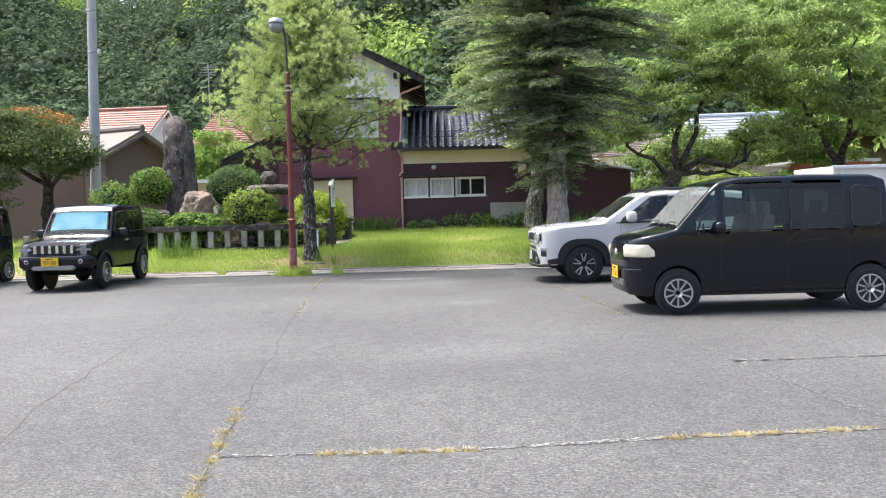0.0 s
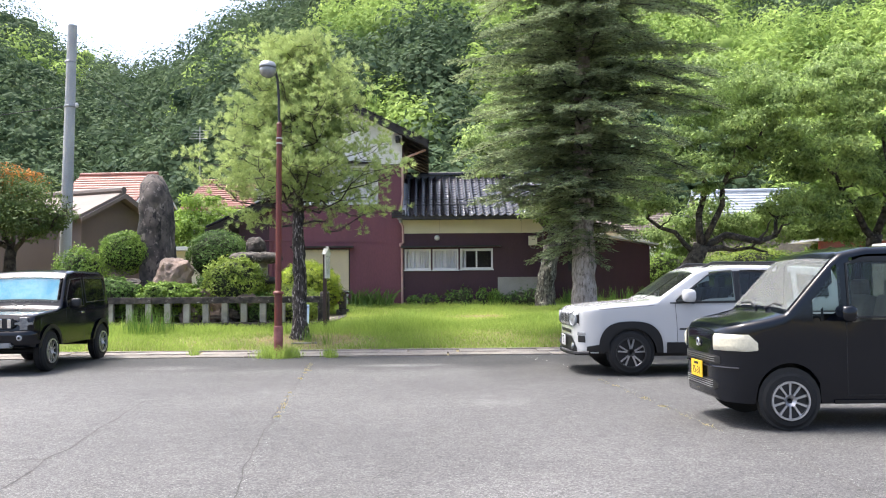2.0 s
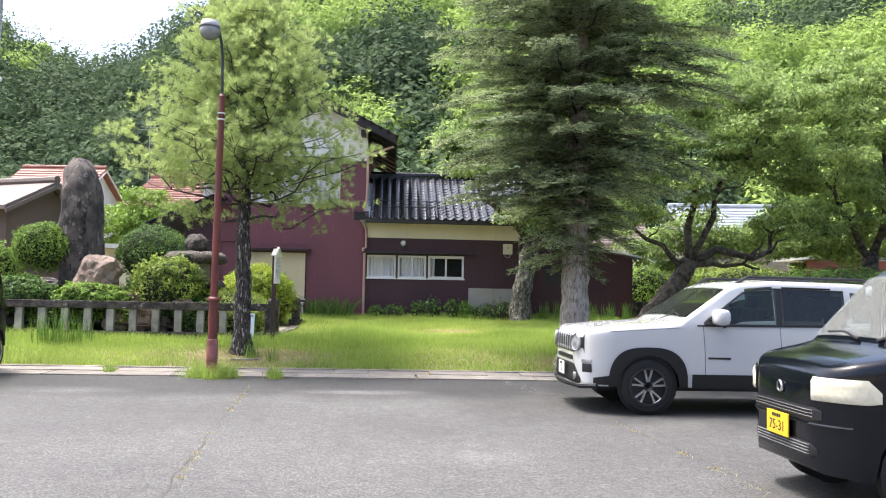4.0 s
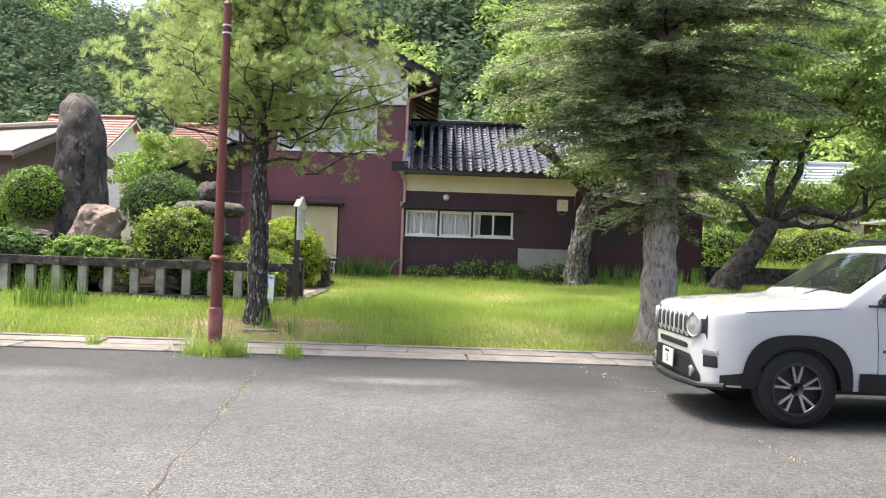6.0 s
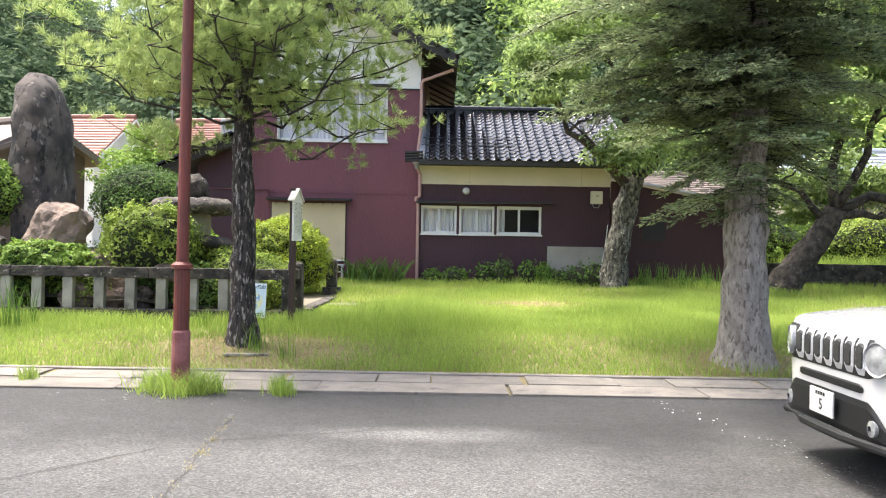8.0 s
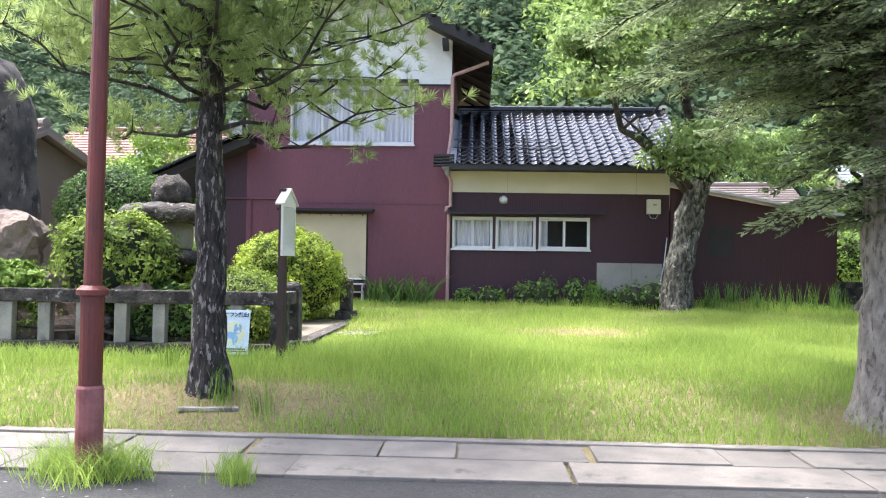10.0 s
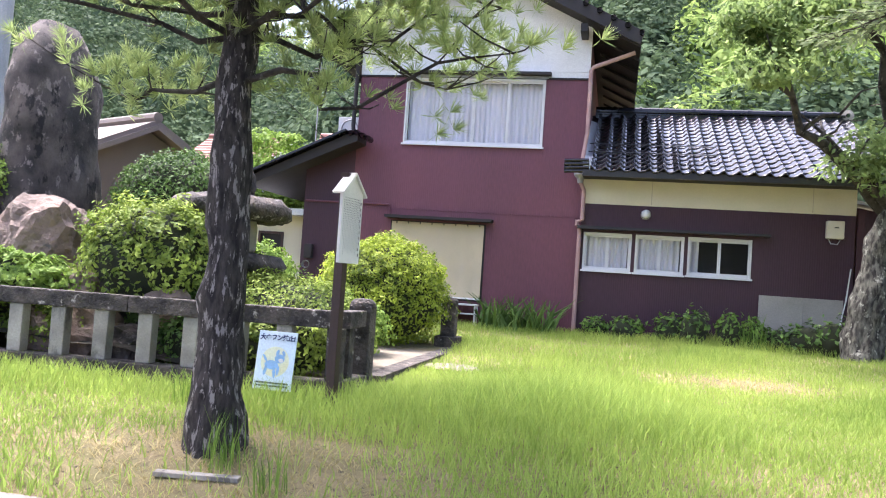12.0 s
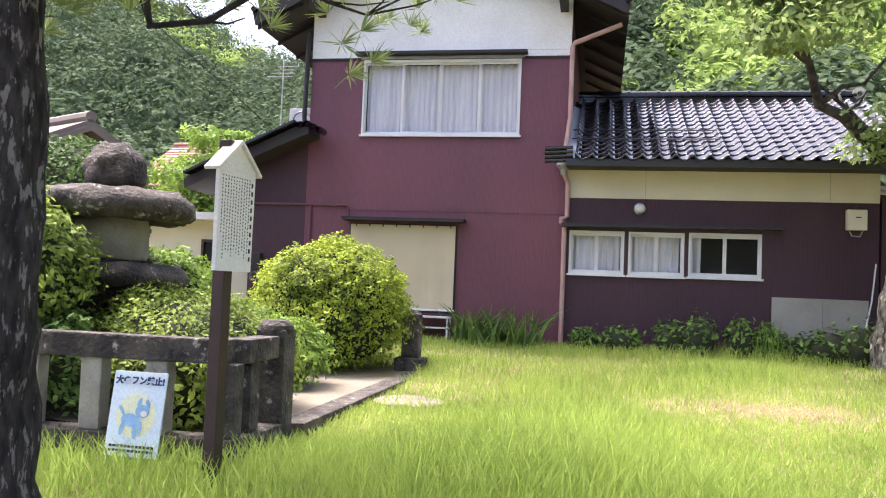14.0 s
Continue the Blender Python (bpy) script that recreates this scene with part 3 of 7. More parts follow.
def prism(poly, y0, y1, bm=None):
    """A solid from an outline in the xz plane."""
    bm = bm or bmesh.new()
    a, b = [bm.verts.new((x, y0, z)) for x, z in poly], [bm.verts.new((x, y1, z)) for x, z in poly]
    n = len(poly)
    bm.faces.new(a)
    bm.faces.new(list(reversed(b)))
    for k in range(n):
        bm.faces.new((a[k], b[k], b[(k + 1) % n], a[(k + 1) % n]))
    bmesh.ops.recalc_face_normals(bm, faces=bm.faces)
    return bm


def curtain_bm(x0, x1, z0, z1, y, folds):
    bm = bmesh.new()
    n = folds * 6
    cols = []
    for k in range(n + 1):
        x = x0 + (x1 - x0) * k / n
        d = 0.035 * math.sin(k / 6 * 2 * math.pi + 0.8 * math.sin(k * 0.21)) + 0.015 * math.sin(k * 0.77)
        cols.append((bm.verts.new((x, y + d * 0.7, z1)), bm.verts.new((x + 0.01 * math.sin(k), y + d, z0))))
    for a, b in zip(cols, cols[1:]):
        bm.faces.new((a[0], a[1], b[1], b[0]))
    return bm


def sliding_window(house, x0, x1, z0, z1, sashes, curtain, y=WY):
    w = part("window", prism([(x0, z0), (x1, z0), (x1, z0 + 0.05), (x0, z0 + 0.05)], y - 0.03, y + 0.1), "alu", house, "white aluminium sliding window with net curtains")
    f = bmesh.new()
    block(x0, x0 + 0.034, y - 0.025, y + 0.1, z0 + 0.05, z1, 0.004, f)
    block(x1 - 0.034, x1, y - 0.025, y + 0.1, z0 + 0.05, z1, 0.004, f)
    block(x0 + 0.034, x1 - 0.034, y - 0.025, y + 0.1, z1 - 0.05, z1, 0.004, f)
    block(x0 - 0.03, x1 + 0.03, y - 0.06, y - 0.026, z0 - 0.015, z0 + 0.02, 0.004, f)
    part("window_frame", f, "alu", w)
    step = (x1 - x0 - 0.068) / sashes
    for k in range(sashes):
        a = x0 + 0.034 + step * k
        yy = y + (0.02 if k % 2 else 0.055)
        s = bmesh.new()
        block(a, a + 0.028, yy - 0.012, yy + 0.012, z0 + 0.05, z1 - 0.05, bm=s)
        block(a + step - 0.028, a + step, yy - 0.012, yy + 0.012, z0 + 0.05, z1 - 0.05, bm=s)
        block(a + 0.028, a + step - 0.028, yy - 0.012, yy + 0.012, z1 - 0.085, z1 - 0.05, bm=s)
        block(a + 0.028, a + step - 0.028, yy - 0.012, yy + 0.012, z0 + 0.05, z0 + 0.09, bm=s)
        part("sash", s, "alu", w)
        g = part("pane", block(a + 0.028, a + step - 0.028, yy - 0.003, yy + 0.003, z0 + 0.09, z1 - 0.085), "glass_pane", w)
        g.visible_shadow = False
    if curtain:
        part("curtain", curtain_bm(x0 + 0.05, x0 + 0.05 + (x1 - x0 - 0.1) * curtain, z0 + 0.05, z1 - 0.06, y + 0.17, int(9 * (x1 - x0) * curtain)), "curtain", w, smooth=True)
    # Dark-coloured sheet stands in for the dimness of an unlit room.
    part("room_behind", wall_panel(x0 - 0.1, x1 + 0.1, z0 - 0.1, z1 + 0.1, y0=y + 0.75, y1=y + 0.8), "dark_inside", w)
    return w


def tile_mesh(w, d):
    """One S-shaped pantile, its lower edge rounded over."""
    bm = bmesh.new()
    n = 8
    top, low = [], []
    for k in range(n + 1):
        u = k / n
        z = 0.042 * math.cos(u * 2 * math.pi * 0.98 + 0.35) + 0.012 * math.cos(u * 4 * math.pi)
        x = (u - 0.5) * w * 1.06
        top.append([bm.verts.new((x, yy, z + zz)) for yy, zz in ((0.004, -0.034), (-0.004, -0.014), (0.006, 0.002), (0.035, 0.008), (d * 1.18, 0.0))])
    for a, b in zip(top, top[1:]):
        for k in range(4):
            bm.faces.new((a[k], b[k], b[k + 1], a[k + 1]))
    me = bpy.data.meshes.new("roof_tile")
    bm.to_mesh(me)
    bm.free()
    me.polygons.foreach_set("use_smooth", [True] * len(me.polygons))
    return me


def lay_tiles(roof, material, x0, x1, y0, z0, y1, z1, cols, rows, name="roof_tile"):
    """Tiles as pieces of their own up a slope that faces -y."""
    length, ang = math.hypot(y1 - y0, z1 - z0), math.atan2(z1 - z0, y1 - y0)
    w, d = (x1 - x0) / cols, length / rows
    me = tile_mesh(w, d)
    me.materials.append(M[material])
    lift = 0.075
    inv = BASE[roof]
    for r in range(rows):
        for c in range(cols):
            s = d * r
            p = Vector((x0 + w * (c + 0.5), y0 + s * math.cos(ang), z0 + s * math.sin(ang))) + Vector((0, -math.sin(ang), math.cos(ang))) * lift
            ob = new(name, me)
            ob.parent = roof
            ob.matrix_basis = inv @ Matrix.Translation(p) @ Euler((ang - 0.07 + 0.012 * random.uniform(-1, 1), 0.015 * random.uniform(-1, 1), 0)).to_matrix().to_4x4()


house = thing("house", (-2, WY, 0.6), "purple-sided two-storey house with a white gable and black-tiled wing", "house")
UPW, SHUT = (-5.15, -2.23, 4.27, 5.68), (-5.28, -3.27, 1.08, 2.66)
part("wall", wall_panel(-7.24, -6.16, 0.5, 2.95), "purple_shaded", house)
part("wall", wall_panel(-6.16, -1.36, 0.5, 5.72, [UPW, SHUT]), "purple", house)
# gable of white plaster
gab = prism([(-6.16, 5.72), (-1.36, 5.72), (-1.36, 6.75), (-3.68, 7.93), (-6.16, 6.7)], WY - 0.012, WY + 0.14)
part("gable", gab, "plaster", house, "white plaster gable")
part("gable_band", block(-6.18, -1.34, WY - 0.03, WY - 0.012, 5.68, 5.72), "dark_wood", house)
part("gable_trim", block(-6.16, -1.36, WY - 0.022, WY - 0.012, 5.84, 5.86), "plaster", house)
part("side_wall", block(-1.5, -1.36, WY + 0.14, 40.0, 0.5, 6.6), "purple", house)
part("side_wall", block(-6.16, -6.02, WY + 0.14, 40.0, 0.5, 6.6), "purple", house)
part("back_wall", block(-6.02, -1.5, 39.86, 40.0, 0.5, 7.5), "purple", house)
part("siding_seam", block(-6.16, -1.36, WY - 0.012, WY, 2.90, 2.915), "purple", house)
# main roof
roof = part("roof", prism([(-7.05, 6.2), (-3.68, 7.92), (-0.4, 6.27), (-0.4, 6.42), (-3.68, 8.1), (-7.05, 6.36)], 31.85, 40.6), "dark_wood", house, "dark gabled roof with boarded eaves")
part("barge_board", prism([(-0.42, 6.22), (-3.68, 7.86), (-3.68, 8.14), (-0.36, 6.47)], 31.8, 31.85), "dark_wood", roof)
part("barge_board", prism([(-7.03, 6.16), (-3.68, 7.86), (-3.68, 8.14), (-7.1, 6.42)], 31.8, 31.85), "dark_wood", roof)
for sx, top in ((-1, -7.05), (1, -0.4)):
    for k in range(9):
        yy = 31.95 + k * 0.98
        a, b = (-3.68, 7.8), (top, 6.13 if sx < 0 else 6.2)
        part("rafter", prism([(a[0] * 0.25 + b[0] * 0.75, a[1] * 0.25 + b[1] * 0.75), b, (b[0], b[1] + 0.06), (a[0] * 0.25 + b[0] * 0.75, a[1] * 0.25 + b[1] * 0.75 + 0.06)], yy, yy + 0.06), "dark_wood", roof)
for k in range(13):
    for s in (-1, 1):
        t = k / 12
        ex = -7.05 if s < 0 else -0.4
        vt = bmesh.new()
        lathe([(0.055, -0.09), (0.06, 0.0), (0.055, 0.1)], 8, "y", (-3.68 + (ex + 3.68) * t, 31.82, 8.16 - 1.72 * t), vt)
        part("verge_tile", vt, "tile", roof)
for px in (-6.0, -1.5):
    part("purlin", block(px - 0.07, px + 0.07, 31.9, 32.6, 6.5, 6.66, 0.005), "dark_wood", roof)
part("purlin", block(-3.77, -3.59, 31.9, 32.6, 7.55, 7.75, 0.005), "dark_wood", roof)
# windows of the main block
w1 = sliding_window(house, *UPW, 4, 1.0)
part("window_hood", block(-5.28, -2.12, WY - 0.2, WY - 0.031, 5.74, 5.80, 0.01), "dark_wood", house)
part("window_lintel", block(-5.2, -2.18, WY - 0.05, WY - 0.0305, 5.69, 5.735), "grey_metal", house)
# shuttered opening with a cloth blind
sw = part("shop_window", wall_panel(-5.28, -3.27, 1.08, 2.66, [(-5.22, -3.33, 1.12, 2.62)], WY - 0.02, WY + 0.1), "dark_wood", house, "window covered by a beige cloth blind")
bl = bmesh.new()
cols = []
for k in range(41):
    xx = -5.25 + 1.95 * k / 40
    dd = 0.006 * math.sin(k * 0.9) + 0.004 * math.sin(k * 2.3)
    cols.append([bl.verts.new((xx, WY - 0.05 + dd * 0.25 * j, 2.64 - 1.5 * j / 6)) for j in range(7)])
for a, b in zip(cols, cols[1:]):
    for j in range(6):
        bl.faces.new((a[j], a[j + 1], b[j + 1], b[j]))
part("blind", bl, "blind", sw, smooth=True)
part("blind_rod", tube([(-5.27, WY - 0.055, 1.13), (-3.28, WY - 0.055, 1.13)], 0.018), "alu", sw)
for k in range(8):
    part("hook", block(-5.15 + k * 0.25, -5.13 + k * 0.25, WY - 0.07, WY - 0.05, 2.6, 2.65), "black_metal", sw)
part("window_hood", prism([(-5.36, 2.70), (-3.14, 2.70), (-3.12, 2.76), (-5.38, 2.76)], WY - 0.26, WY - 0.001), "dark_wood", house)
# bench under the blind
bench = thing("bench", (-3.6, WY - 0.25, 0.55), "low white metal shelf standing against the wall", "bench")
part("top", block(-4.1, -3.3, WY - 0.38, WY - 0.05, 1.0, 1.03, 0.005), "alu", bench)
part("shelf", block(-4.1, -3.3, WY - 0.36, WY - 0.05, 0.82, 0.84), "alu", bench)
for px in (-4.08, -3.35):
    for py in (WY - 0.36, WY - 0.09):
        part("leg", block(px, px + 0.03, py, py + 0.03, gz(px, py), 1.0), "alu", bench)
# lean-to roof at the side
lean = part("lean_to_roof", prism([(-8.3, 3.18), (-6.16, 4.12), (-5.95, 4.2), (-5.95, 4.32), (-6.2, 4.32), (-8.32, 3.36)], 31.9, 36.5), "dark_wood", house, "dark tiled lean-to roof")
for k in range(5):
    part("ridge_tile", lathe([(0.05, -0.16), (0.065, -0.1), (0.065, 0.1), (0.05, 0.16)], 10, "y", (-5.72 - k * 0.13 if k < 4 else -6.3, 31.95 + 0.02 * k, 4.25 + 0.06 * k if k < 3 else 4.42 - 0.02 * k)), "tile", lean)
for k in range(9):
    part("edge_tile", block(-0.14, 0.14, -0.2, 0.2, -0.03, 0.03, 0.015, m=Matrix.Translation((-6.3 - k * 0.23, 31.95, 4.34 - k * 0.105)) @ Matrix.Rotation(radians(-24), 4, "Y")), "tile", lean)
part("wall", prism([(-7.24, 2.95), (-6.16, 2.95), (-6.16, 4.12), (-7.24, 3.66)], WY + 0.002, WY + 0.14), "purple_shaded", house)
part("side_wall", block(-7.24, -7.1, WY + 0.14, 36, 0.5, 3.5), "purple", house)
part("cable_duct", tube([(-7.2, WY - 0.03, 2.98), (-5.35, WY - 0.03, 2.98), (-5.32, WY - 0.03, 2.8)], 0.022), "purple", house)
part("cable_duct", tube([(-6.05, WY - 0.03, 2.97), (-6.05, WY - 0.03, 1.4)], 0.022), "purple", house)
mt = thing("meter_box", (-7.0, WY - 0.06, 1.3), "small grey electricity meter fixed to the wall", "meter box")
part("case", block(-7.12, -6.95, WY - 0.14, WY - 0.001, 1.75, 2.05, 0.02), "dark_wood", mt)
part("dial", lathe([(0.08, -0.05), (0.085, 0.0), (0.06, 0.03)], 14, "y", (-7.04, WY - 0.17, 1.62)), "grey_metal", mt)
ac = thing("air_conditioner", (-6.55, 33.4, 4.45), "white outdoor air-conditioner unit on the lean-to roof", "air conditioner")
part("case", block(-6.85, -6.3, 33.2, 33.5, 4.42, 4.95, 0.02), "alu", ac)
part("grille", lathe([(0.19, -0.01), (0.2, 0.0), (0.17, 0.012)], 18, "y", (-6.58, 33.19, 4.69)), "grey_metal", ac)
# wing
W3 = [(-1.29, -0.35, 1.86, 2.63), (-0.28, 0.65, 1.86, 2.63), (0.72, 1.9, 1.87, 2.64)]
part("wall", wall_panel(-1.36, 3.72, 0.45, 3.2, W3), "purple_shaded", house)
part("frieze", wall_panel(-1.36, 3.72, 3.2, 3.72, y0=WY - 0.01), "cream", house, "cream board under the eave")
for k in (-0.02, 2.95):
    part("frieze_joint", block(k, k + 0.008, WY - 0.013, WY - 0.0101, 3.22, 3.7), "stone_pale", house)
part("side_wall", block(3.58, 3.72, WY + 0.14, 39, 0.45, 3.7), "purple", house)
for k, h in enumerate(W3):
    sliding_window(house, *h, 2, (0.98, 0.98, 0.16)[k])
part("window_hood", prism([(-1.42, 2.68), (2.2, 2.71), (2.2, 2.75), (-1.42, 2.74)], WY - 0.24, WY - 0.001), "black_metal", house)
wr = part("wing_roof", bmesh.new(), "dark_wood", house, "black glazed pantile roof")
rb = bmesh.new()
ang = math.atan2(5.55 - 3.72, 35.5 - 31.85)
for (a, b) in (((31.85, 3.70), (35.5, 5.53)),):
    vs = [rb.verts.new(p) for p in ((-1.36, a[0], a[1]), (4.2, a[0], a[1]), (4.2, b[0], b[1]), (-1.36, b[0], b[1]), (-1.36, a[0], a[1] + 0.07), (4.2, a[0], a[1] + 0.07), (4.2, b[0], b[1] + 0.07), (-1.36, b[0], b[1] + 0.07))]
    for f in ((0, 3, 2, 1), (4, 5, 6, 7), (0, 1, 5, 4), (1, 2, 6, 5), (2, 3, 7, 6), (3, 0, 4, 7)):
        rb.faces.new([vs[i] for i in f])
part("roof_deck", rb, "dark_wood", wr)
part("roof_back", prism([(-1.36, 3.7), (4.2, 3.7), (4.2, 3.8), (-1.36, 3.8)], 35.6, 39.2), "dark_wood", wr)
rc = bmesh.new()
for k, (hw, z0, z1) in enumerate(((0.17, 5.5, 5.6), (0.14, 5.605, 5.66), (0.16, 5.665, 5.72))):
    block(-1.3, 4.15, 35.5 - hw, 35.5 + hw, z0, z1, 0.012, rc)
part("ridge", rc, "tile", wr)
part("ridge_cap", tube([(-1.3, 35.5, 5.74), (4.2, 35.5, 5.74)], 0.075, 10), "tile", wr)
for k in range(9):
    part("ridge_joint", tube([(-0.9 + k * 0.6, 35.5, 5.745), (-0.84 + k * 0.6, 35.5, 5.745)], 0.088, 10), "tile", wr)
part("ridge_end", lathe([(0.05, -0.04), (0.13, -0.02), (0.13, 0.03), (0.06, 0.06)], 12, "y", (4.2, 35.38, 5.72)), "stone_pale", wr)
part("fascia", block(-1.36, 4.2, 31.8, 31.845, 3.66, 3.78), "black_metal", wr)
part("soffit", block(-1.36, 4.2, 31.85, 32.49, 3.69, 3.715), "dark_wood", wr)
for zz in (0.42, 0.72):
    part("snow_rail", tube([(-1.3, 31.85 + 3.65 * zz * 0.45, 3.75 + 1.83 * zz * 0.45 + 0.16), (1.2, 31.85 + 3.65 * zz * 0.45, 3.75 + 1.83 * zz * 0.45 + 0.16)], 0.012, 6), "black_metal", wr)
# end capping of the roof against the taller wall
part("flashing", prism([(-1.36, 3.8), (-1.22, 3.8), (-1.22, 3.95), (-1.36, 3.95)], 31.85, 31.9), "zinc", wr)
fl = bmesh.new()
vs = [fl.verts.new(p) for p in ((-1.36, 31.9, 3.86), (-1.16, 31.9, 3.88), (-1.16, 34.6, 5.22), (-1.36, 34.6, 5.3))]
fl.faces.new(vs)
part("flashing", fl, "zinc", wr)
for k in range(4):
    part("eave_tile", tube([(-1.72, 31.86, 3.74 + 0.07 * k), (-1.25, 31.86, 3.76 + 0.07 * k)], 0.035, 8), "tile", wr)
# downpipe with a hopper
part("downpipe", tube([(-1.38, WY - 0.06, 0.62), (-1.38, WY - 0.06, 2.72), (-1.44, WY - 0.1, 2.76), (-1.44, WY - 0.1, 2.82), (-1.34, WY - 0.08, 2.86), (-1.34, WY - 0.08, 3.45), (-1.42, WY - 0.14, 3.62)], 0.042, 10), "pipe", house, "pink plastic downpipe")
part("downpipe", tube([(-1.42, WY - 0.1, 3.9), (-1.34, WY - 0.08, 4.6), (-1.34, WY - 0.08, 5.85), (-1.3, WY - 0.1, 5.92), (-0.5, WY - 0.2, 6.2)], 0.042, 10), "pipe", house, "pink plastic downpipe")
part("downpipe", tube([(-6.2, WY - 0.08, 4.35), (-6.24, WY - 0.08, 4.6), (-6.22, WY - 0.08, 6.2)], 0.045, 10), "dark_wood", house)
part("hopper", lathe([(0.05, 0), (0.06, 0.08), (0.13, 0.16), (0.13, 0.24), (0.1, 0.24)], 12, "z", (-1.42, WY - 0.14, 3.58)), "grey_metal", house)
wl = thing("wall_lamp", (-0.11, WY - 0.05, 3.02), "small round white outdoor lamp fixed to the wall", "lamp")
part("base", lathe([(0.09, -0.04), (0.1, -0.01), (0.1, 0.01)], 18, "y", (-0.11, WY - 0.011, 3.03)), "alu", wl)
part("shade", boulder((-0.11, WY - 0.09, 3.03), (0.09, 0.06, 0.085), 3, 0.0, 2), "alu", wl, smooth=True)
eb = thing("electric_box", (3.34, WY - 0.06, 2.72), "cream plastic meter box on the wall", "meter box")
part("case", block(3.19, 3.5, WY - 0.14, WY - 0.001, 2.74, 3.08, 0.02), "cream", eb)
part("window", block(3.32, 3.4, WY - 0.146, WY - 0.14, 2.94, 2.96), "black_metal", eb)
part("cable", tube([(3.24, WY - 0.06, 2.74), (3.28, WY - 0.07, 2.65), (3.4, WY - 0.07, 2.64), (3.45, WY - 0.06, 2.74)], 0.012, 6), "grey_metal", eb)
bd = thing("concrete_board", (2.8, WY - 0.05, 0.5), "pale grey cement board leaning against the wall", "board")
part("sheet", block(2.07, 2.86, WY - 0.035, WY - 0.004, 0.45, 1.6, 0.003), "cement_board", bd)
part("sheet", block(2.865, 3.56, WY - 0.035, WY - 0.004, 0.45, 1.6, 0.003), "cement_board", bd)
pp = thing("standpipe", (0.8, WY - 0.5, 0.6), "short dark standpipe with a blue band rising from weeds", "pipe")
part("pipe", tube([(0.78, WY - 0.5, 0.5), (0.78, WY - 0.5, 1.12)], 0.03), "grey_metal", pp)
part("band", tube([(0.78, WY - 0.5, 0.98), (0.78, WY - 0.5, 1.05)], 0.034), "blue_pipe", pp)
cab = thing("wall_cable", (3.55, WY - 0.05, 0.6), "thin white hose hanging down the wall corner", "hose")
part("hose", tube([(3.66, WY - 0.05, 2.2), (3.6, WY - 0.06, 1.6), (3.52, WY - 0.08, 1.2), (3.4, WY - 0.25, 0.7), (3.2, WY - 0.3, 0.62)], 0.014, 6), "alu", cab)
part("plinth", wall_panel(-7.24, 3.72, 0.3, 0.55, y0=WY - 0.08, y1=WY - 0.002), "stone_dark", house)
lay_tiles(wr, "tile", -1.2, 4.2, 31.8, 3.74, 35.4, 5.545, 20, 15)

# ---- red shed beside the wing ----
shed = thing("shed", (5.6, 32.9, 0.5), "dark red metal shed with a pale sheet roof", "shed")
part("wall", prism([(3.85, 0.3), (7.7, 0.3), (7.7, 2.72), (3.85, 3.4)], 32.9, 33.05), "dark_red", shed)
part("side_wall", block(7.55, 7.7, 33.05, 38, 0.3, 2.7), "dark_red", shed)
part("corner_post", block(3.74, 3.86, 32.45, 32.57, 0.4, 3.3), "dark_red", shed)
part("roof", prism([(3.75, 3.45), (7.95, 2.72), (7.95, 2.78), (3.75, 3.51)], 32.6, 38), "zinc", shed, "pale corrugated sheet roof")
part("grille", wall_panel(4.7, 5.3, 1.8, 2.5, y0=32.885, y1=32.899), "dark_wood", shed)

# ---- buildings farther off ----
def gable_house(name, at, w, d, eave, ridge, turn, wall_m, roof_m, label, rows=7):
    """A small gabled house: gable faces local -y."""
    h = thing(name, at, label, "house", turn=turn)
    bm = prism([(-w / 2, 0), (w / 2, 0), (w / 2, eave), (0, ridge - 0.1), (-w / 2, eave)], 0, d)
    part("wall", bm, wall_m, h, local=True)
    o = 0.45
    s = (ridge - eave) / (w / 2)
    for sx in (-1, 1):
        poly = [(0, ridge), (sx * (w / 2 + o), eave - s * o), (sx * (w / 2 + o), eave - s * o + 0.14), (0, ridge + 0.14)]
        r = part("roof", prism(poly, -o, d + o), roof_m, h, local=True)
        for k in range(rows):
            t = (k + 0.5) / rows
            part("tile_course", tube([(sx * (w / 2 + o) * t, -o, ridge - (ridge - eave + s * o) * t + 0.15), (sx * (w / 2 + o) * t, d + o, ridge - (ridge - eave + s * o) * t + 0.15)], 0.05, 6), roof_m, r, local=True)
        part("barge_board", prism([(0, ridge - 0.12), (sx * (w / 2 + o), eave - s * o - 0.12), (sx * (w / 2 + o), eave - s * o + 0.02), (0, ridge + 0.02)], -o - 0.06, -o - 0.005), "plaster" if wall_m != "brown_wall" else "brown_roof", h, local=True)
    part("ridge", tube([(0, -o, ridge + 0.2), (0, d + o, ridge + 0.2)], 0.14, 8), roof_m, h, local=True)
    return h


gable_house("garage", (-12.6, 34.9, 0.6), 3.2, 9.0, 3.5, 4.3, 64, "brown_wall", "brown_roof", "brown shed with a pale brown metal roof", 0)
gable_house("tiled_house", (-20.3, 62.0, 0.8), 8.2, 4.9, 5.8, 8.4, 84, "plaster", "red_tile", "house with a red pantile roof among trees", 14)
gable_house("tiled_house", (-8.1, 47.0, 0.8), 5.0, 4.2, 4.6, 6.0, 82, "plaster", "red_tile", "white-walled house with a red pantile roof", 12)
gable_house("far_house", (20.0, 62.0, 1.5), 7.0, 8.0, 3.2, 4.6, 80, "plaster", "blue_roof", "pale house with a grey-blue roof behind trees", 8)
gable_house("tiled_house", (14.8, 56.0, 1.0), 5.0, 4.0, 3.6, 4.7, 84, "plaster", "brown_roof", "small house with a pale brownish roof behind the shed", 10)
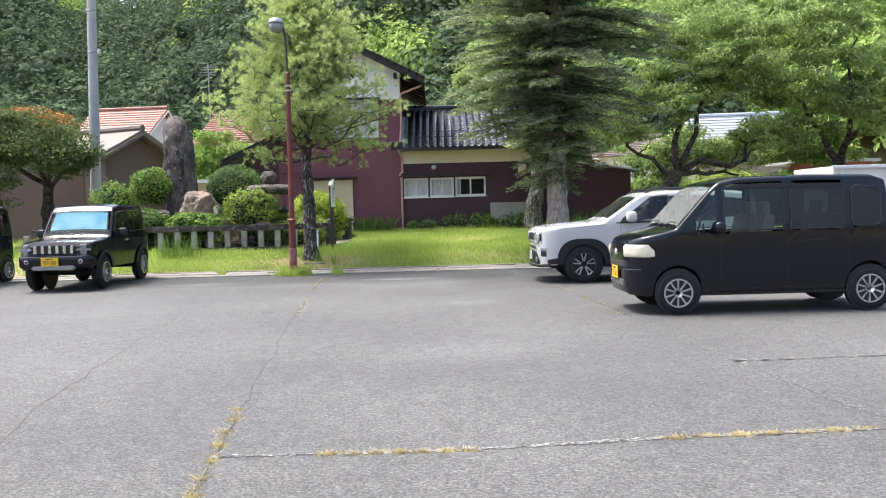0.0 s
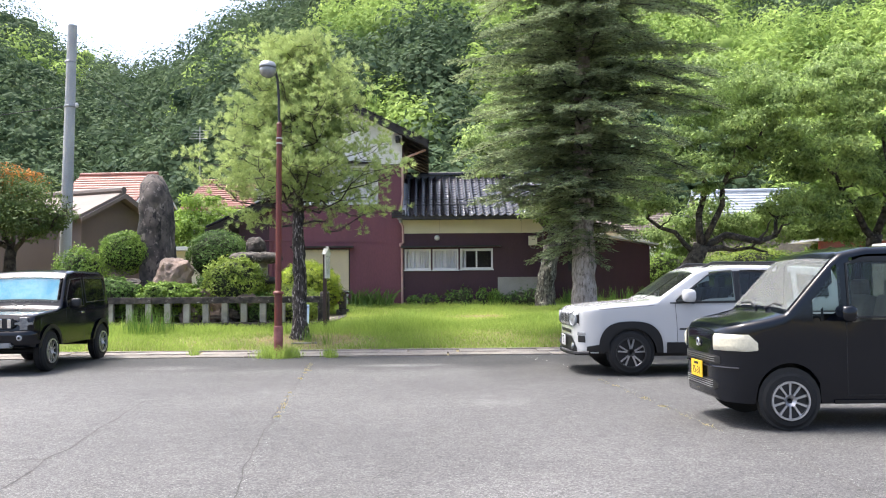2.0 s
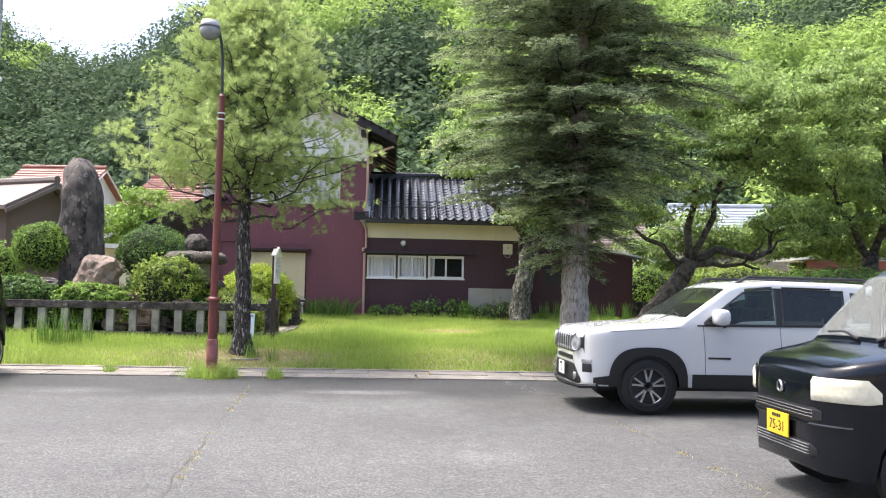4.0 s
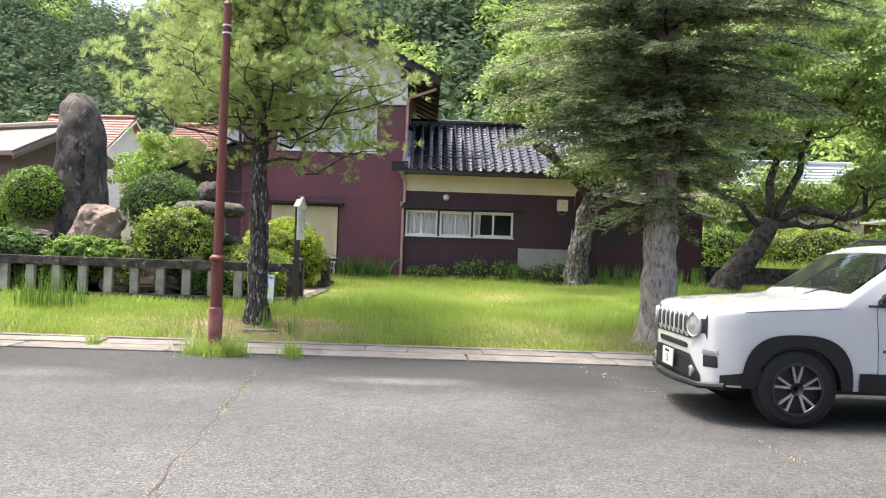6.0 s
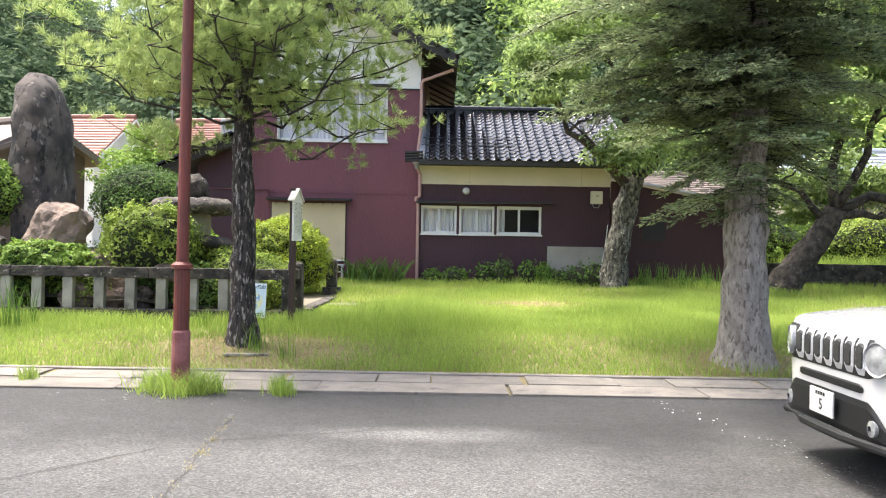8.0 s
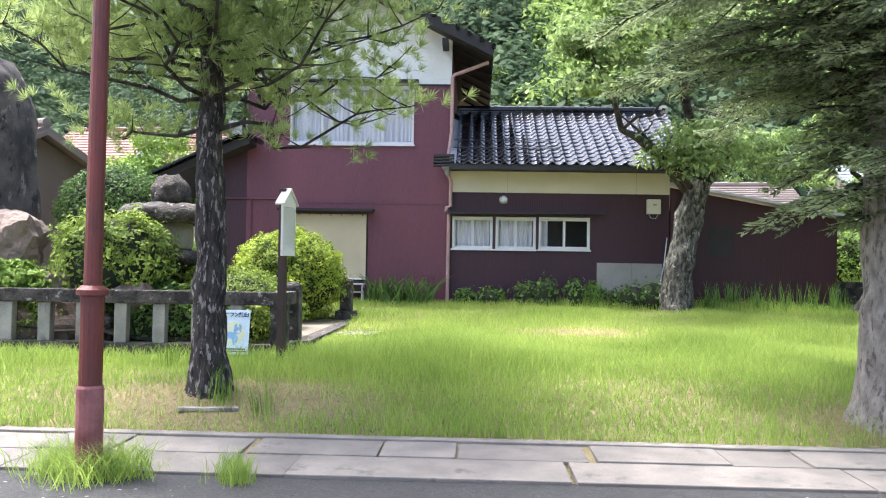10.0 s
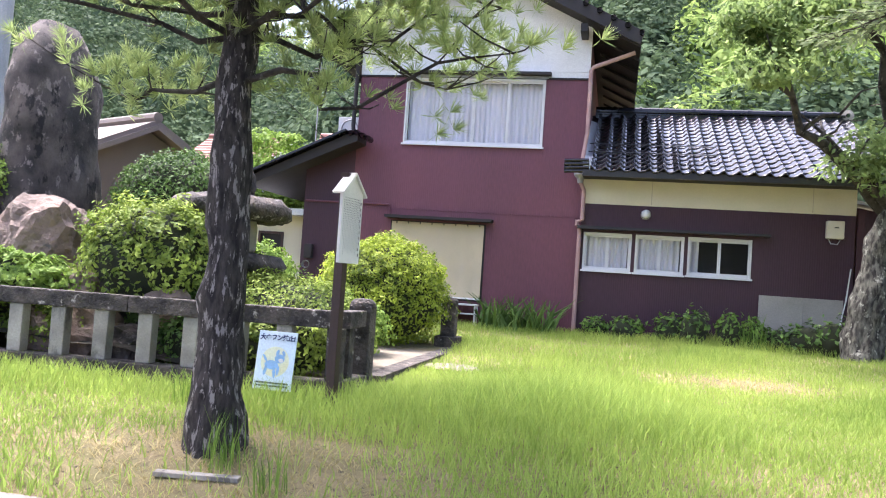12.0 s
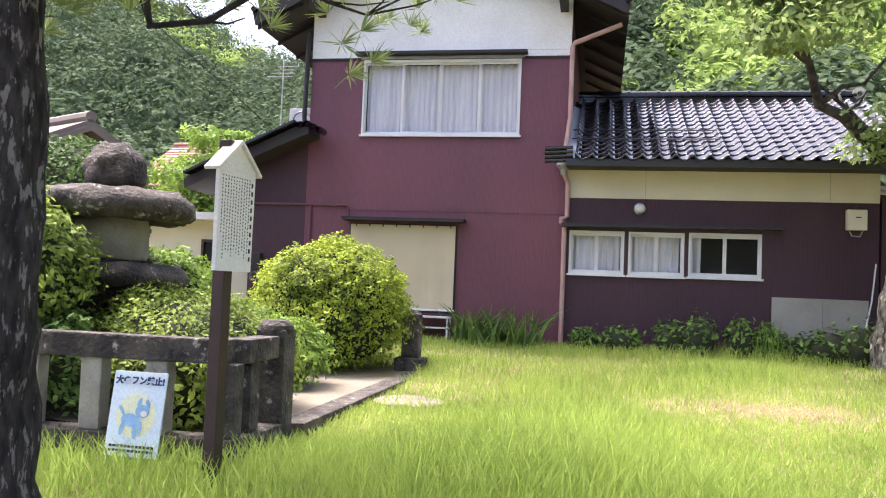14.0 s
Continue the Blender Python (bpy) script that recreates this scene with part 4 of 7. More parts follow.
gable_house("far_house", (21.5, 52.0, 1.0), 6.0, 5.5, 4.2, 5.6, 84, "concrete", "blue_roof", "pale house with a grey-blue roof behind trees", 8)
oh = thing("outhouse", (-8.5, 33.0, 0.6), "small cream outbuilding with a brown door and pale flat roof", "shed")
part("wall", wall_panel(-9.9, -7.3, 0.4, 2.66, [(-8.45, -7.86, 0.4, 2.3)], 33.0, 33.14), "cream", oh)
part("side_wall", block(-9.9, -9.76, 33.14, 35.2, 0.4, 2.66), "cream", oh)
part("side_wall", block(-7.44, -7.3, 33.14, 35.2, 0.4, 2.66), "cream", oh)
od = part("door", block(-8.4, -7.91, 33.04, 33.08, 0.5, 2.25, 0.006), "dark_wood", oh, "dark brown boarded door")
part("door_frame", wall_panel(-8.45, -7.86, 0.42, 2.3, [(-8.4, -7.91, 0.42, 2.25)], 32.97, 33.1), "post_brown", od)
part("roof", prism([(-10.1, 2.68), (-7.27, 2.68), (-7.27, 2.8), (-10.1, 2.76)], 32.6, 35.4), "zinc", oh, "pale sheet roof")
part("fascia", block(-10.1, -7.27, 32.56, 32.598, 2.66, 2.8), "alu", oh)
rs = thing("red_shed", (17.2, 36.5, 0.8), "low shed with a red wall beyond the hedge", "shed")
part("wall", block(15.7, 19.2, 36.4, 36.6, 0.6, 3.0), "car_red", rs)
part("roof", prism([(15.5, 3.0), (19.4, 3.0), (19.4, 3.12), (15.5, 3.12)], 36.1, 39.0), "zinc", rs)
side_wall = tagged(part("side_yard_wall", block(-40, -13.2, 31.0, 31.2, 0.4, 3.6), "brown_wall"), "dark brown boundary wall in the shade of a tree", "wall", kind="structure")
lw = tagged(part("low_wall", block(7.9, 30, 33.6, 33.85, 0.3, 1.25, 0.02), "stone_dark"), "low dark stone retaining wall", "wall", kind="structure")

# ---- plants ----
def blades(name, px, py, h, w, material, parent=None, label="", lean=0.35, seed=0, zf=gz, base=None):
    """Grass: a bent blade of three points up each stalk."""
    rng = np.random.default_rng(seed)
    n = len(px)
    pz = np.array([zf(float(a), float(b)) for a, b in zip(px, py)]) if base is None else base
    a = rng.uniform(0, 2 * math.pi, n)
    dx, dy = np.cos(a), np.sin(a)
    b2 = rng.uniform(0, 2 * math.pi, n)
    lx, ly = np.cos(b2) * lean * h * rng.uniform(0.2, 1, n), np.sin(b2) * lean * h * rng.uniform(0.2, 1, n)
    p = np.stack([px, py, pz - 0.01], 1)
    q = np.stack([dx * w, dy * w, 0 * w], 1)
    mid = p + np.stack([lx * 0.35, ly * 0.35, h * 0.6], 1)
    tip = p + np.stack([lx, ly, h], 1)
    v = np.stack([p - q, p + q, mid + q * 0.8, mid - q * 0.8, tip + q * 0.12, tip - q * 0.12], 1).reshape(-1, 3)
    i = np.arange(n)[:, None] * 6
    f = np.concatenate([i + np.array([[0, 1, 2, 3]]), i + np.array([[3, 2, 4, 5]])], 0)
    return quads_mesh(name, v, f, material, parent, label)


def tufts(name, at_list, material, n=60, h=0.3, spread=0.15, w=0.006, label="", category="weed", lean=0.6, seed=0):
    rng = np.random.default_rng(seed)
    for k, (x, y) in enumerate(at_list):
        t = thing(name, (x, y, gz(x, y)), label, category, name + "s")
        rr = rng.normal(0, spread, (n, 2))
        blades("leaves", x + rr[:, 0], y + rr[:, 1], h * rng.uniform(0.4, 1.2, n), np.full(n, w), material, t, lean=lean, seed=seed + k, zf=lambda a, b: max(gz(a, b), 0.0))


def bush(name, at, size, material, label, n=9000, leaf=0.035, seed=1, lumps=0.16, base=None):
    """A clipped shrub: a core dark with inner shade under a shell of many leaves."""
    rng = np.random.default_rng(seed)
    n, leaf = int(n * 1.8), leaf * 0.84
    t = thing(name, (at[0], at[1], base if base is not None else gz(at[0], at[1])), label, "bush", "garden shrubs")
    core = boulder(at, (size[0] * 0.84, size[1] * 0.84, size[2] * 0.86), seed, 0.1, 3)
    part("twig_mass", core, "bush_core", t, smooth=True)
    d = rng.normal(0, 1, (n, 3))
    d /= np.linalg.norm(d, axis=1, keepdims=True)
    d = d[rng.uniform(0, 1, n) < np.clip(0.6 + 0.7 * d[:, 2], 0.3, 1)]
    n = len(d)
    k = np.array([1 + lumps * noise.noise(Vector(q) * 2.3 + Vector((seed, 0, 0))) + lumps * 0.9 * noise.noise(Vector(q) * 7.5 + Vector((0, seed, 0))) for q in d])[:, None]
    p = d * np.array(size) * k * rng.uniform(0.86, 1.03, (n, 1)) + np.array(at)
    nr = d / np.array(size)
    nr /= np.linalg.norm(nr, axis=1, keepdims=True)
    nr[:, 2] += 0.35
    v, f = leaf_cloud(p, nr, leaf, 0.5, 0.55, rng)
    quads_mesh("leaves", v, f, material, t)
    return t


def limb_path(a, b, sag=0.0, wob=0.12, n=7, seed=0):
    a, b = Vector(a), Vector(b)
    out = []
    L = (b - a).length
    for k in range(n):
        u = k / (n - 1)
        p = a.lerp(b, u)
        p += Vector((noise.noise(Vector((u * 3, seed, 0))), noise.noise(Vector((u * 3, seed, 7))), noise.noise(Vector((u * 3, seed, 13))))) * wob * L * math.sin(u * math.pi)
        p.z += sag * L * math.sin(u * math.pi)
        out.append(p)
    return out


def trunk_bm(path, radii, flute=0.12, n=16, seed=0):
    fine, rr = [], []
    for a, b, ra, rb in zip(path, path[1:], radii, radii[1:]):
        m = max(1, int((Vector(b) - Vector(a)).length / 0.16))
        for k in range(m):
            fine.append(Vector(a).lerp(Vector(b), k / m))
            rr.append(ra + (rb - ra) * k / m)
    path, radii = fine + [Vector(path[-1])], rr + [radii[-1]]
    bm = tube(path, radii, n * 2)
    for v in bm.verts:
        q = noise.noise(v.co * 2.5 + Vector((seed, 0, 0))) * 0.45 + noise.noise(Vector((v.co.x * 7, v.co.y * 7, v.co.z * 3.5 + seed))) * 0.4 + noise.noise(Vector((v.co.x * 17, v.co.y * 17, v.co.z * 6))) * 0.25
        c = min(path, key=lambda p: (Vector(p) - v.co).length)
        v.co += (v.co - Vector(c)) * flute * q
    return bm


def broad_tree(name, at, trunk_pts, trunk_r, limbs, clumps, bark, leaf, label, leaf_size=0.06, per=260, seed=1, droop=0.6, bark_limbs=None):
    """A leaning trunk, limbs, and a crown made of leaf clumps with gaps between."""
    rng = np.random.default_rng(seed)
    t = thing(name, (*at, gz(*at)), label, "tree")
    tr = part("trunk", trunk_bm([Vector(p) for p in trunk_pts], trunk_r, 0.6, 18, seed), bark, t, smooth=True)
    for k, (a, b, r) in enumerate(limbs):
        lb = bmesh.new()
        pts = limb_path(a, b, 0.05, 0.22, 8, seed * 7 + k)
        tube(pts, [r * (1 - 0.8 * i / 7) for i in range(8)], 8, lb)
        for j in range(3):
            u = pts[3 + j]
            e = u + Vector((rng.normal(0, 0.7), rng.normal(0, 0.7), rng.uniform(0.1, 0.8)))
            tube(limb_path(u, e, 0.05, 0.2, 5, seed + k * 5 + j), [r * 0.35 * (1 - 0.8 * i / 4) for i in range(5)], 5, lb)
        part("limb", lb, bark_limbs or bark, t, smooth=True)
    ps, ns = [], []
    for (c, s, m) in clumps:
        for _ in range(m):
            d = rng.normal(0, 1, 3)
            d /= np.linalg.norm(d)
            q = np.array(c) + d * np.array(s) * rng.uniform(0.35, 1.0)
            rad = rng.uniform(0.35, 0.85)
            pp, dd = ball_points(per, rng, 0.2)
            ps.append(q + pp * np.array([rad, rad, rad * 0.36]))
            dd = dd * 0.6
            dd[:, 2] += 0.6
            ns.append(dd)
    v, f = leaf_cloud(np.concatenate(ps), np.concatenate(ns), leaf_size, 0.45, 0.6, rng, droop)
    quads_mesh("crown", v, f, leaf, t)
    return t


def needle_tufts(centres, dirs, per, length, width, rng):
    """Needles that spray outward from shoot tips."""
    n = len(centres)
    c = np.repeat(centres, per, 0)
    d = np.repeat(dirs, per, 0) + rng.normal(0, 0.55, (n * per, 3))
    d /= np.linalg.norm(d, axis=1, keepdims=True)
    L = length * rng.uniform(0.6, 1.15, (n * per, 1))
    s = np.cross(d, rng.normal(0, 1, d.shape))
    s /= np.linalg.norm(s, axis=1, keepdims=True) + 1e-9
    v = np.stack([c - s * width * 0.6, c + d * L * 0.45 + s * width, c + d * L, c + d * L * 0.45 - s * width], 1).reshape(-1, 3)
    return v, np.arange(len(v)).reshape(-1, 4)


def pine_tree():
    rng = np.random.default_rng(5)
    base = (-3.27, 21.1)
    t = thing("pine_tree", (*base, gz(*base)), "pine with rough dark fissured bark and open yellow-green needles", "tree")
    path = [(-3.25, 21.1, 0.05), (-3.25, 21.1, 0.25), (-3.24, 21.1, 0.6), (-3.26, 21.1, 1.4), (-3.31, 21.1, 2.4), (-3.31, 21.12, 3.4), (-3.36, 21.1, 4.6), (-3.42, 21.1, 5.7), (-3.4, 21.1, 6.4)]
    tb = trunk_bm([Vector(p) for p in path], [0.275, 0.2, 0.155, 0.142, 0.13, 0.11, 0.075, 0.04, 0.015], 0.75, 20, 3)
    part("trunk", tb, "bark_pine", t, smooth=True)
    lb = bmesh.new()
    tips, tdirs = [], []
    k = 0
    for z in np.arange(2.55, 6.35, 0.17):
        u = (z - 2.55) / 3.8
        for j in range(4):
            lb = bmesh.new()
            a = k * 2.399 + rng.uniform(-0.3, 0.3)
            L = (2.45 * (1 - u) ** 0.65 + 0.35) * rng.uniform(0.6, 1.08)
            if L < 0.3 or (z < 2.9 and math.sin(a) < -0.2) or (z < 2.65 and math.cos(a) > 0.1):
                continue
            s = Vector((-3.33, 21.1, z))
            e = s + Vector((math.cos(a) * L, math.sin(a) * L, L * rng.uniform(0.02, 0.3) + 0.5 * u))
            pts = limb_path(s, e, -0.04, 0.25, 8, k)
            r = 0.013 + 0.014 * (1 - u)
            tube(pts, [r * (1 - 0.8 * i / 7) for i in range(8)], 6, lb)
            for i in range(2, 8):
                for q in range(5):
                    off = Vector((rng.normal(0, 0.28), rng.normal(0, 0.28), rng.uniform(-0.02, 0.34))) * (0.5 + 0.5 * L / 2.4)
                    p = pts[i] + off
                    if q < 2:
                        tube([pts[i], pts[i] + off * 0.55 + Vector((0, 0, -0.02)), p], [0.008, 0.006, 0.004], 4, lb)
                    for w in range(3):
                        tips.append(p + Vector((rng.normal(0, 0.09), rng.normal(0, 0.09), rng.normal(0, 0.06))))
                        tdirs.append((off.normalized() + Vector((0, 0, 0.7))).normalized())
            k += 1
            part("branch", lb, "bark_dark", t, smooth=True)
    v, f = needle_tufts(np.array(tips), np.array(tdirs), 36, 0.13, 0.004, rng)
    quads_mesh("crown", v, f, "pine_needle", t)


def fir_tree():
    """A tall conifer: drooping limbs in uneven tiers, each a flat frond of needled twigs with gaps between."""
    rng = np.random.default_rng(9)
    bx, by = 3.02, 20.75
    t = thing("fir_tree", (bx, by, gz(bx, by)), "tall dark conifer with a thick grey furrowed trunk", "tree")
    path = [(bx, by, -0.02), (bx, by, 0.12), (bx, by, 0.35), (bx - 0.01, by, 0.8), (bx - 0.02, by, 1.6), (bx, by, 3), (bx + 0.03, by, 6), (bx, by, 9.5), (bx, by, 13)]
    tb = trunk_bm([Vector(p) for p in path], [0.44, 0.38, 0.31, 0.275, 0.25, 0.22, 0.16, 0.09, 0.02], 0.32, 28, 4)
    part("trunk", tb, "bark_grey", t, smooth=True)
    P, D, S = [], [], []

    def needles(a, b, step, size):
        """Rows of needle sprays on both sides of a twig from a to b."""
        d = b - a
        L = float(np.linalg.norm(d))
        d = d / max(L, 1e-6)
        m = max(3, int(L / step) * 2)
        u = (np.arange(m) + rng.uniform(0, 1, m)) / m
        w = np.cross(d, (0, 0, 1.0))
        w /= np.linalg.norm(w) + 1e-6
        sg = np.where(np.arange(m) % 2, 1.0, -1.0)[:, None]
        P.append(a + d * (u * L)[:, None] + rng.normal(0, 0.008, (m, 3)))
        D.append(d * 0.75 + w * sg * 0.62 + rng.normal(0, 0.22, (m, 3)) + np.array([0, 0, -0.05]))
        S.append(size * rng.uniform(0.65, 1.3, m))

    z, k = 2.0, 0
    while z < 12.7:
        full = float(np.interp(z, [2.0, 2.5, 3.2, 4.0, 4.9, 6.0, 7.5, 10.0, 12.8], [0.75, 1.3, 2.0, 2.45, 2.75, 2.9, 2.7, 1.9, 0.3]))
        for j in range(12 if z < 4.6 else 9):
            a = k * 2.399 + rng.uniform(-0.35, 0.35)
            k += 1
            L = full * (rng.uniform(0.5, 1.12) if j < 7 else rng.uniform(0.22, 0.45))
            s0 = Vector((bx, by, z + rng.uniform(-0.16, 0.16)))
            if math.cos(a) < -0.3 and 2.8 < z < 5:
                L *= 1.18
            out, side = Vector((math.cos(a), math.sin(a), 0)), Vector((-math.sin(a), math.cos(a), 0))
            drop = rng.uniform(0.1, 0.32) + (0.18 if z < 2.8 else 0)
            pts = []
            for i in range(9):
                u = i / 8
                pts.append(s0 + out * L * u + side * 0.12 * L * noise.noise(Vector((u * 2, k, 3))) + Vector((0, 0, L * (0.10 * math.sin(u * 2.2) - drop * u * u + 0.10 * max(0, u - 0.75)))))
            lb = tube(pts, [0.03 * (0.5 + 0.5 * L / 2.8) * (1 - 0.85 * i / 8) for i in range(9)], 5)
            ns = int(L / 0.105)
            for q in range(ns):
                u = 0.1 + 0.9 * q / ns
                f = u * 8
                i0 = min(int(f), 7)
                p = pts[i0].lerp(pts[i0 + 1], f - i0)
                for sg in (-1, 1):
                    ln = (0.16 + 0.42 * min(1.0, L / 2.2) * math.sin(min(1.0, 0.25 + (1 - u) * 1.1) * 1.5)) * rng.uniform(0.55, 1.15)
                    e = p + (out * rng.uniform(0.55, 0.95) + side * sg * rng.uniform(0.6, 1.0) + Vector((0, 0, rng.uniform(-0.42, 0.06)))).normalized() * ln
                    tube([p, e], [0.006, 0.002], 3, lb)
                    needles(np.array(p), np.array(e), 0.03, 0.062)
                    if ln > 0.3:
                        mid = p.lerp(e, 0.5)
                        for s2 in (-1, 1):
                            e2 = mid + ((e - p).normalized() * 0.8 + Vector((-(e - p).y, (e - p).x, 0)).normalized() * s2 * 0.7 + Vector((0, 0, rng.uniform(-0.35, 0.05)))).normalized() * ln * 0.42
                            needles(np.array(mid), np.array(e2), 0.03, 0.055)
            needles(np.array(pts[3]), np.array(pts[8]), 0.03, 0.06)
            part("branch", lb, "bark_dark", t, smooth=True)
        z += rng.uniform(0.2, 0.34)
    P, D, S = np.concatenate(P), np.concatenate(D), np.concatenate(S)[:, None]
    D /= np.linalg.norm(D, axis=1, keepdims=True)
    N = np.cross(D, rng.normal(0, 0.5, D.shape) + np.array([0, 0, 1.0]))
    N /= np.linalg.norm(N, axis=1, keepdims=True)
    v = np.stack([P, P + D * S * 0.5 + N * S * 0.2, P + D * S * 1.2, P + D * S * 0.5 - N * S * 0.2], 1).reshape(-1, 3)
    quads_mesh("crown", v, np.arange(len(v)).reshape(-1, 4), "fir_needle", t)


pine_tree()
fir_tree()
broad_tree("cherry_tree", (3.65, 31.3), [(3.55, 31.3, 0.3), (3.6, 31.3, 0.8), (3.68, 31.3, 1.6), (3.82, 31.3, 2.4), (4.0, 31.25, 3.0), (4.1, 31.2, 3.4)], [0.4, 0.33, 0.3, 0.28, 0.25, 0.2],
           [((4.0, 31.25, 3.0), (1.2, 29.6, 5.2), 0.13), ((4.05, 31.2, 3.2), (3.0, 30.0, 7.0), 0.14), ((4.1, 31.2, 3.3), (5.6, 30.4, 6.2), 0.12), ((4.0, 31.2, 3.1), (2.2, 30.2, 4.6), 0.08)],
           [((1.9, 29.8, 6.0), (1.7, 1.0, 0.75), 20), ((2.9, 30.2, 7.0), (1.9, 1.3, 1.0), 34), ((4.8, 30.3, 6.2), (1.8, 1.3, 1.2), 26), ((3.8, 30.4, 3.9), (1.1, 0.6, 0.7), 18), ((1.7, 29.4, 5.0), (0.6, 0.4, 0.25), 3)],
           "bark_lichen", "cherry_leaf", "old cherry with lichen-covered leaning trunk", 0.07, 190, 21, 1.0, "bark_dark")
broad_tree("cherry_tree", (8.0, 31.0), [(7.6, 31, 0.3), (7.85, 31, 0.9), (8.3, 31, 1.5), (8.75, 31, 2.1), (9.0, 31, 2.6)], [0.42, 0.36, 0.32, 0.28, 0.24],
           [((8.9, 31, 2.4), (12.6, 30.4, 3.6), 0.16), ((9.0, 31, 2.6), (9.2, 31.5, 6.2), 0.14), ((8.8, 31, 2.3), (6.2, 30.4, 4.4), 0.1), ((9.0, 31, 2.5), (11.5, 31.5, 2.4), 0.13), ((9.0, 31, 2.6), (11.2, 30.2, 6.8), 0.12)],
           [((8.6, 30.8, 5.6), (2.6, 1.8, 1.5), 70), ((11.8, 30.4, 6.4), (3.2, 2.0, 2.0), 90), ((12.4, 30.6, 3.9), (2.2, 1.4, 0.6), 22), ((6.7, 30.4, 4.2), (1.2, 1.0, 0.7), 14), ((9.5, 31, 8.0), (2.6, 1.8, 1.0), 40), ((9.8, 33.4, 3.4), (2.8, 1.0, 1.0), 60), ((6.3, 34.5, 4.4), (1.8, 1.0, 0.9), 26)],
           "bark_dark", "cherry_leaf", "spreading cherry with dark crooked limbs", 0.075, 190, 33, 1.0)
broad_tree("cherry_tree", (15.5, 32.0), [(15.4, 32, 0.3), (15.5, 32, 1.5), (15.6, 32, 3.0)], [0.36, 0.3, 0.24],
           [((15.6, 32, 2.8), (13.2, 31, 5.6), 0.14), ((15.6, 32, 2.9), (18.2, 31.5, 5.8), 0.14), ((15.6, 32, 3.0), (15.8, 31, 7.4), 0.13)],
           [((15.5, 31.4, 6.0), (3.6, 2.2, 2.4), 120), ((14.6, 31.2, 8.4), (3.2, 2.0, 1.6), 60), ((19.5, 33, 6.0), (2.6, 2.0, 2.6), 60), ((14.6, 33.8, 3.7), (3.0, 1.2, 1.2), 66)],
           "bark_dark", "cherry_leaf", "leafy cherry with a broad crown", 0.08, 180, 44, 1.0)
broad_tree("maple_tree", (-12.4, 27.0), [(-12.6, 27, 0.4), (-12.7, 27, 1.6), (-12.6, 27, 2.6)], [0.22, 0.18, 0.14],
           [((-12.6, 27, 2.4), (-10.6, 26.6, 3.7), 0.08), ((-12.6, 27, 2.5), (-15.5, 26.5, 3.9), 0.09), ((-12.6, 27, 2.6), (-13.4, 27, 4.4), 0.08)],
           [((-13.8, 26.6, 3.9), (2.8, 1.4, 1.2), 120), ((-11.9, 26.4, 3.3), (1.1, 0.9, 0.7), 24), ((-15.0, 26.2, 2.6), (2.0, 1.0, 1.0), 46)],
           "bark_dark", "maple_leaf", "spreading maple with dark green leaves", 0.055, 200, 55, 0.4)
broad_tree("maple_tree", (-13.2, 28.2), [(-13.2, 28.2, 0.5), (-13.2, 28.2, 2.2), (-13.1, 28.1, 3.6)], [0.1, 0.08, 0.05],
           [((-13.1, 28.1, 3.3), (-12.4, 27.6, 4.6), 0.04), ((-13.1, 28.1, 3.5), (-13.8, 27.8, 4.7), 0.04)],
           [((-13.2, 27.7, 4.6), (1.3, 0.8, 0.5), 22)], "bark_dark", "maple_red", "small maple turning orange", 0.05, 160, 56, 0.4)
broad_tree("garden_tree", (-8.6, 36.0), [(-8.6, 36, 0.5), (-8.6, 36, 2.0)], [0.12, 0.08],
           [((-8.6, 36, 1.8), (-9.4, 35.8, 3.2), 0.05), ((-8.6, 36, 1.9), (-7.8, 35.6, 3.0), 0.05)],
           [((-9.4, 35.8, 3.6), (1.9, 1.2, 1.5), 80)], "bark_dark", "shrub_leaf", "light green garden tree", 0.07, 170, 57, 0.4)

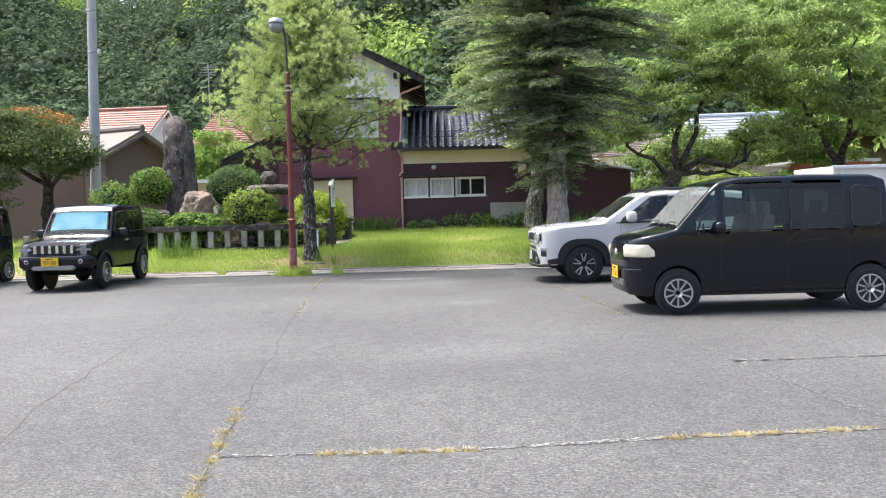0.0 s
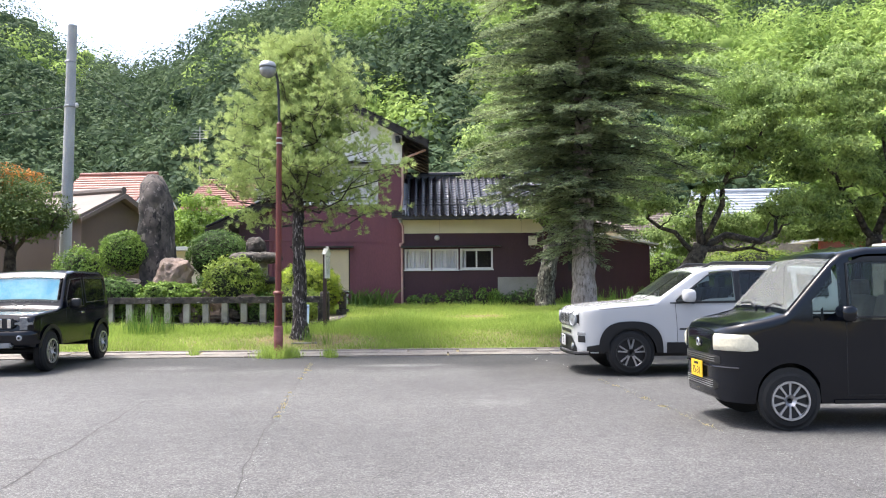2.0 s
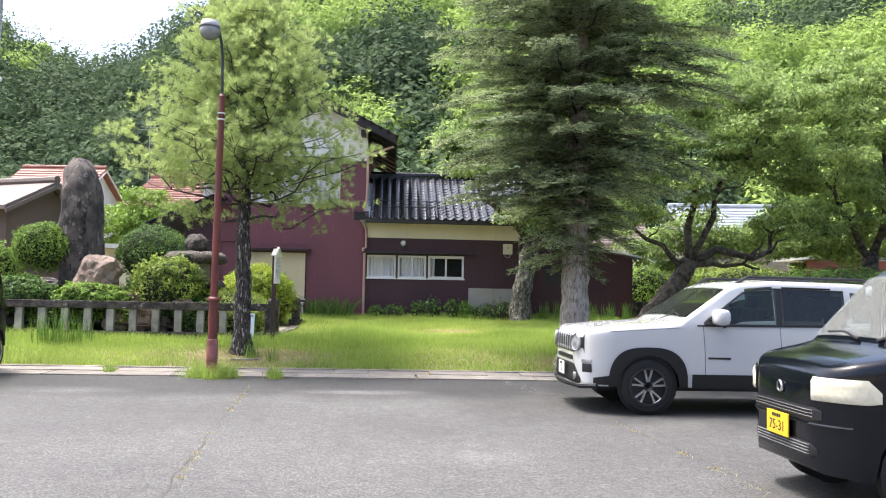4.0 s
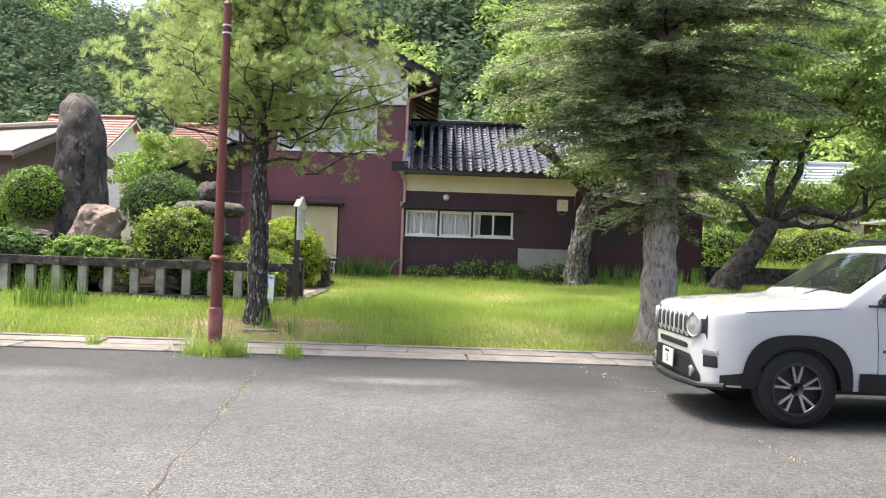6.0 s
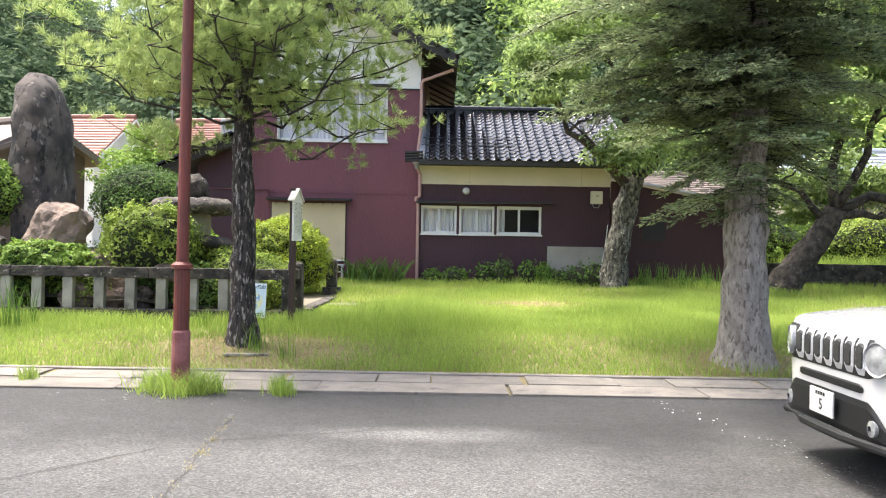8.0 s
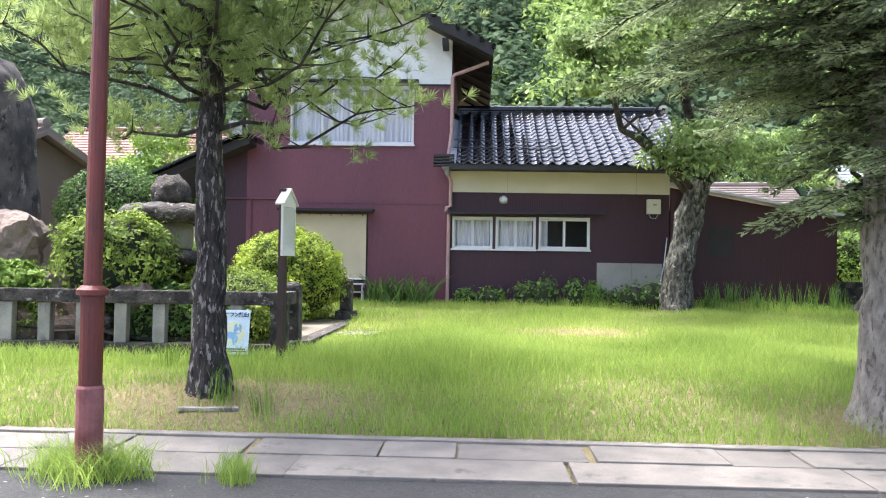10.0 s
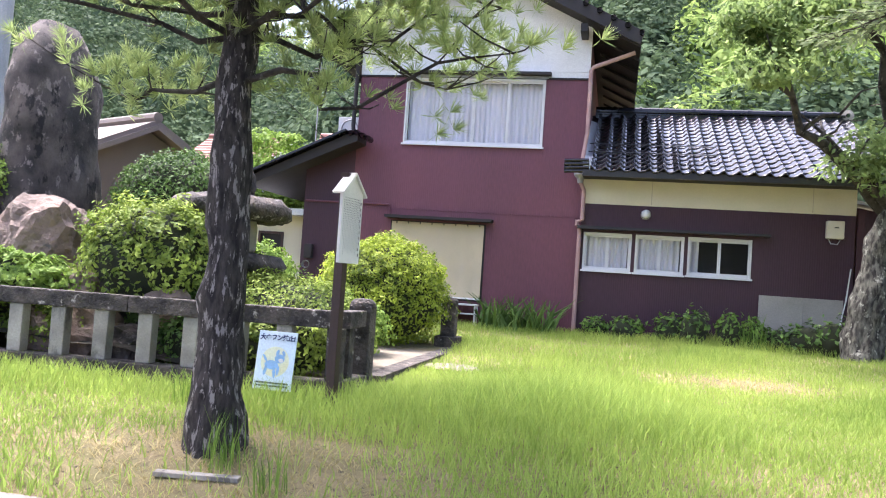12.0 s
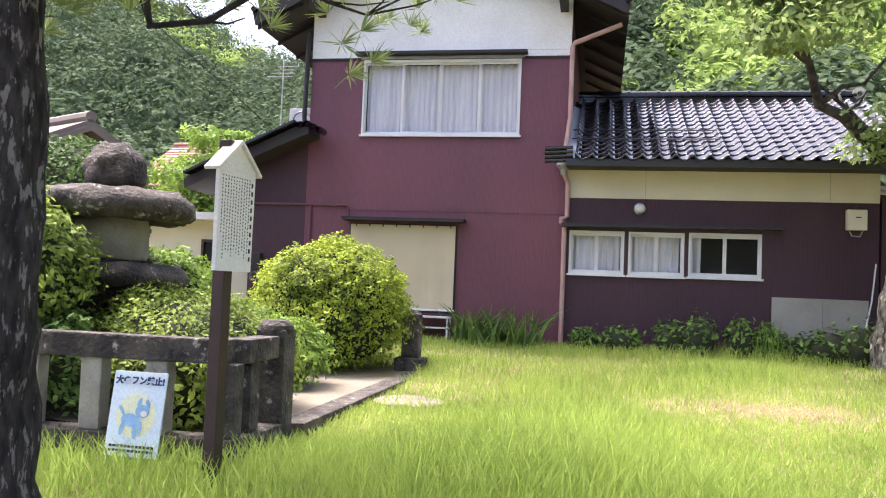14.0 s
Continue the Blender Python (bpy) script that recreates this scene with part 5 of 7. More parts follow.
# ---- wooded hillside ----
def hillside():
    rng = np.random.default_rng(77)
    sets = {"forest": ([], [], []), "bamboo": ([], [], [])}
    ico = bmesh.new()
    bmesh.ops.create_icosphere(ico, subdivisions=1, radius=1.0)
    ico.verts.ensure_lookup_table()
    CORE = np.array([v.co for v in ico.verts])
    CF = np.array([[v.index for v in f.verts] for f in ico.faces])
    ico.free()
    for _ in range(4200):
        az, r = rng.uniform(-48, 52), 48 + 125 * rng.uniform(0, 1) ** 1.25
        if az < -16 and rng.uniform() < 0.5:
            r = rng.uniform(75, 290)
        x, y = r * math.sin(radians(az)), 8 + r * math.cos(radians(az))
        if hill(x, y) < 0.6:
            continue
        g = noise.noise(Vector((x * 0.03, y * 0.03, 4.0)))
        bam = (-9 < az < 45 and g > (0.12 if az < 3 else -0.18) and r < 150) or (az < -9 and g > 0.42)
        key = "bamboo" if bam else "forest"
        rad = rng.uniform(1.5, 3.1) * (0.85 if bam else 1.25) * (0.8 + r / 260)
        z = gz(x, y) + rad * (1.1 if not bam else 1.6) + rng.uniform(-0.8, 1.4)
        n = 190 if r < 95 else 120
        d = rng.normal(0, 1, (n, 3))
        d /= np.linalg.norm(d, axis=1, keepdims=True)
        d[:, 2] = np.abs(d[:, 2]) * 1.1 - 0.35
        seed = Vector((x, y, 0))
        lump = np.array([1 + 0.42 * noise.noise(Vector(q) * 2.2 + seed) for q in d])[:, None] * rng.uniform(0.9, 1.06, (n, 1))
        sets[key][0].append(np.array([x, y, z]) + d * rad * lump * np.array([1, 1, 1.15 if not bam else 1.5]))
        nn = d.copy()
        nn[:, 2] += 0.4
        sets[key][1].append(nn)
        cv = CORE * rad * np.array([0.55, 0.55, 0.4 if not bam else 0.6]) + np.array([x, y, z - 0.35 * rad])
        sets[key][2].append(cv)
    for key, (p, nn, cores) in sets.items():
        P, N = np.concatenate(p), np.concatenate(nn)
        v, f = leaf_cloud(P, N, 0.33 if key == "forest" else 0.34, 0.6 if key == "forest" else 0.4, 0.24, rng, 0.3 if key == "forest" else 1.2)
        cv = np.concatenate(cores)
        cf = np.concatenate([CF + i * len(CORE) for i in range(len(cores))])
        tagged(quads_mesh("tree_mass", cv, cf, key), "shaded inner foliage of the hillside woods", "woodland", kind="stuff")
        ob = quads_mesh("forest" if key == "forest" else "bamboo_grove", v, f, key)
        tagged(ob, "dense green woodland on the hillside" if key == "forest" else "bright yellow-green bamboo on the hillside", "woodland", kind="stuff")


hillside()

# ---- cars ----
class Shell:
    """A car's outer form: nose at x = 0, tail at x = length, y across, z up."""

    def __init__(s, length, half, top, sill, wheels, arch, belt, tumble, nose=0.16, tail=0.08, nose_len=0.7, tail_len=0.5, corner=0.07, nose_low=0.26, round_len=0.1, round_min=0.62):
        s.L, s.half, s.top_pts, s.sill, s.wheels, s.arch, s.belt, s.tumble = length, half, top, sill, wheels, arch, belt, tumble
        s.nose, s.tail, s.nl, s.tl, s.r, s.nose_low, s.rl, s.rm = nose, tail, nose_len, tail_len, corner, nose_low, round_len, round_min

    def top(s, x):
        return float(np.interp(x, [p[0] for p in s.top_pts], [p[1] for p in s.top_pts]))

    def bottom(s, x):
        z = s.sill + max(0.0, (0.25 - x) / 0.25) * (s.nose_low - s.sill) + 0.1 * max(0.0, 1 - x / 0.06) ** 2
        for w in s.wheels:
            d = abs(x - w)
            if d < s.arch:
                z = max(z, 0.33 + math.sqrt(s.arch ** 2 - d ** 2))
        return min(z, s.top(x) - 0.05)

    def width(s, x, z):
        e = 1.0
        if x < s.nl:
            e -= s.nose * (1 - x / s.nl) ** 2.5
        if x > s.L - s.tl:
            e -= s.tail * (1 - (s.L - x) / s.tl) ** 2.2
        if x < s.rl:
            e *= s.rm + (1 - s.rm) * math.sqrt(max(0.0, 1 - (1 - max(x, 0) / s.rl) ** 2))
        w = s.half * e
        if z > s.belt:
            w -= (z - s.belt) * s.tumble
        else:
            w -= 0.05 * max(0.0, (0.55 - z) / 0.55) ** 2 + 0.014 * ((z - s.belt + 0.2) / 0.5) ** 2
        return w

    def section(s, x):
        zb, zt = s.bottom(x), s.top(x)
        r = min(s.r, (zt - zb) * 0.4)
        pts = [(s.width(x, zb + (zt - r - zb) * k / 9), zb + (zt - r - zb) * k / 9) for k in range(10)]
        w = s.width(x, zt - r)
        for k in range(1, 5):
            a = k / 4 * math.pi / 2
            pts.append((w - r * (1 - math.cos(a)), zt - r + r * math.sin(a)))
        for u in (0.7, 0.35):
            pts.append(((w - r) * u, zt + 0.022 * (1 - u * u) * min(1.0, zt)))
        return [(y, z) for y, z in pts] + [(0, zt + 0.022 * min(1.0, zt))] + [(-y, z) for y, z in reversed(pts)]

    def build(s):
        bm = bmesh.new()
        n = int(s.L / 0.025)
        xs = sorted({*[s.L * k / n for k in range(n + 1)], *[s.rl * (1 - math.cos(a * math.pi / 16)) for a in range(1, 8)]})
        rings = [[bm.verts.new((x, y, z)) for y, z in s.section(x)] for x in xs]
        for a, b in zip(rings, rings[1:]):
            for k in range(len(a) - 1):
                bm.faces.new((a[k], a[k + 1], b[k + 1], b[k]))
            bm.faces.new((a[-1], a[0], b[0], b[-1]))
        bm.faces.new(rings[0])
        bm.faces.new(list(reversed(rings[-1])))
        bmesh.ops.recalc_face_normals(bm, faces=bm.faces)
        return bm

    def side(s, sgn, low, up, off, nx=16, nz=6, thick=0.0):
        """A panel laid on the flank between two lines given as (x, z) rows."""
        x0, x1 = low[0][0], low[-1][0]
        bm = bmesh.new()
        f = lambda pts, x: float(np.interp(x, [p[0] for p in pts], [p[1] for p in pts]))
        g = []
        for i in range(nx + 1):
            x = x0 + (x1 - x0) * i / nx
            a, b = f(low, x), f(up, x)
            g.append([bm.verts.new((x, sgn * (s.width(x, a + (b - a) * j / nz) + off), a + (b - a) * j / nz)) for j in range(nz + 1)])
        for a, b in zip(g, g[1:]):
            for j in range(nz):
                bm.faces.new((a[j], b[j], b[j + 1], a[j + 1]) if sgn < 0 else (a[j], a[j + 1], b[j + 1], b[j]))
        if thick:
            bmesh.ops.solidify(bm, geom=list(bm.faces), thickness=thick)
        return bm

    def upper(s, x0, x1, margin, off, nx=12, ny=10):
        """A panel laid on the top line, such as a windscreen."""
        bm = bmesh.new()
        g = []
        for i in range(nx + 1):
            x = x0 + (x1 - x0) * i / nx
            z = s.top(x)
            w = s.width(x, z) - margin
            sl = (s.top(x + 0.02) - s.top(x - 0.02)) / 0.04
            nz, nxx = 1 / math.hypot(1, sl), -sl / math.hypot(1, sl)
            g.append([bm.verts.new((x + nxx * off, w * (2 * j / ny - 1), z + 0.022 * (1 - (2 * j / ny - 1) ** 2) + nz * off)) for j in range(ny + 1)])
        for a, b in zip(g, g[1:]):
            for j in range(ny):
                bm.faces.new((a[j], b[j], b[j + 1], a[j + 1]))
        return bm

    def front_x(s, y, z):
        """Where the nose lies at a height and a place across."""
        lo, hi = 0.0, 0.6
        for _ in range(22):
            x = (lo + hi) / 2
            if s.width(x, z) >= abs(y) and s.top(x) >= z:
                hi = x
            else:
                lo = x
        return hi

    def cut(s, bm, windows, screen=None):
        """Opens the shell behind side windows, given as two lines each, and behind the windscreen."""
        gone = []
        f = lambda pts, x: float(np.interp(x, [p[0] for p in pts], [p[1] for p in pts]))
        for face in bm.faces:
            c = face.calc_center_median()
            on_side = abs(abs(c.y) - s.width(c.x, c.z)) < 0.03 and abs(c.y) > 0.3
            if on_side and any(low[0][0] + 0.025 < c.x < low[-1][0] - 0.025 and f(low, c.x) + 0.02 < c.z < f(up, c.x) - 0.02 for low, up in windows):
                gone.append(face)
            elif screen and screen[0] + 0.02 < c.x < screen[1] - 0.02 and c.z > s.top(c.x) - 0.02 and abs(c.y) < s.width(c.x, s.top(c.x)) - screen[2] - 0.03:
                gone.append(face)
        bmesh.ops.delete(bm, geom=gone, context="FACES")
        return bm

    def front(s, outline, off, thick=0.012, n=14):
        """A panel on the nose: rows of (y, low z, high z) across the car."""
        ys, lo, hi = [o[0] for o in outline], [o[1] for o in outline], [o[2] for o in outline]
        bm = bmesh.new()
        g = []
        for i in range(n + 1):
            y = ys[0] + (ys[-1] - ys[0]) * i / n
            a, b = float(np.interp(y, ys, lo)), float(np.interp(y, ys, hi))
            g.append([bm.verts.new((s.front_x(y, a + (b - a) * j / 6) - off * (0.55 if 0 < i < n and 0 < j < 6 else 0.2) / 0.55, y * (1 + off * 0.6 * (abs(y) > 0.4)), a + (b - a) * j / 6)) for j in range(7)])
        for a, b in zip(g, g[1:]):
            for j in range(6):
                bm.faces.new((a[j], a[j + 1], b[j + 1], b[j]))
        bmesh.ops.recalc_face_normals(bm, faces=bm.faces)
        return bm

    def arch_trim(s, sgn, xw, inner, outer, off, square=1.0):
        bm = bmesh.new()
        g = []
        for k in range(25):
            a = math.pi * (k / 24 * 1.16 - 0.08)
            row = []
            for r in (inner, (inner + outer) / 2, outer):
                e = 1.0 if r == inner else square
                x, z = xw + r * math.copysign(abs(math.cos(a)) ** e, math.cos(a)), 0.33 + r * math.copysign(abs(math.sin(a)) ** e, math.sin(a))
                z = max(z, s.sill)
                row.append(bm.verts.new((x, sgn * (s.width(min(max(x, 0), s.L), z) + off), z)))
            row.append(bm.verts.new((xw + inner * math.cos(a), sgn * (s.half - 0.14), max(s.sill, 0.33 + inner * math.sin(a)))))
            g.append(row)
        for a, b in zip(g, g[1:]):
            for q, w in ((0, 1), (1, 2), (0, 3)):
                bm.faces.new((a[q], b[q], b[w], a[w]))
        bmesh.ops.recalc_face_normals(bm, faces=bm.faces)
        return bm


def car_body(car, bm, material):
    """The painted shell, smooth but for its creases."""
    ob = part("body", bm, material, car, smooth=True, local=True)
    ob.data.set_sharp_from_angle(angle=radians(32))
    return ob


def cabin(car, rows, half, floor_z, dash, cloth="seat_cloth"):
    """Seats, dashboard and floor inside a car."""
    for sx in rows:
        for sy in (-half, half):
            seat = part("seat", block(sx - 0.2, sx + 0.3, sy - 0.24, sy + 0.24, floor_z, floor_z + 0.22, 0.05), cloth, car, "cloth seat", local=True)
            part("backrest", block(-0.08, 0.08, -0.23, 0.23, 0, 0.62, 0.05, m=Matrix.Translation((sx + 0.28, sy, floor_z + 0.16)) @ Matrix.Rotation(radians(14), 4, "Y")), cloth, seat, local=True)
            part("headrest", block(sx + 0.36, sx + 0.47, sy - 0.12, sy + 0.12, floor_z + 0.74, floor_z + 0.93, 0.04), cloth, seat, local=True)
    part("dashboard", block(dash - 0.3, dash, -half * 1.8, half * 1.8, 0.8, 1.02, 0.06), "plastic", car, local=True)
    part("steering_wheel", lathe([(0.17, -0.012), (0.19, -0.012), (0.19, 0.012), (0.17, 0.012)], 24, "y", (0, 0, 0), ring=True), "plastic", car, local=True).matrix_basis = pose(dash + 0.1, half, 1.05, 25, 0, 90)


def wheel(car, x, y, sgn, R, rim_r, spokes, style, wid=0.17):
    t = part("tyre", lathe([(rim_r, -wid / 2), (R - 0.05, -wid / 2), (R - 0.012, -wid / 2 + 0.025), (R, -wid / 2 + 0.05), (R, wid / 2 - 0.05), (R - 0.012, wid / 2 - 0.025), (R - 0.05, wid / 2), (rim_r, wid / 2)], 36, "y", (x, y, R), ring=True), "tyre", car, local=True)
    t.name = "wheel"
    f = y + sgn * (wid / 2 - 0.012)
    part("rim_ring", lathe([(rim_r * 0.9, -0.03), (rim_r, -0.03), (rim_r, 0.008), (rim_r * 0.94, 0.012), (rim_r * 0.9, -0.01)], 32, "y", (x, f, R), ring=True), "rim" if style != "split" else "black_metal", t, local=True)
    part("brake_disc", lathe([(0.02, -0.01), (rim_r * 0.9, -0.01), (rim_r * 0.9, 0.004), (0.02, 0.004)], 28, "y", (x, f - sgn * 0.045, R)), "black_metal", t, local=True)
    part("hub", lathe([(0.055, -0.02), (0.06, 0.0), (0.05, 0.012), (0.02, 0.016)], 18, "y", (x, f, R)), "rim" if style != "split" else "black_metal", t, local=True)
    for k in range(spokes):
        a = 2 * math.pi * k / spokes + 0.3
        for q in ((-0.22, 0.22) if style == "split" else (0.0,)):
            b = bmesh.new()
            w0 = 0.011 if style == "split" else 0.0085
            p = [(0.045, -w0, q * 0.4), (rim_r * 0.93, -w0 * (1.0 if style == "split" else 1.3), q), (rim_r * 0.93, w0 * (1.0 if style == "split" else 1.3), q), (0.045, w0, q * 0.4)]
            vs = []
            for d in (-0.022, 0.006):
                for r, o, da in p:
                    aa = a + da
                    vs.append(b.verts.new((x + r * math.cos(aa) - o * math.sin(aa), f + sgn * d, R + r * math.sin(aa) + o * math.cos(aa))))
            for fc in ((0, 1, 2, 3), (7, 6, 5, 4), (0, 4, 5, 1), (1, 5, 6, 2), (2, 6, 7, 3), (3, 7, 4, 0)):
                b.faces.new([vs[i] for i in fc])
            bmesh.ops.recalc_face_normals(b, faces=b.faces)
            part("spoke", b, "rim", t, local=True)
        if style == "split":
            arc = [(x + rim_r * 0.92 * math.cos(a + q), f, R + rim_r * 0.92 * math.sin(a + q)) for q in (-0.27, -0.13, 0, 0.13, 0.27)]
            part("spoke_bridge", tube(arc, 0.011, 6), "rim", t, local=True)
    return t


def letters(text, size, material, parent, m, name="lettering", depth=0.001, align="CENTER", bold=0.0):
    cu = bpy.data.curves.new(name, "FONT")
    cu.body, cu.size, cu.extrude, cu.align_x, cu.align_y = text, size, depth, align, "CENTER"
    cu.offset = bold
    tmp = bpy.data.objects.new(name, cu)
    scene.collection.objects.link(tmp)
    bpy.context.view_layer.update()
    me = bpy.data.meshes.new_from_object(tmp.evaluated_get(bpy.context.evaluated_depsgraph_get()))
    bpy.data.objects.remove(tmp)
    me.transform(m)
    me.materials.clear()
    me.materials.append(M[material])
    ob = new(name, me)
    ob.parent = parent
    return ob


def number_plate(car, z, x, yc, text, plate, ink, small=True):
    p = part("number_plate", block(x - 0.012, x, yc - 0.165, yc + 0.165, z - 0.0825, z + 0.0825, 0.003), plate, car, local=True)
    face = Matrix.Translation((x - 0.0135, yc, z - 0.02)) @ Matrix(((0, 0, -1, 0), (-1, 0, 0, 0), (0, 1, 0, 0), (0, 0, 0, 1)))
    letters(text, 0.105, ink, p, face)
    if small:
        for k in range(4):
            part("bar", block(x - 0.0145, x - 0.012, yc + 0.05 - k * 0.035, yc + 0.075 - k * 0.035, z + 0.042, z + 0.066), ink, p, local=True)


def mirror_at(car, x, y, z, sgn, material, size=(0.075, 0.1, 0.075)):
    m = part("wing_mirror", boulder((x, y, z), size, 2, 0.03, 3, 0.6), material, car, smooth=True, local=True)
    part("stalk", tube([(x + 0.02, y - sgn * 0.12, z - 0.05), (x, y, z - 0.05)], 0.02, 8), "plastic", m, local=True)
    part("mirror_glass", block(x + size[0] * 0.86, x + size[0] * 0.9, y - 0.07, y + 0.07, z - 0.05, z + 0.05, 0.01), "chrome", m, local=True)


def seam(car, sh, sgn, pts, w=0.006, off=0.002):
    """A dark shut line that follows (x, z) points on the flank."""
    part("shut_line", tube([(x, sgn * (sh.width(x, z) + off), z) for x, z in pts], w * 0.5, 5), "black_metal", car, local=True)


def rounded_panel(x, y0, y1, z0, z1, depth, r, tilt=0.0, yaw=0.0):
    bm = block(-depth / 2, depth / 2, -(y1 - y0) / 2, (y1 - y0) / 2, -(z1 - z0) / 2, (z1 - z0) / 2)
    es = [e for e in bm.edges if abs(e.verts[0].co.x - e.verts[1].co.x) > depth * 0.5]
    bmesh.ops.bevel(bm, geom=es, offset=min(r, (z1 - z0) * 0.49, (y1 - y0) * 0.49), segments=5, affect="EDGES")
    es = [e for e in bm.edges if abs(e.verts[0].co.x + depth / 2) < 1e-5 and abs(e.verts[1].co.x + depth / 2) < 1e-5]
    bmesh.ops.bevel(bm, geom=es, offset=min(0.012, depth * 0.3), segments=2, affect="EDGES")
    bmesh.ops.transform(bm, matrix=Matrix.Translation((x, (y0 + y1) / 2, (z0 + z1) / 2)) @ Euler((0, radians(tilt), radians(yaw))).to_matrix().to_4x4(), verts=bm.verts)
    return bm


def kei_van(at, turn, plate_text, label):
    """A tall, short-nosed black wagon."""
    car = thing("wagon", at, label, "car", "parked cars", turn=turn)
    sh = Shell(3.395, 0.735, [(0, 0.84), (0.03, 0.92), (0.09, 0.975), (0.2, 1.015), (0.45, 1.065), (0.6, 1.105), (1.05, 1.60), (1.16, 1.685), (1.4, 1.735), (2.3, 1.75), (3.12, 1.735), (3.3, 1.68), (3.38, 1.2), (3.395, 0.9)], 0.25, (0.62, 3.07), 0.31, 1.03, 0.09, nose=0.27, nose_len=0.5, corner=0.065, round_len=0.2, round_min=0.66)
    WINS = [([(1.2, 1.07), (1.98, 1.07)], [(1.2, 1.58), (1.36, 1.62), (1.98, 1.63)]), ([(2.06, 1.07), (2.74, 1.07)], [(2.06, 1.63), (2.74, 1.62)]),
            ([(2.84, 1.12), (2.9, 1.09), (3.16, 1.09), (3.22, 1.14)], [(2.84, 1.56), (2.9, 1.6), (3.12, 1.58), (3.22, 1.5)])]
    QUARTER = ([(0.84, 1.08), (1.13, 1.07)], [(0.84, 1.2), (1.07, 1.5), (1.13, 1.55)])
    car_body(car, sh.cut(sh.build(), WINS + [QUARTER], (0.63, 1.07, 0.035)), "car_black")
    cabin(car, (1.45, 2.45), 0.33, 0.5, 1.05)
    part("floor_pan", block(0.3, 3.3, -0.62, 0.62, 0.34, 0.42), "plastic", car, local=True)
    part("engine_bay", block(0.12, 0.5, -0.44, 0.44, 0.3, 0.95), "plastic", car, local=True)
    part("wheel_housing", block(0.3, 1.0, -0.44, 0.44, 0.42, 0.72), "plastic", car, local=True)
    part("wheel_housing", block(2.75, 3.3, -0.44, 0.44, 0.42, 0.72), "plastic", car, local=True)
    part("windscreen", sh.upper(0.63, 1.07, 0.035, 0.008), "sky_sheen_windscreen", car, smooth=True, local=True)
    for s in (-1, 1):
        part("side_window", sh.side(s, *QUARTER, 0.005), "glass_clear", car, "front quarter glass", local=True)
        for k, (low, up) in enumerate(WINS):
            part("side_window", sh.side(s, low, up, 0.005), "glass_car" if k else "glass_clear", car, local=True)
            seam(car, sh, s, [low[0], *low[1:], *reversed(up), low[0]], 0.022, 0.004)
        part("visor", sh.side(s, [(1.24, 1.575), (1.36, 1.6), (2.74, 1.6)], [(1.24, 1.6), (1.36, 1.65), (2.74, 1.64)], 0.02), "plastic", car, local=True)
        for x in (1.17, 2.02, 2.8):
            seam(car, sh, s, [(x, 1.03), (x, 0.6), (x + 0.01, 0.33)])
        seam(car, sh, s, [(1.17, 0.33), (2.8, 0.33)])
        seam(car, sh, s, [(2.1, 0.92), (3.2, 0.94)], 0.016)
        part("sill_trim", sh.side(s, [(1.05, 0.25), (2.8, 0.25)], [(1.05, 0.285), (2.8, 0.285)], 0.012), "plastic", car, local=True)
        part("door_handle", block(1.74, 1.93, s * 0.735 - 0.012, s * 0.735 + 0.028, 0.93, 0.965, 0.008), "car_black", car, local=True)
        part("door_handle", block(2.1, 2.29, s * 0.735 - 0.012, s * 0.735 + 0.028, 0.93, 0.965, 0.008), "car_black", car, local=True)
        mirror_at(car, 1.1, s * 0.87, 1.11, s, "car_black", (0.07, 0.11, 0.08))
        for xw in sh.wheels:
            wheel(car, xw, s * 0.645, s, 0.285, 0.185, 10, "ten")
            part("wheel_well", lathe([(0.02, -0.16), (0.3, -0.16), (0.3, -0.155), (0.02, -0.155)], 20, "y", (xw, s * 0.55, 0.3)), "plastic", car, local=True)
        part("headlight", sh.front([(s * 0.42, 0.76, 0.83), (s * 0.45, 0.73, 0.88), (s * 0.55, 0.715, 0.915), (s * 0.69, 0.72, 0.93), (s * 0.722, 0.75, 0.91)], 0.03), "lamp_yellowed", car, "yellowed headlight", smooth=True, local=True)
        part("tail_light", block(3.34, 3.39, s * 0.6 - 0.05, s * 0.6 + 0.05, 0.85, 1.15, 0.02), "car_red", car, local=True)
        part("wiper", tube([(0.6, s * 0.12 - 0.1, 1.145), (0.66, s * 0.3, 1.19), (0.65, s * 0.52, 1.18)], 0.012, 6), "plastic", car, local=True)
    part("grille", sh.front([(-0.5, 0.62, 0.68), (-0.44, 0.6, 0.7), (0.44, 0.6, 0.7), (0.5, 0.62, 0.68)], 0.006, n=30), "plastic", car, local=True)
    for k in range(3):
        z0 = 0.632 + k * 0.022
        part("grille_bar", sh.front([(-0.43, z0, z0 + 0.007), (0.43, z0, z0 + 0.007)], 0.012, n=30), "chrome", car, local=True)
    part("air_intake", sh.front([(-0.46, 0.38, 0.42), (-0.4, 0.36, 0.46), (0.4, 0.36, 0.46), (0.46, 0.38, 0.42)], 0.006, n=30), "plastic", car, local=True)
    for k in range(4):
        z0 = 0.376 + k * 0.021
        part("intake_bar", sh.front([(-0.4, z0, z0 + 0.006), (0.4, z0, z0 + 0.006)], 0.012, n=30), "grey_metal", car, local=True)
    part("bumper_line", tube([(sh.front_x(y, 0.585) - 0.004, y, 0.585) for y in (-0.66, -0.6, -0.5, -0.4, -0.2, 0, 0.2, 0.4, 0.5, 0.6, 0.66)], 0.012, 6), "car_black", car, local=True)
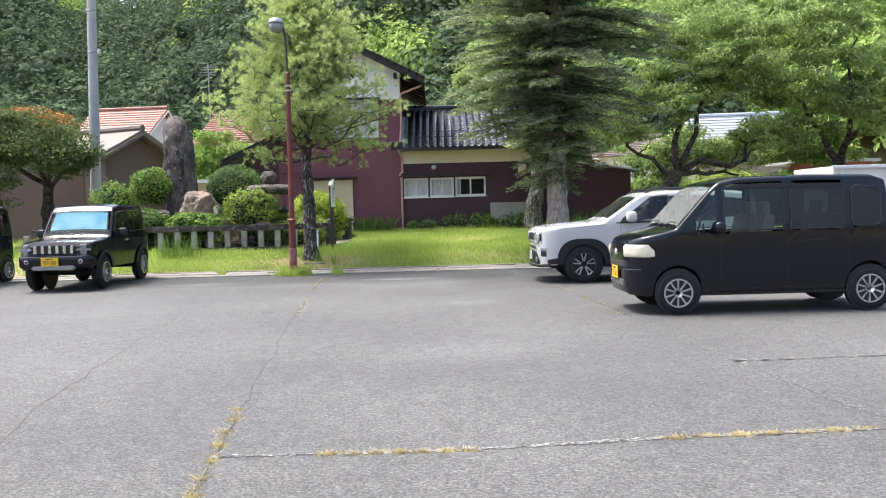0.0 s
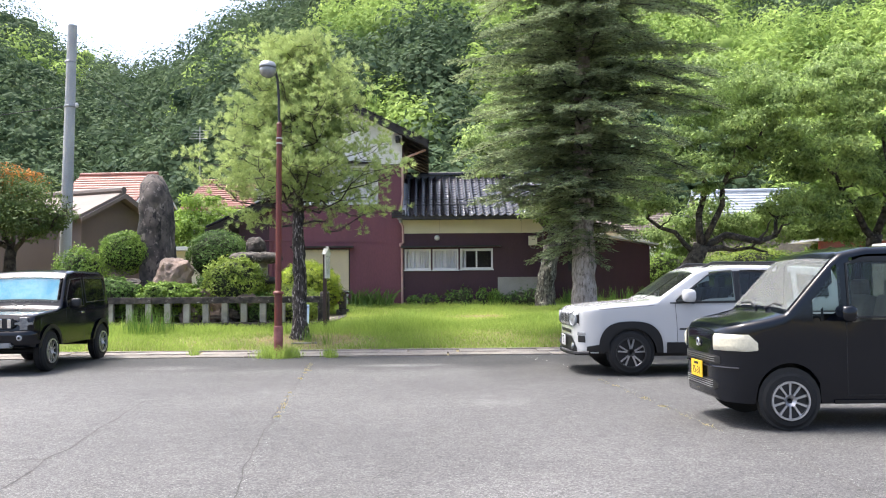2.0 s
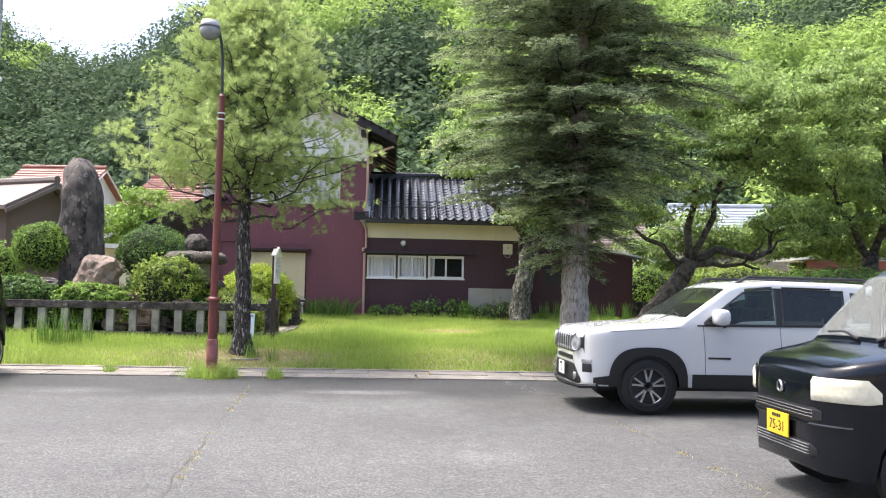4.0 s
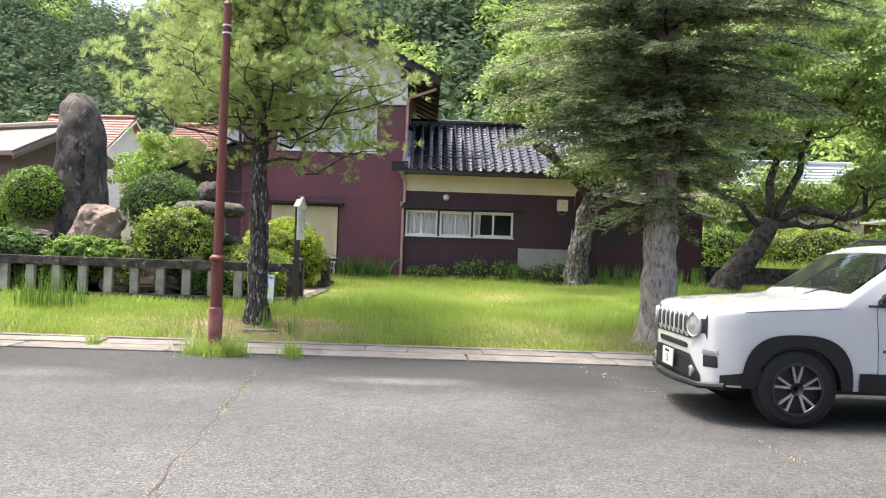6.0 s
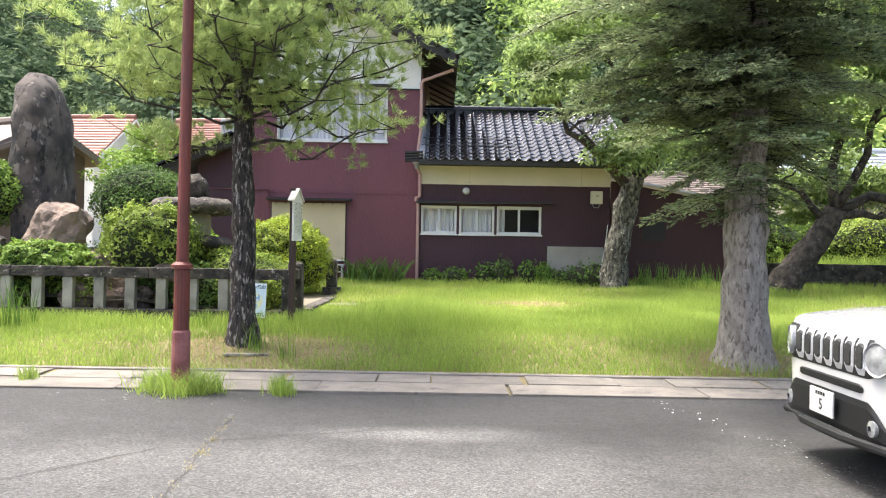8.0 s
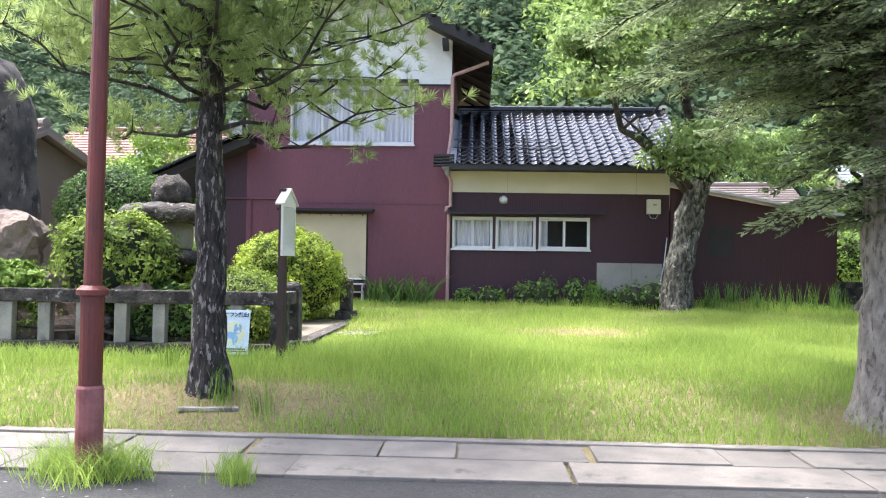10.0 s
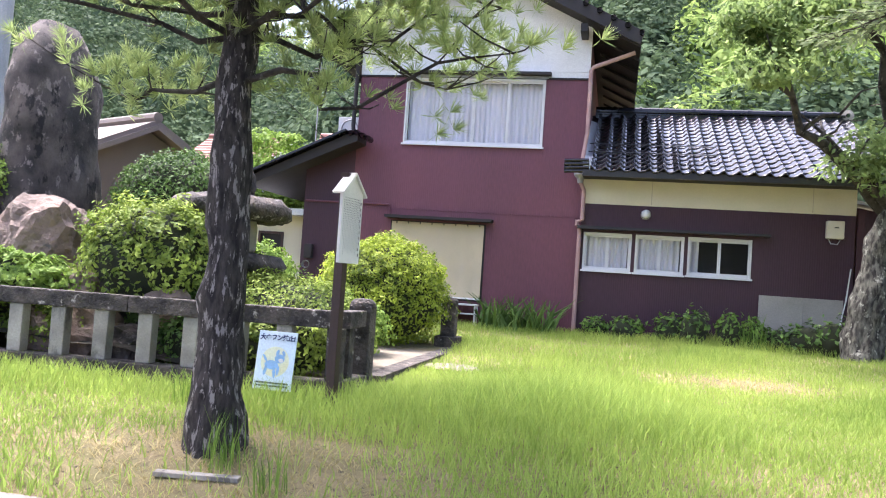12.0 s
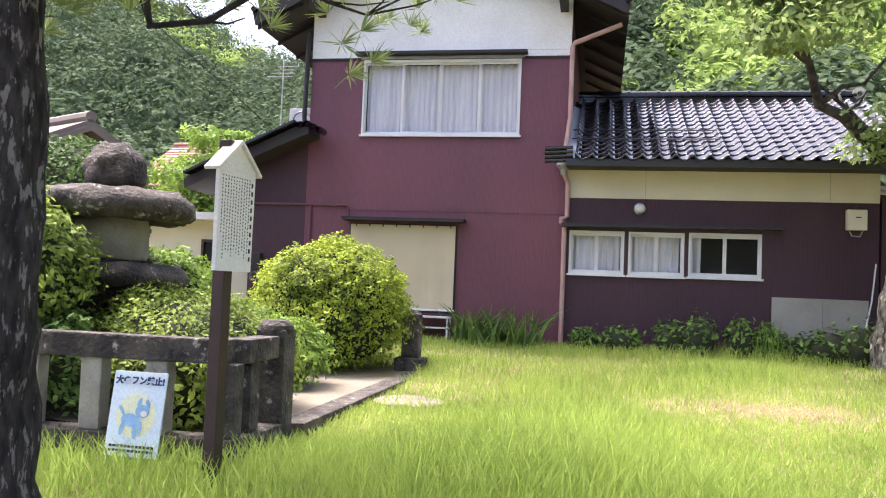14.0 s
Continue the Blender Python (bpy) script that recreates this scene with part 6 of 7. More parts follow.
    part("emblem", lathe([(0.036, -0.008), (0.046, 0), (0.036, 0.008)], 18, "y", (0, 0, 0)), "chrome", car, local=True).matrix_basis = pose(-0.014, 0, 0.8, 0, -10, 90)
    number_plate(car, 0.53, -0.022, 0.0, plate_text, "plate_yellow", "ink")
    part("underside", block(0.3, 3.1, -0.5, 0.5, 0.22, 0.4), "plastic", car, local=True)
    return car


def suv():
    car = thing("suv", (1.84, 16.02, 0), "white compact off-road car with a seven-slot grille", "car", "parked cars")
    sh = Shell(4.25, 0.90, [(0, 0.9), (0.02, 0.965), (0.06, 1.0), (0.14, 1.025), (0.6, 1.075), (1.05, 1.105), (1.22, 1.13), (1.85, 1.56), (2.0, 1.62), (2.4, 1.655), (3.5, 1.64), (3.95, 1.6), (4.15, 1.15), (4.25, 0.9)], 0.34, (0.82, 3.39), 0.40, 1.08, 0.22, nose=0.22, nose_len=0.42, corner=0.07, nose_low=0.34, round_len=0.14, round_min=0.74)
    WINS = [([(1.52, 1.105), (2.42, 1.11)], [(1.52, 1.13), (2.02, 1.5), (2.2, 1.55), (2.42, 1.555)]), ([(2.5, 1.11), (3.3, 1.13)], [(2.5, 1.555), (3.3, 1.54)]), ([(3.4, 1.16), (3.85, 1.18)], [(3.4, 1.52), (3.85, 1.46)])]
    car_body(car, sh.cut(sh.build(), WINS, (1.27, 1.84, 0.1)), "car_white")
    cabin(car, (1.95, 2.85), 0.38, 0.55, 1.62, "plastic")
    part("windscreen", sh.upper(1.27, 1.84, 0.1, 0.006), "windscreen", car, smooth=True, local=True)
    for s in (-1, 1):
        for k, (low, up) in enumerate(WINS):
            part("side_window", sh.side(s, low, up, 0.006), "glass_car" if k else "glass_clear", car, local=True)
            seam(car, sh, s, [low[0], *low[1:], *reversed(up), low[0]], 0.026, 0.004)
        part("chin_cladding", sh.side(s, [(0.16, 0.36), (0.5, 0.36)], [(0.16, 0.44), (0.5, 0.5)], 0.012), "plastic", car, local=True)
        part("pillar", sh.side(s, [(2.42, 1.1), (2.5, 1.1)], [(2.42, 1.565), (2.5, 1.565)], 0.004, 2, 6), "plastic", car, local=True)
        part("window_trim", sh.side(s, [(1.42, 1.08), (3.35, 1.095)], [(1.42, 1.1), (3.35, 1.115)], 0.009), "plastic", car, local=True)
        for xw in sh.wheels:
            part("wheel_arch", sh.arch_trim(s, xw, 0.39, 0.49, 0.025, 0.72), "plastic", car, local=True)
            wheel(car, xw, s * 0.795, s, 0.345, 0.232, 5, "split", 0.215)
            part("wheel_well", lathe([(0.02, -0.2), (0.37, -0.2), (0.37, -0.19), (0.02, -0.19)], 20, "y", (xw, s * 0.66, 0.36)), "plastic", car, local=True)
        part("side_cladding", sh.side(s, [(1.36, 0.33), (3.1, 0.33)], [(1.36, 0.5), (3.1, 0.5)], 0.02), "plastic", car, local=True)
        for x in (1.5, 2.46, 3.3):
            seam(car, sh, s, [(x, 1.08), (x + 0.02, 0.8), (x + 0.03, 0.48)])
        seam(car, sh, s, [(0.35, 1.0), (1.2, 1.06)])
        part("badge", sh.side(s, [(1.56, 0.685), (1.84, 0.685)], [(1.56, 0.71), (1.84, 0.71)], 0.008), "black_metal", car, local=True)
        part("door_handle", block(2.18, 2.4, s * 0.885 - 0.01, s * 0.885 + 0.03, 0.95, 0.985, 0.01), "car_white", car, local=True)
        mirror_at(car, 1.68, s * 1.0, 1.2, s, "car_white", (0.09, 0.12, 0.1))
        part("roof_rail", tube([(2.0, s * 0.67, 1.62), (2.15, s * 0.67, 1.7), (3.6, s * 0.67, 1.69), (3.85, s * 0.67, 1.62)], 0.02, 8), "plastic", car, local=True)
        hl = part("headlight", lathe([(0.108, -0.06), (0.108, 0.03), (0.1, 0.042), (0.09, 0.034), (0.03, 0.045), (0.0, 0.046)], 24, "y", (0, 0, 0)), "lamp_lens", car, "round clear headlight", local=True)
        hl.matrix_basis = pose(sh.front_x(0.6, 0.85) + 0.014, s * 0.595, 0.852, 0, 0, 90 - s * 17)
        part("lamp_surround", sh.front([(s * 0.46, 0.73, 0.97), (s * 0.6, 0.72, 0.975), (s * 0.7, 0.735, 0.96), (s * 0.75, 0.79, 0.92)], 0.007), "plastic", car, smooth=True, local=True)
        part("marker_light", sh.front([(s * 0.7, 0.61, 0.66), (s * 0.83, 0.61, 0.655)], 0.006), "lamp_lens", car, smooth=True, local=True)
        part("vent", sh.front([(s * 0.71, 0.5, 0.6), (s * 0.75, 0.48, 0.604), (s * 0.825, 0.5, 0.604)], 0.005), "plastic", car, smooth=True, local=True)
        part("fog_light", lathe([(0.05, -0.03), (0.05, 0.02), (0.02, 0.03)], 16, "y", (0, 0, 0)), "lamp_lens", car, local=True).matrix_basis = pose(0.0, s * 0.57, 0.44, 0, 0, 90)
        part("wiper", tube([(1.22, s * 0.1, 1.15), (1.34, s * 0.35, 1.23), (1.3, s * 0.62, 1.2)], 0.012, 6), "plastic", car, local=True)
    part("grille", sh.front([(-0.55, 0.74, 0.97), (-0.5, 0.725, 0.985), (0.5, 0.725, 0.985), (0.55, 0.74, 0.97)], 0.012, n=30), "plastic", car, local=True)
    for k in range(7):
        y = -0.42 + k * 0.14
        sl = part("grille_slot", sh.front([(y - 0.06, 0.775, 0.935), (y - 0.05, 0.75, 0.962), (y - 0.03, 0.738, 0.974), (y + 0.03, 0.738, 0.974), (y + 0.05, 0.75, 0.962), (y + 0.06, 0.775, 0.935)], 0.02), "satin_silver", car, local=True)
        part("mesh", sh.front([(y - 0.04, 0.785, 0.925), (y - 0.03, 0.768, 0.944), (y - 0.015, 0.76, 0.952), (y + 0.015, 0.76, 0.952), (y + 0.03, 0.768, 0.944), (y + 0.04, 0.785, 0.925)], 0.028), "grille_mesh", sl, local=True)
    part("bumper", sh.front([(-0.68, 0.35, 0.42), (-0.6, 0.35, 0.52), (-0.52, 0.35, 0.585), (0.52, 0.35, 0.585), (0.6, 0.35, 0.52), (0.68, 0.35, 0.42)], 0.016, n=30), "plastic", car, local=True)
    part("bumper_slot", sh.front([(-0.44, 0.635, 0.665), (-0.4, 0.625, 0.68), (0.4, 0.625, 0.68), (0.44, 0.635, 0.665)], 0.012, n=24), "plastic", car, local=True)
    part("skid_lip", tube([(0.2, -0.86, 0.345), (0.02, -0.7, 0.33), (-0.04, -0.3, 0.325), (-0.05, 0, 0.325), (-0.04, 0.3, 0.325), (0.02, 0.7, 0.33), (0.2, 0.86, 0.345)], 0.03, 8), "plastic", car, local=True)
    number_plate(car, 0.5, -0.045, 0.0, "5", "plate_white", "ink")
    part("underside", block(0.25, 4.0, -0.62, 0.62, 0.27, 0.85), "plastic", car, local=True)


def jeeplet():
    """A small black boxy off-roader, nose towards the path."""
    car = thing("off_roader", (-7.45, 16.05, 0), "small boxy black off-road car with a sunshade behind its windscreen", "car", "parked cars", turn=91)
    sh = Shell(3.395, 0.715, [(0, 0.70), (0.03, 0.86), (0.1, 0.95), (0.3, 0.985), (0.9, 1.03), (1.06, 1.07), (1.38, 1.56), (1.5, 1.66), (1.8, 1.70), (3.0, 1.69), (3.22, 1.64), (3.34, 1.1), (3.395, 0.9)], 0.42, (0.62, 2.87), 0.39, 1.03, 0.14, nose=0.1, nose_len=0.35, corner=0.05, nose_low=0.46, round_len=0.1, round_min=0.8)
    WINS = [([(1.28, 1.06), (2.0, 1.06)], [(1.28, 1.2), (1.52, 1.53), (2.0, 1.57)]), ([(2.12, 1.12), (3.05, 1.14)], [(2.12, 1.57), (2.95, 1.56), (3.05, 1.5)])]
    car_body(car, sh.cut(sh.build(), WINS, (1.1, 1.4, 0.07)), "car_black")
    cabin(car, (1.75, 2.5), 0.31, 0.6, 1.35, "plastic")
    ws = part("windscreen", sh.upper(1.1, 1.4, 0.07, 0.006), "windscreen", car, smooth=True, local=True)
    part("sunshade", sh.upper(1.14, 1.39, 0.11, -0.02), "sunshade", ws, "blue and white sunshade", smooth=True, local=True)
    for s in (-1, 1):
        for low, up in WINS:
            part("side_window", sh.side(s, low, up, 0.006), "glass_car", car, local=True)
            seam(car, sh, s, [low[0], *low[1:], *reversed(up), low[0]], 0.02, 0.004)
        for x in (1.24, 2.06):
            seam(car, sh, s, [(x, 1.04), (x, 0.46)])
        part("door_handle", block(1.86, 2.0, s * 0.70, s * 0.74, 0.93, 0.965, 0.01), "chrome", car, local=True)
        mirror_at(car, 1.34, s * 0.84, 1.12, s, "plastic", (0.06, 0.09, 0.09))
        for xw in sh.wheels:
            part("wheel_arch", sh.arch_trim(s, xw, 0.39, 0.46, 0.03), "plastic", car, local=True)
            wheel(car, xw, s * 0.65, s, 0.34, 0.205, 10, "ten", 0.18)
            part("wheel_well", lathe([(0.02, -0.16), (0.36, -0.16), (0.36, -0.155), (0.02, -0.155)], 20, "y", (xw, s * 0.53, 0.36)), "plastic", car, local=True)
        part("headlight", rounded_panel(0.015, s * 0.42 if s > 0 else -0.69, 0.69 if s > 0 else -0.42, 0.73, 0.925, 0.1, 0.08, -6, s * -12), "lamp_lens", car, local=True)
        part("fog_light", lathe([(0.045, -0.03), (0.045, 0.02), (0.02, 0.03)], 16, "y", (0, 0, 0)), "lamp_lens", car, local=True).matrix_basis = pose(-0.06, s * 0.52, 0.6, 0, 0, 90)
        part("wiper", tube([(1.06, s * 0.05, 1.09), (1.14, s * 0.3, 1.17), (1.13, s * 0.5, 1.16)], 0.012, 6), "plastic", car, local=True)
    part("grille", rounded_panel(-0.01, -0.42, 0.42, 0.745, 0.915, 0.06, 0.03), "plastic", car, local=True)
    for k in range(6):
        y = -0.35 + k * 0.14
        part("grille_bar", block(-0.055, -0.036, y - 0.03, y + 0.03, 0.755, 0.905, 0.008), "chrome", car, local=True)
    bump = sh.front([(-0.705, 0.5, 0.7), (-0.64, 0.47, 0.715), (0.64, 0.47, 0.715), (0.705, 0.5, 0.7)], 0.07, n=30)
    part("bumper", bump, "car_black", car, smooth=True, local=True)
    part("bumper_lip", rounded_panel(-0.06, -0.42, 0.42, 0.44, 0.52, 0.1, 0.03), "grey_metal", car, "grey skid plate", local=True)
    part("bonnet_scoop", block(0.6, 0.86, -0.2, 0.2, 1.0, 1.045, 0.015), "plastic", car, local=True)
    number_plate(car, 0.6, -0.115, 0.05, "97-58", "plate_yellow", "ink")
    part("axle", tube([(0.62, -0.6, 0.34), (0.62, 0.6, 0.34)], 0.05, 8), "plastic", car, local=True)
    part("axle", tube([(2.87, -0.6, 0.34), (2.87, 0.6, 0.34)], 0.05, 8), "plastic", car, local=True)
    part("underside", block(0.2, 3.2, -0.45, 0.45, 0.42, 0.85), "plastic", car, local=True)


kei_van((2.42, 11.2, 0), 0, "75-31", "tall black box-shaped small wagon with yellowed headlights")
kei_van((-10.72, 15.95, 0), 88, "", "tall black small wagon parked beside the off-road car")
suv()
jeeplet()
# cream box truck beyond the white car
tk = thing("box_truck", (7.2, 15.0, 0), "cream panelled box truck parked behind the other cars", "car", "parked cars")
part("cargo_box", block(7.2, 9.6, 15.0, 16.7, 0.55, 2.02, 0.03), "car_cream", tk)
for k in range(3):
    part("rib", block(7.32 + k * 0.92, 7.37 + k * 0.92, 14.975, 14.999, 0.6, 2.0, 0.005), "car_cream", tk)
part("top_rail", block(7.16, 9.64, 14.96, 14.998, 1.97, 2.03, 0.008), "alu", tk)
part("cab", block(9.7, 11.0, 15.1, 16.6, 0.4, 1.8, 0.12), "car_cream", tk)
for xw in (7.8, 10.2):
    for yw in (15.15, 16.5):
        part("wheel", lathe([(0.1, -0.08), (0.28, -0.08), (0.3, -0.05), (0.3, 0.05), (0.28, 0.08), (0.1, 0.08)], 24, "y", (xw, yw, 0.3)), "tyre", tk)
part("chassis", block(7.25, 10.9, 15.4, 16.3, 0.3, 0.56), "plastic", tk)

# ---- stone garden behind a balustrade ----
FY = 22.9
GZ = 0.42
fence = thing("stone_balustrade", (-6, FY, 0.3), "low weathered stone balustrade with square pale posts", "fence")


def beam(x0, x1, y0, y1, z0, z1, seed=0):
    bm = block(x0, x1, y0, y1, z0, z1, 0.012)
    for v in bm.verts:
        v.co += Vector((noise.noise(v.co * 2 + Vector((seed, 0, 0))), noise.noise(v.co * 2.2), noise.noise(v.co * 1.7))) * 0.008
    return bm


for k in range(4):
    part("rail", beam(-11.2 + k * 2.04, -11.2 + (k + 1) * 2.04 - 0.006, FY - 0.09, FY + 0.09, 0.965, 1.12, k), "stone_dark", fence)
part("plinth", beam(-11.2, -2.95, FY - 0.12, FY + 0.12, 0.2, 0.5, 9), "stone_dark", fence)
for k in range(18):
    x = -3.52 - k * 0.462
    part("post", beam(x - 0.075, x + 0.075, FY - 0.06, FY + 0.06, 0.5, 0.968, k), "stone_pale", fence)
part("rail", beam(-3.13, -2.95, FY + 0.0905, 23.5, 0.965, 1.12, 5), "stone_dark", fence)
part("plinth", beam(-3.17, -2.92, FY + 0.121, 23.6, 0.2, 0.5, 6), "stone_dark", fence)
part("post", beam(-3.11, -2.97, FY - 0.07, FY + 0.07, 0.5, 0.968, 31), "stone_dark", fence)
part("post", beam(-3.1, -2.98, 23.1, 23.26, 0.5, 0.968, 33), "stone_dark", fence)


def end_post(x, y, top, label=""):
    bm = beam(x - 0.11, x + 0.11, y - 0.11, y + 0.11, 0.25, top - 0.06, int(y * 3))
    lathe([(0.115, -0.062), (0.13, -0.03), (0.125, 0.0), (0.09, 0.035), (0.0, 0.045)], 14, "z", (x, y, top - 0.03), bm)
    return bm


part("end_post", end_post(-3.04, 23.64, 1.22), "stone_dark", fence)
gp = thing("gate_post", (-3.08, 28.3, 0.4), "weathered stone gate post beside a clipped bush", "post")
part("shaft", end_post(-3.08, 28.3, 1.2), "stone_dark", gp)
part("foot", beam(-3.26, -2.9, 28.1, 28.5, 0.3, 0.62, 3), "stone_dark", gp)
sill = tagged(part("garden_path", beam(-4.1, -3.07, 23.78, 28.15, 0.2, 0.445, 2), "path_sand"), "narrow concrete path between clipped bushes", "path", kind="structure")
tagged(part("path_edging", beam(-3.06, -2.84, 23.78, 28.05, 0.2, 0.47, 12), "stone_dark"), "stone edging along the garden path", "edging", kind="structure")
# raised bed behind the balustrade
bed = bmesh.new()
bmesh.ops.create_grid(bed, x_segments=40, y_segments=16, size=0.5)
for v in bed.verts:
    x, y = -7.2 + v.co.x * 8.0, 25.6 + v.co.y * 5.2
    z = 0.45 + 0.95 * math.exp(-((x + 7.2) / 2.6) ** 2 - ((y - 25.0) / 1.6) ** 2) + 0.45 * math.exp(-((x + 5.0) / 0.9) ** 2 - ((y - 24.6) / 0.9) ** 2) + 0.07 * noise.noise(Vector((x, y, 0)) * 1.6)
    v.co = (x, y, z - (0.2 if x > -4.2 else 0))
tagged(part("garden_mound", bed, "soil_in_shade", smooth=True), "earth mound planted with shrubs and stones", "mound", kind="structure")


def standing_stone():
    bm = bmesh.new()
    n, h = 20, 13
    rings = []
    for j in range(h):
        u = j / (h - 1)
        z = 1.05 + 3.34 * u
        rx = 0.38 * (1 - 0.1 * u) * math.sqrt(max(0.0, 1 - max(0, (u - 0.72) / 0.30) ** 2.2)) + 0.02
        ry = rx * 1.9
        cx = -7.65 - 0.16 * u
        rings.append([bm.verts.new((cx + rx * math.copysign(abs(math.cos(a)) ** 0.7, math.cos(a)) * (1 + 0.1 * noise.noise(Vector((math.cos(a) * 2, math.sin(a) * 2, z * 0.9)))), 25.05 + ry * math.copysign(abs(math.sin(a)) ** 0.7, math.sin(a)), z)) for a in (2 * math.pi * k / n for k in range(n))])
    for a, b in zip(rings, rings[1:]):
        for k in range(n):
            bm.faces.new((a[k], a[(k + 1) % n], b[(k + 1) % n], b[k]))
    bm.faces.new(rings[-1])
    bmesh.ops.subdivide_edges(bm, edges=list(bm.edges), cuts=1, use_grid_fill=True)
    for v in bm.verts:
        v.co += Vector((noise.noise(v.co * 2.1), noise.noise(v.co * 2.1 + Vector((9, 0, 0))), 0)) * 0.06
    return bm


st = thing("standing_stone", (-7.65, 25.05, 1.2), "tall upright dark natural stone with weather streaks", "stone")
part("stone", standing_stone(), "stele", st, smooth=True)
rk = thing("boulder", (-6.95, 23.75, 1.2), "squat tan boulder beside the standing stone", "boulder", "garden rocks")
part("stone", boulder((-6.92, 23.9, 1.6), (0.42, 0.4, 0.46), 8, 0.35, 4, 0.45), "rock_tan", rk)
for k, (x, y, z, sx, sy, sz) in enumerate(((-7.95, 23.6, 1.45, 0.34, 0.25, 0.12), (-6.1, 23.5, 1.05, 0.28, 0.22, 0.26), (-5.75, 23.25, 0.75, 0.3, 0.2, 0.25), (-5.35, 23.25, 0.62, 0.22, 0.18, 0.2), (-6.3, 23.2, 0.7, 0.25, 0.2, 0.25), (-4.9, 23.3, 1.0, 0.22, 0.2, 0.2), (-5.7, 23.7, 1.25, 0.25, 0.25, 0.2), (-5.15, 23.5, 1.22, 0.2, 0.16, 0.16))):
    r = thing("boulder", (x, y, z - sz), "mossy brown garden rock among shrubs", "boulder", "garden rocks")
    part("stone", boulder((x, y, z), (sx, sy, sz), 11 + k, 0.4, 3, 0.4), "rock_tan" if k % 3 else "stone_dark", r)


def stone_lantern():
    x, y = -4.95, 24.5
    t = thing("stone_lantern", (x, y, 0.9), "weathered stone lantern with a wide flat cap and round finial", "lantern")
    def rough(bm, a=0.02, f=3):
        bmesh.ops.subdivide_edges(bm, edges=list(bm.edges), cuts=1, use_grid_fill=True)
        for v in bm.verts:
            v.co += Vector((noise.noise(v.co * f), noise.noise(v.co * f + Vector((5, 0, 0))), noise.noise(v.co * f + Vector((0, 5, 0))))) * a
        return bm
    part("pedestal", rough(lathe([(0.42, 0), (0.44, 0.2), (0.36, 0.36)], 16, "z", (x, y, 0.8)), 0.04), "stone_dark", t, smooth=True)
    part("table", rough(lathe([(0.3, 0), (0.62, 0.05), (0.68, 0.13), (0.62, 0.22), (0.3, 0.24)], 22, "z", (x, y, 1.38)), 0.05), "stone_dark", t, smooth=True)
    part("stem", rough(lathe([(0.26, 0), (0.3, 0.3), (0.24, 0.4)], 16, "z", (x, y, 1.05)), 0.03), "stone_dark", t, smooth=True)
    part("fire_box", rough(lathe([(0.28, 0), (0.31, 0.06), (0.31, 0.3), (0.29, 0.4)], 14, "z", (x, y, 1.62)), 0.03), "stone_pale", t, smooth=True)
    part("cap", rough(lathe([(0.28, 0), (0.6, -0.01), (0.69, 0.06), (0.68, 0.16), (0.58, 0.24), (0.3, 0.27)], 26, "z", (x, y, 1.99)), 0.035, 8), "stone_dark", t, smooth=True)
    part("finial", rough(lathe([(0.2, 0), (0.25, 0.04), (0.26, 0.14), (0.25, 0.26), (0.2, 0.36), (0.1, 0.41), (0.02, 0.42)], 16, "z", (x + 0.0, y, 2.24)), 0.045, 9), "stone_dark", t, smooth=True)


stone_lantern()
bush("bush", (-8.38, 24.5, 2.28), (0.68, 0.6, 0.55), "shrub_leaf", "rounded clipped bright green shrub", 7000, 0.035, 2, base=1.3)
bush("bush", (-6.25, 25.7, 2.2), (0.88, 0.8, 0.72), "dark_leaf", "dome-shaped dark green clipped shrub", 9000, 0.032, 3, 0.1, base=1.2)
bush("bush", (-5.32, 23.55, 1.5), (0.74, 0.55, 0.58), "box_leaf", "loose yellow-green shrub with upright shoots", 8000, 0.036, 4, 0.3, base=0.9)
bush("bush", (-4.1, 28.05, 1.2), (1.02, 0.98, 0.84), "azalea_leaf", "large clipped round yellow-green azalea", 24000, 0.031, 5, 0.17, base=0.4)
bush("bush", (-4.15, 24.35, 0.8), (1.02, 0.9, 0.62), "box_leaf", "low spreading clipped azalea beside the path", 14000, 0.026, 6, 0.16, base=0.4)
bush("bush", (-6.9, 23.35, 1.12), (0.8, 0.4, 0.36), "shrub_leaf", "low leafy shrub behind the balustrade", 6000, 0.045, 7, 0.3, base=0.5)
bush("bush", (-8.35, 23.4, 1.2), (0.8, 0.45, 0.42), "dark_leaf", "low dark green shrub behind the balustrade", 6000, 0.035, 8, 0.22, base=0.5)
bush("bush", (-9.6, 24.6, 1.6), (0.7, 0.6, 0.75), "shrub_leaf", "light green shrub at the garden's end", 6000, 0.04, 9, 0.35, base=0.5)
bush("bush", (-5.0, 23.6, 0.85), (0.5, 0.3, 0.45), "dark_leaf", "shaded shrub among rocks", 3500, 0.035, 10, 0.3, base=0.4)
bush("bush", (-6.0, 24.9, 1.3), (0.7, 0.6, 0.5), "dark_leaf", "dark shrub at the lantern's foot", 4500, 0.035, 12, 0.3, base=0.8)
bush("bush", (-5.7, 26.6, 1.25), (0.7, 0.6, 0.6), "shrub_leaf", "bright green shrub behind the lantern", 7000, 0.04, 13, 0.3, base=0.6)
bush("bush", (-4.2, 26.0, 0.75), (0.7, 0.7, 0.45), "shrub_leaf", "low green shrub beside the path", 6000, 0.04, 14, 0.3, base=0.4)
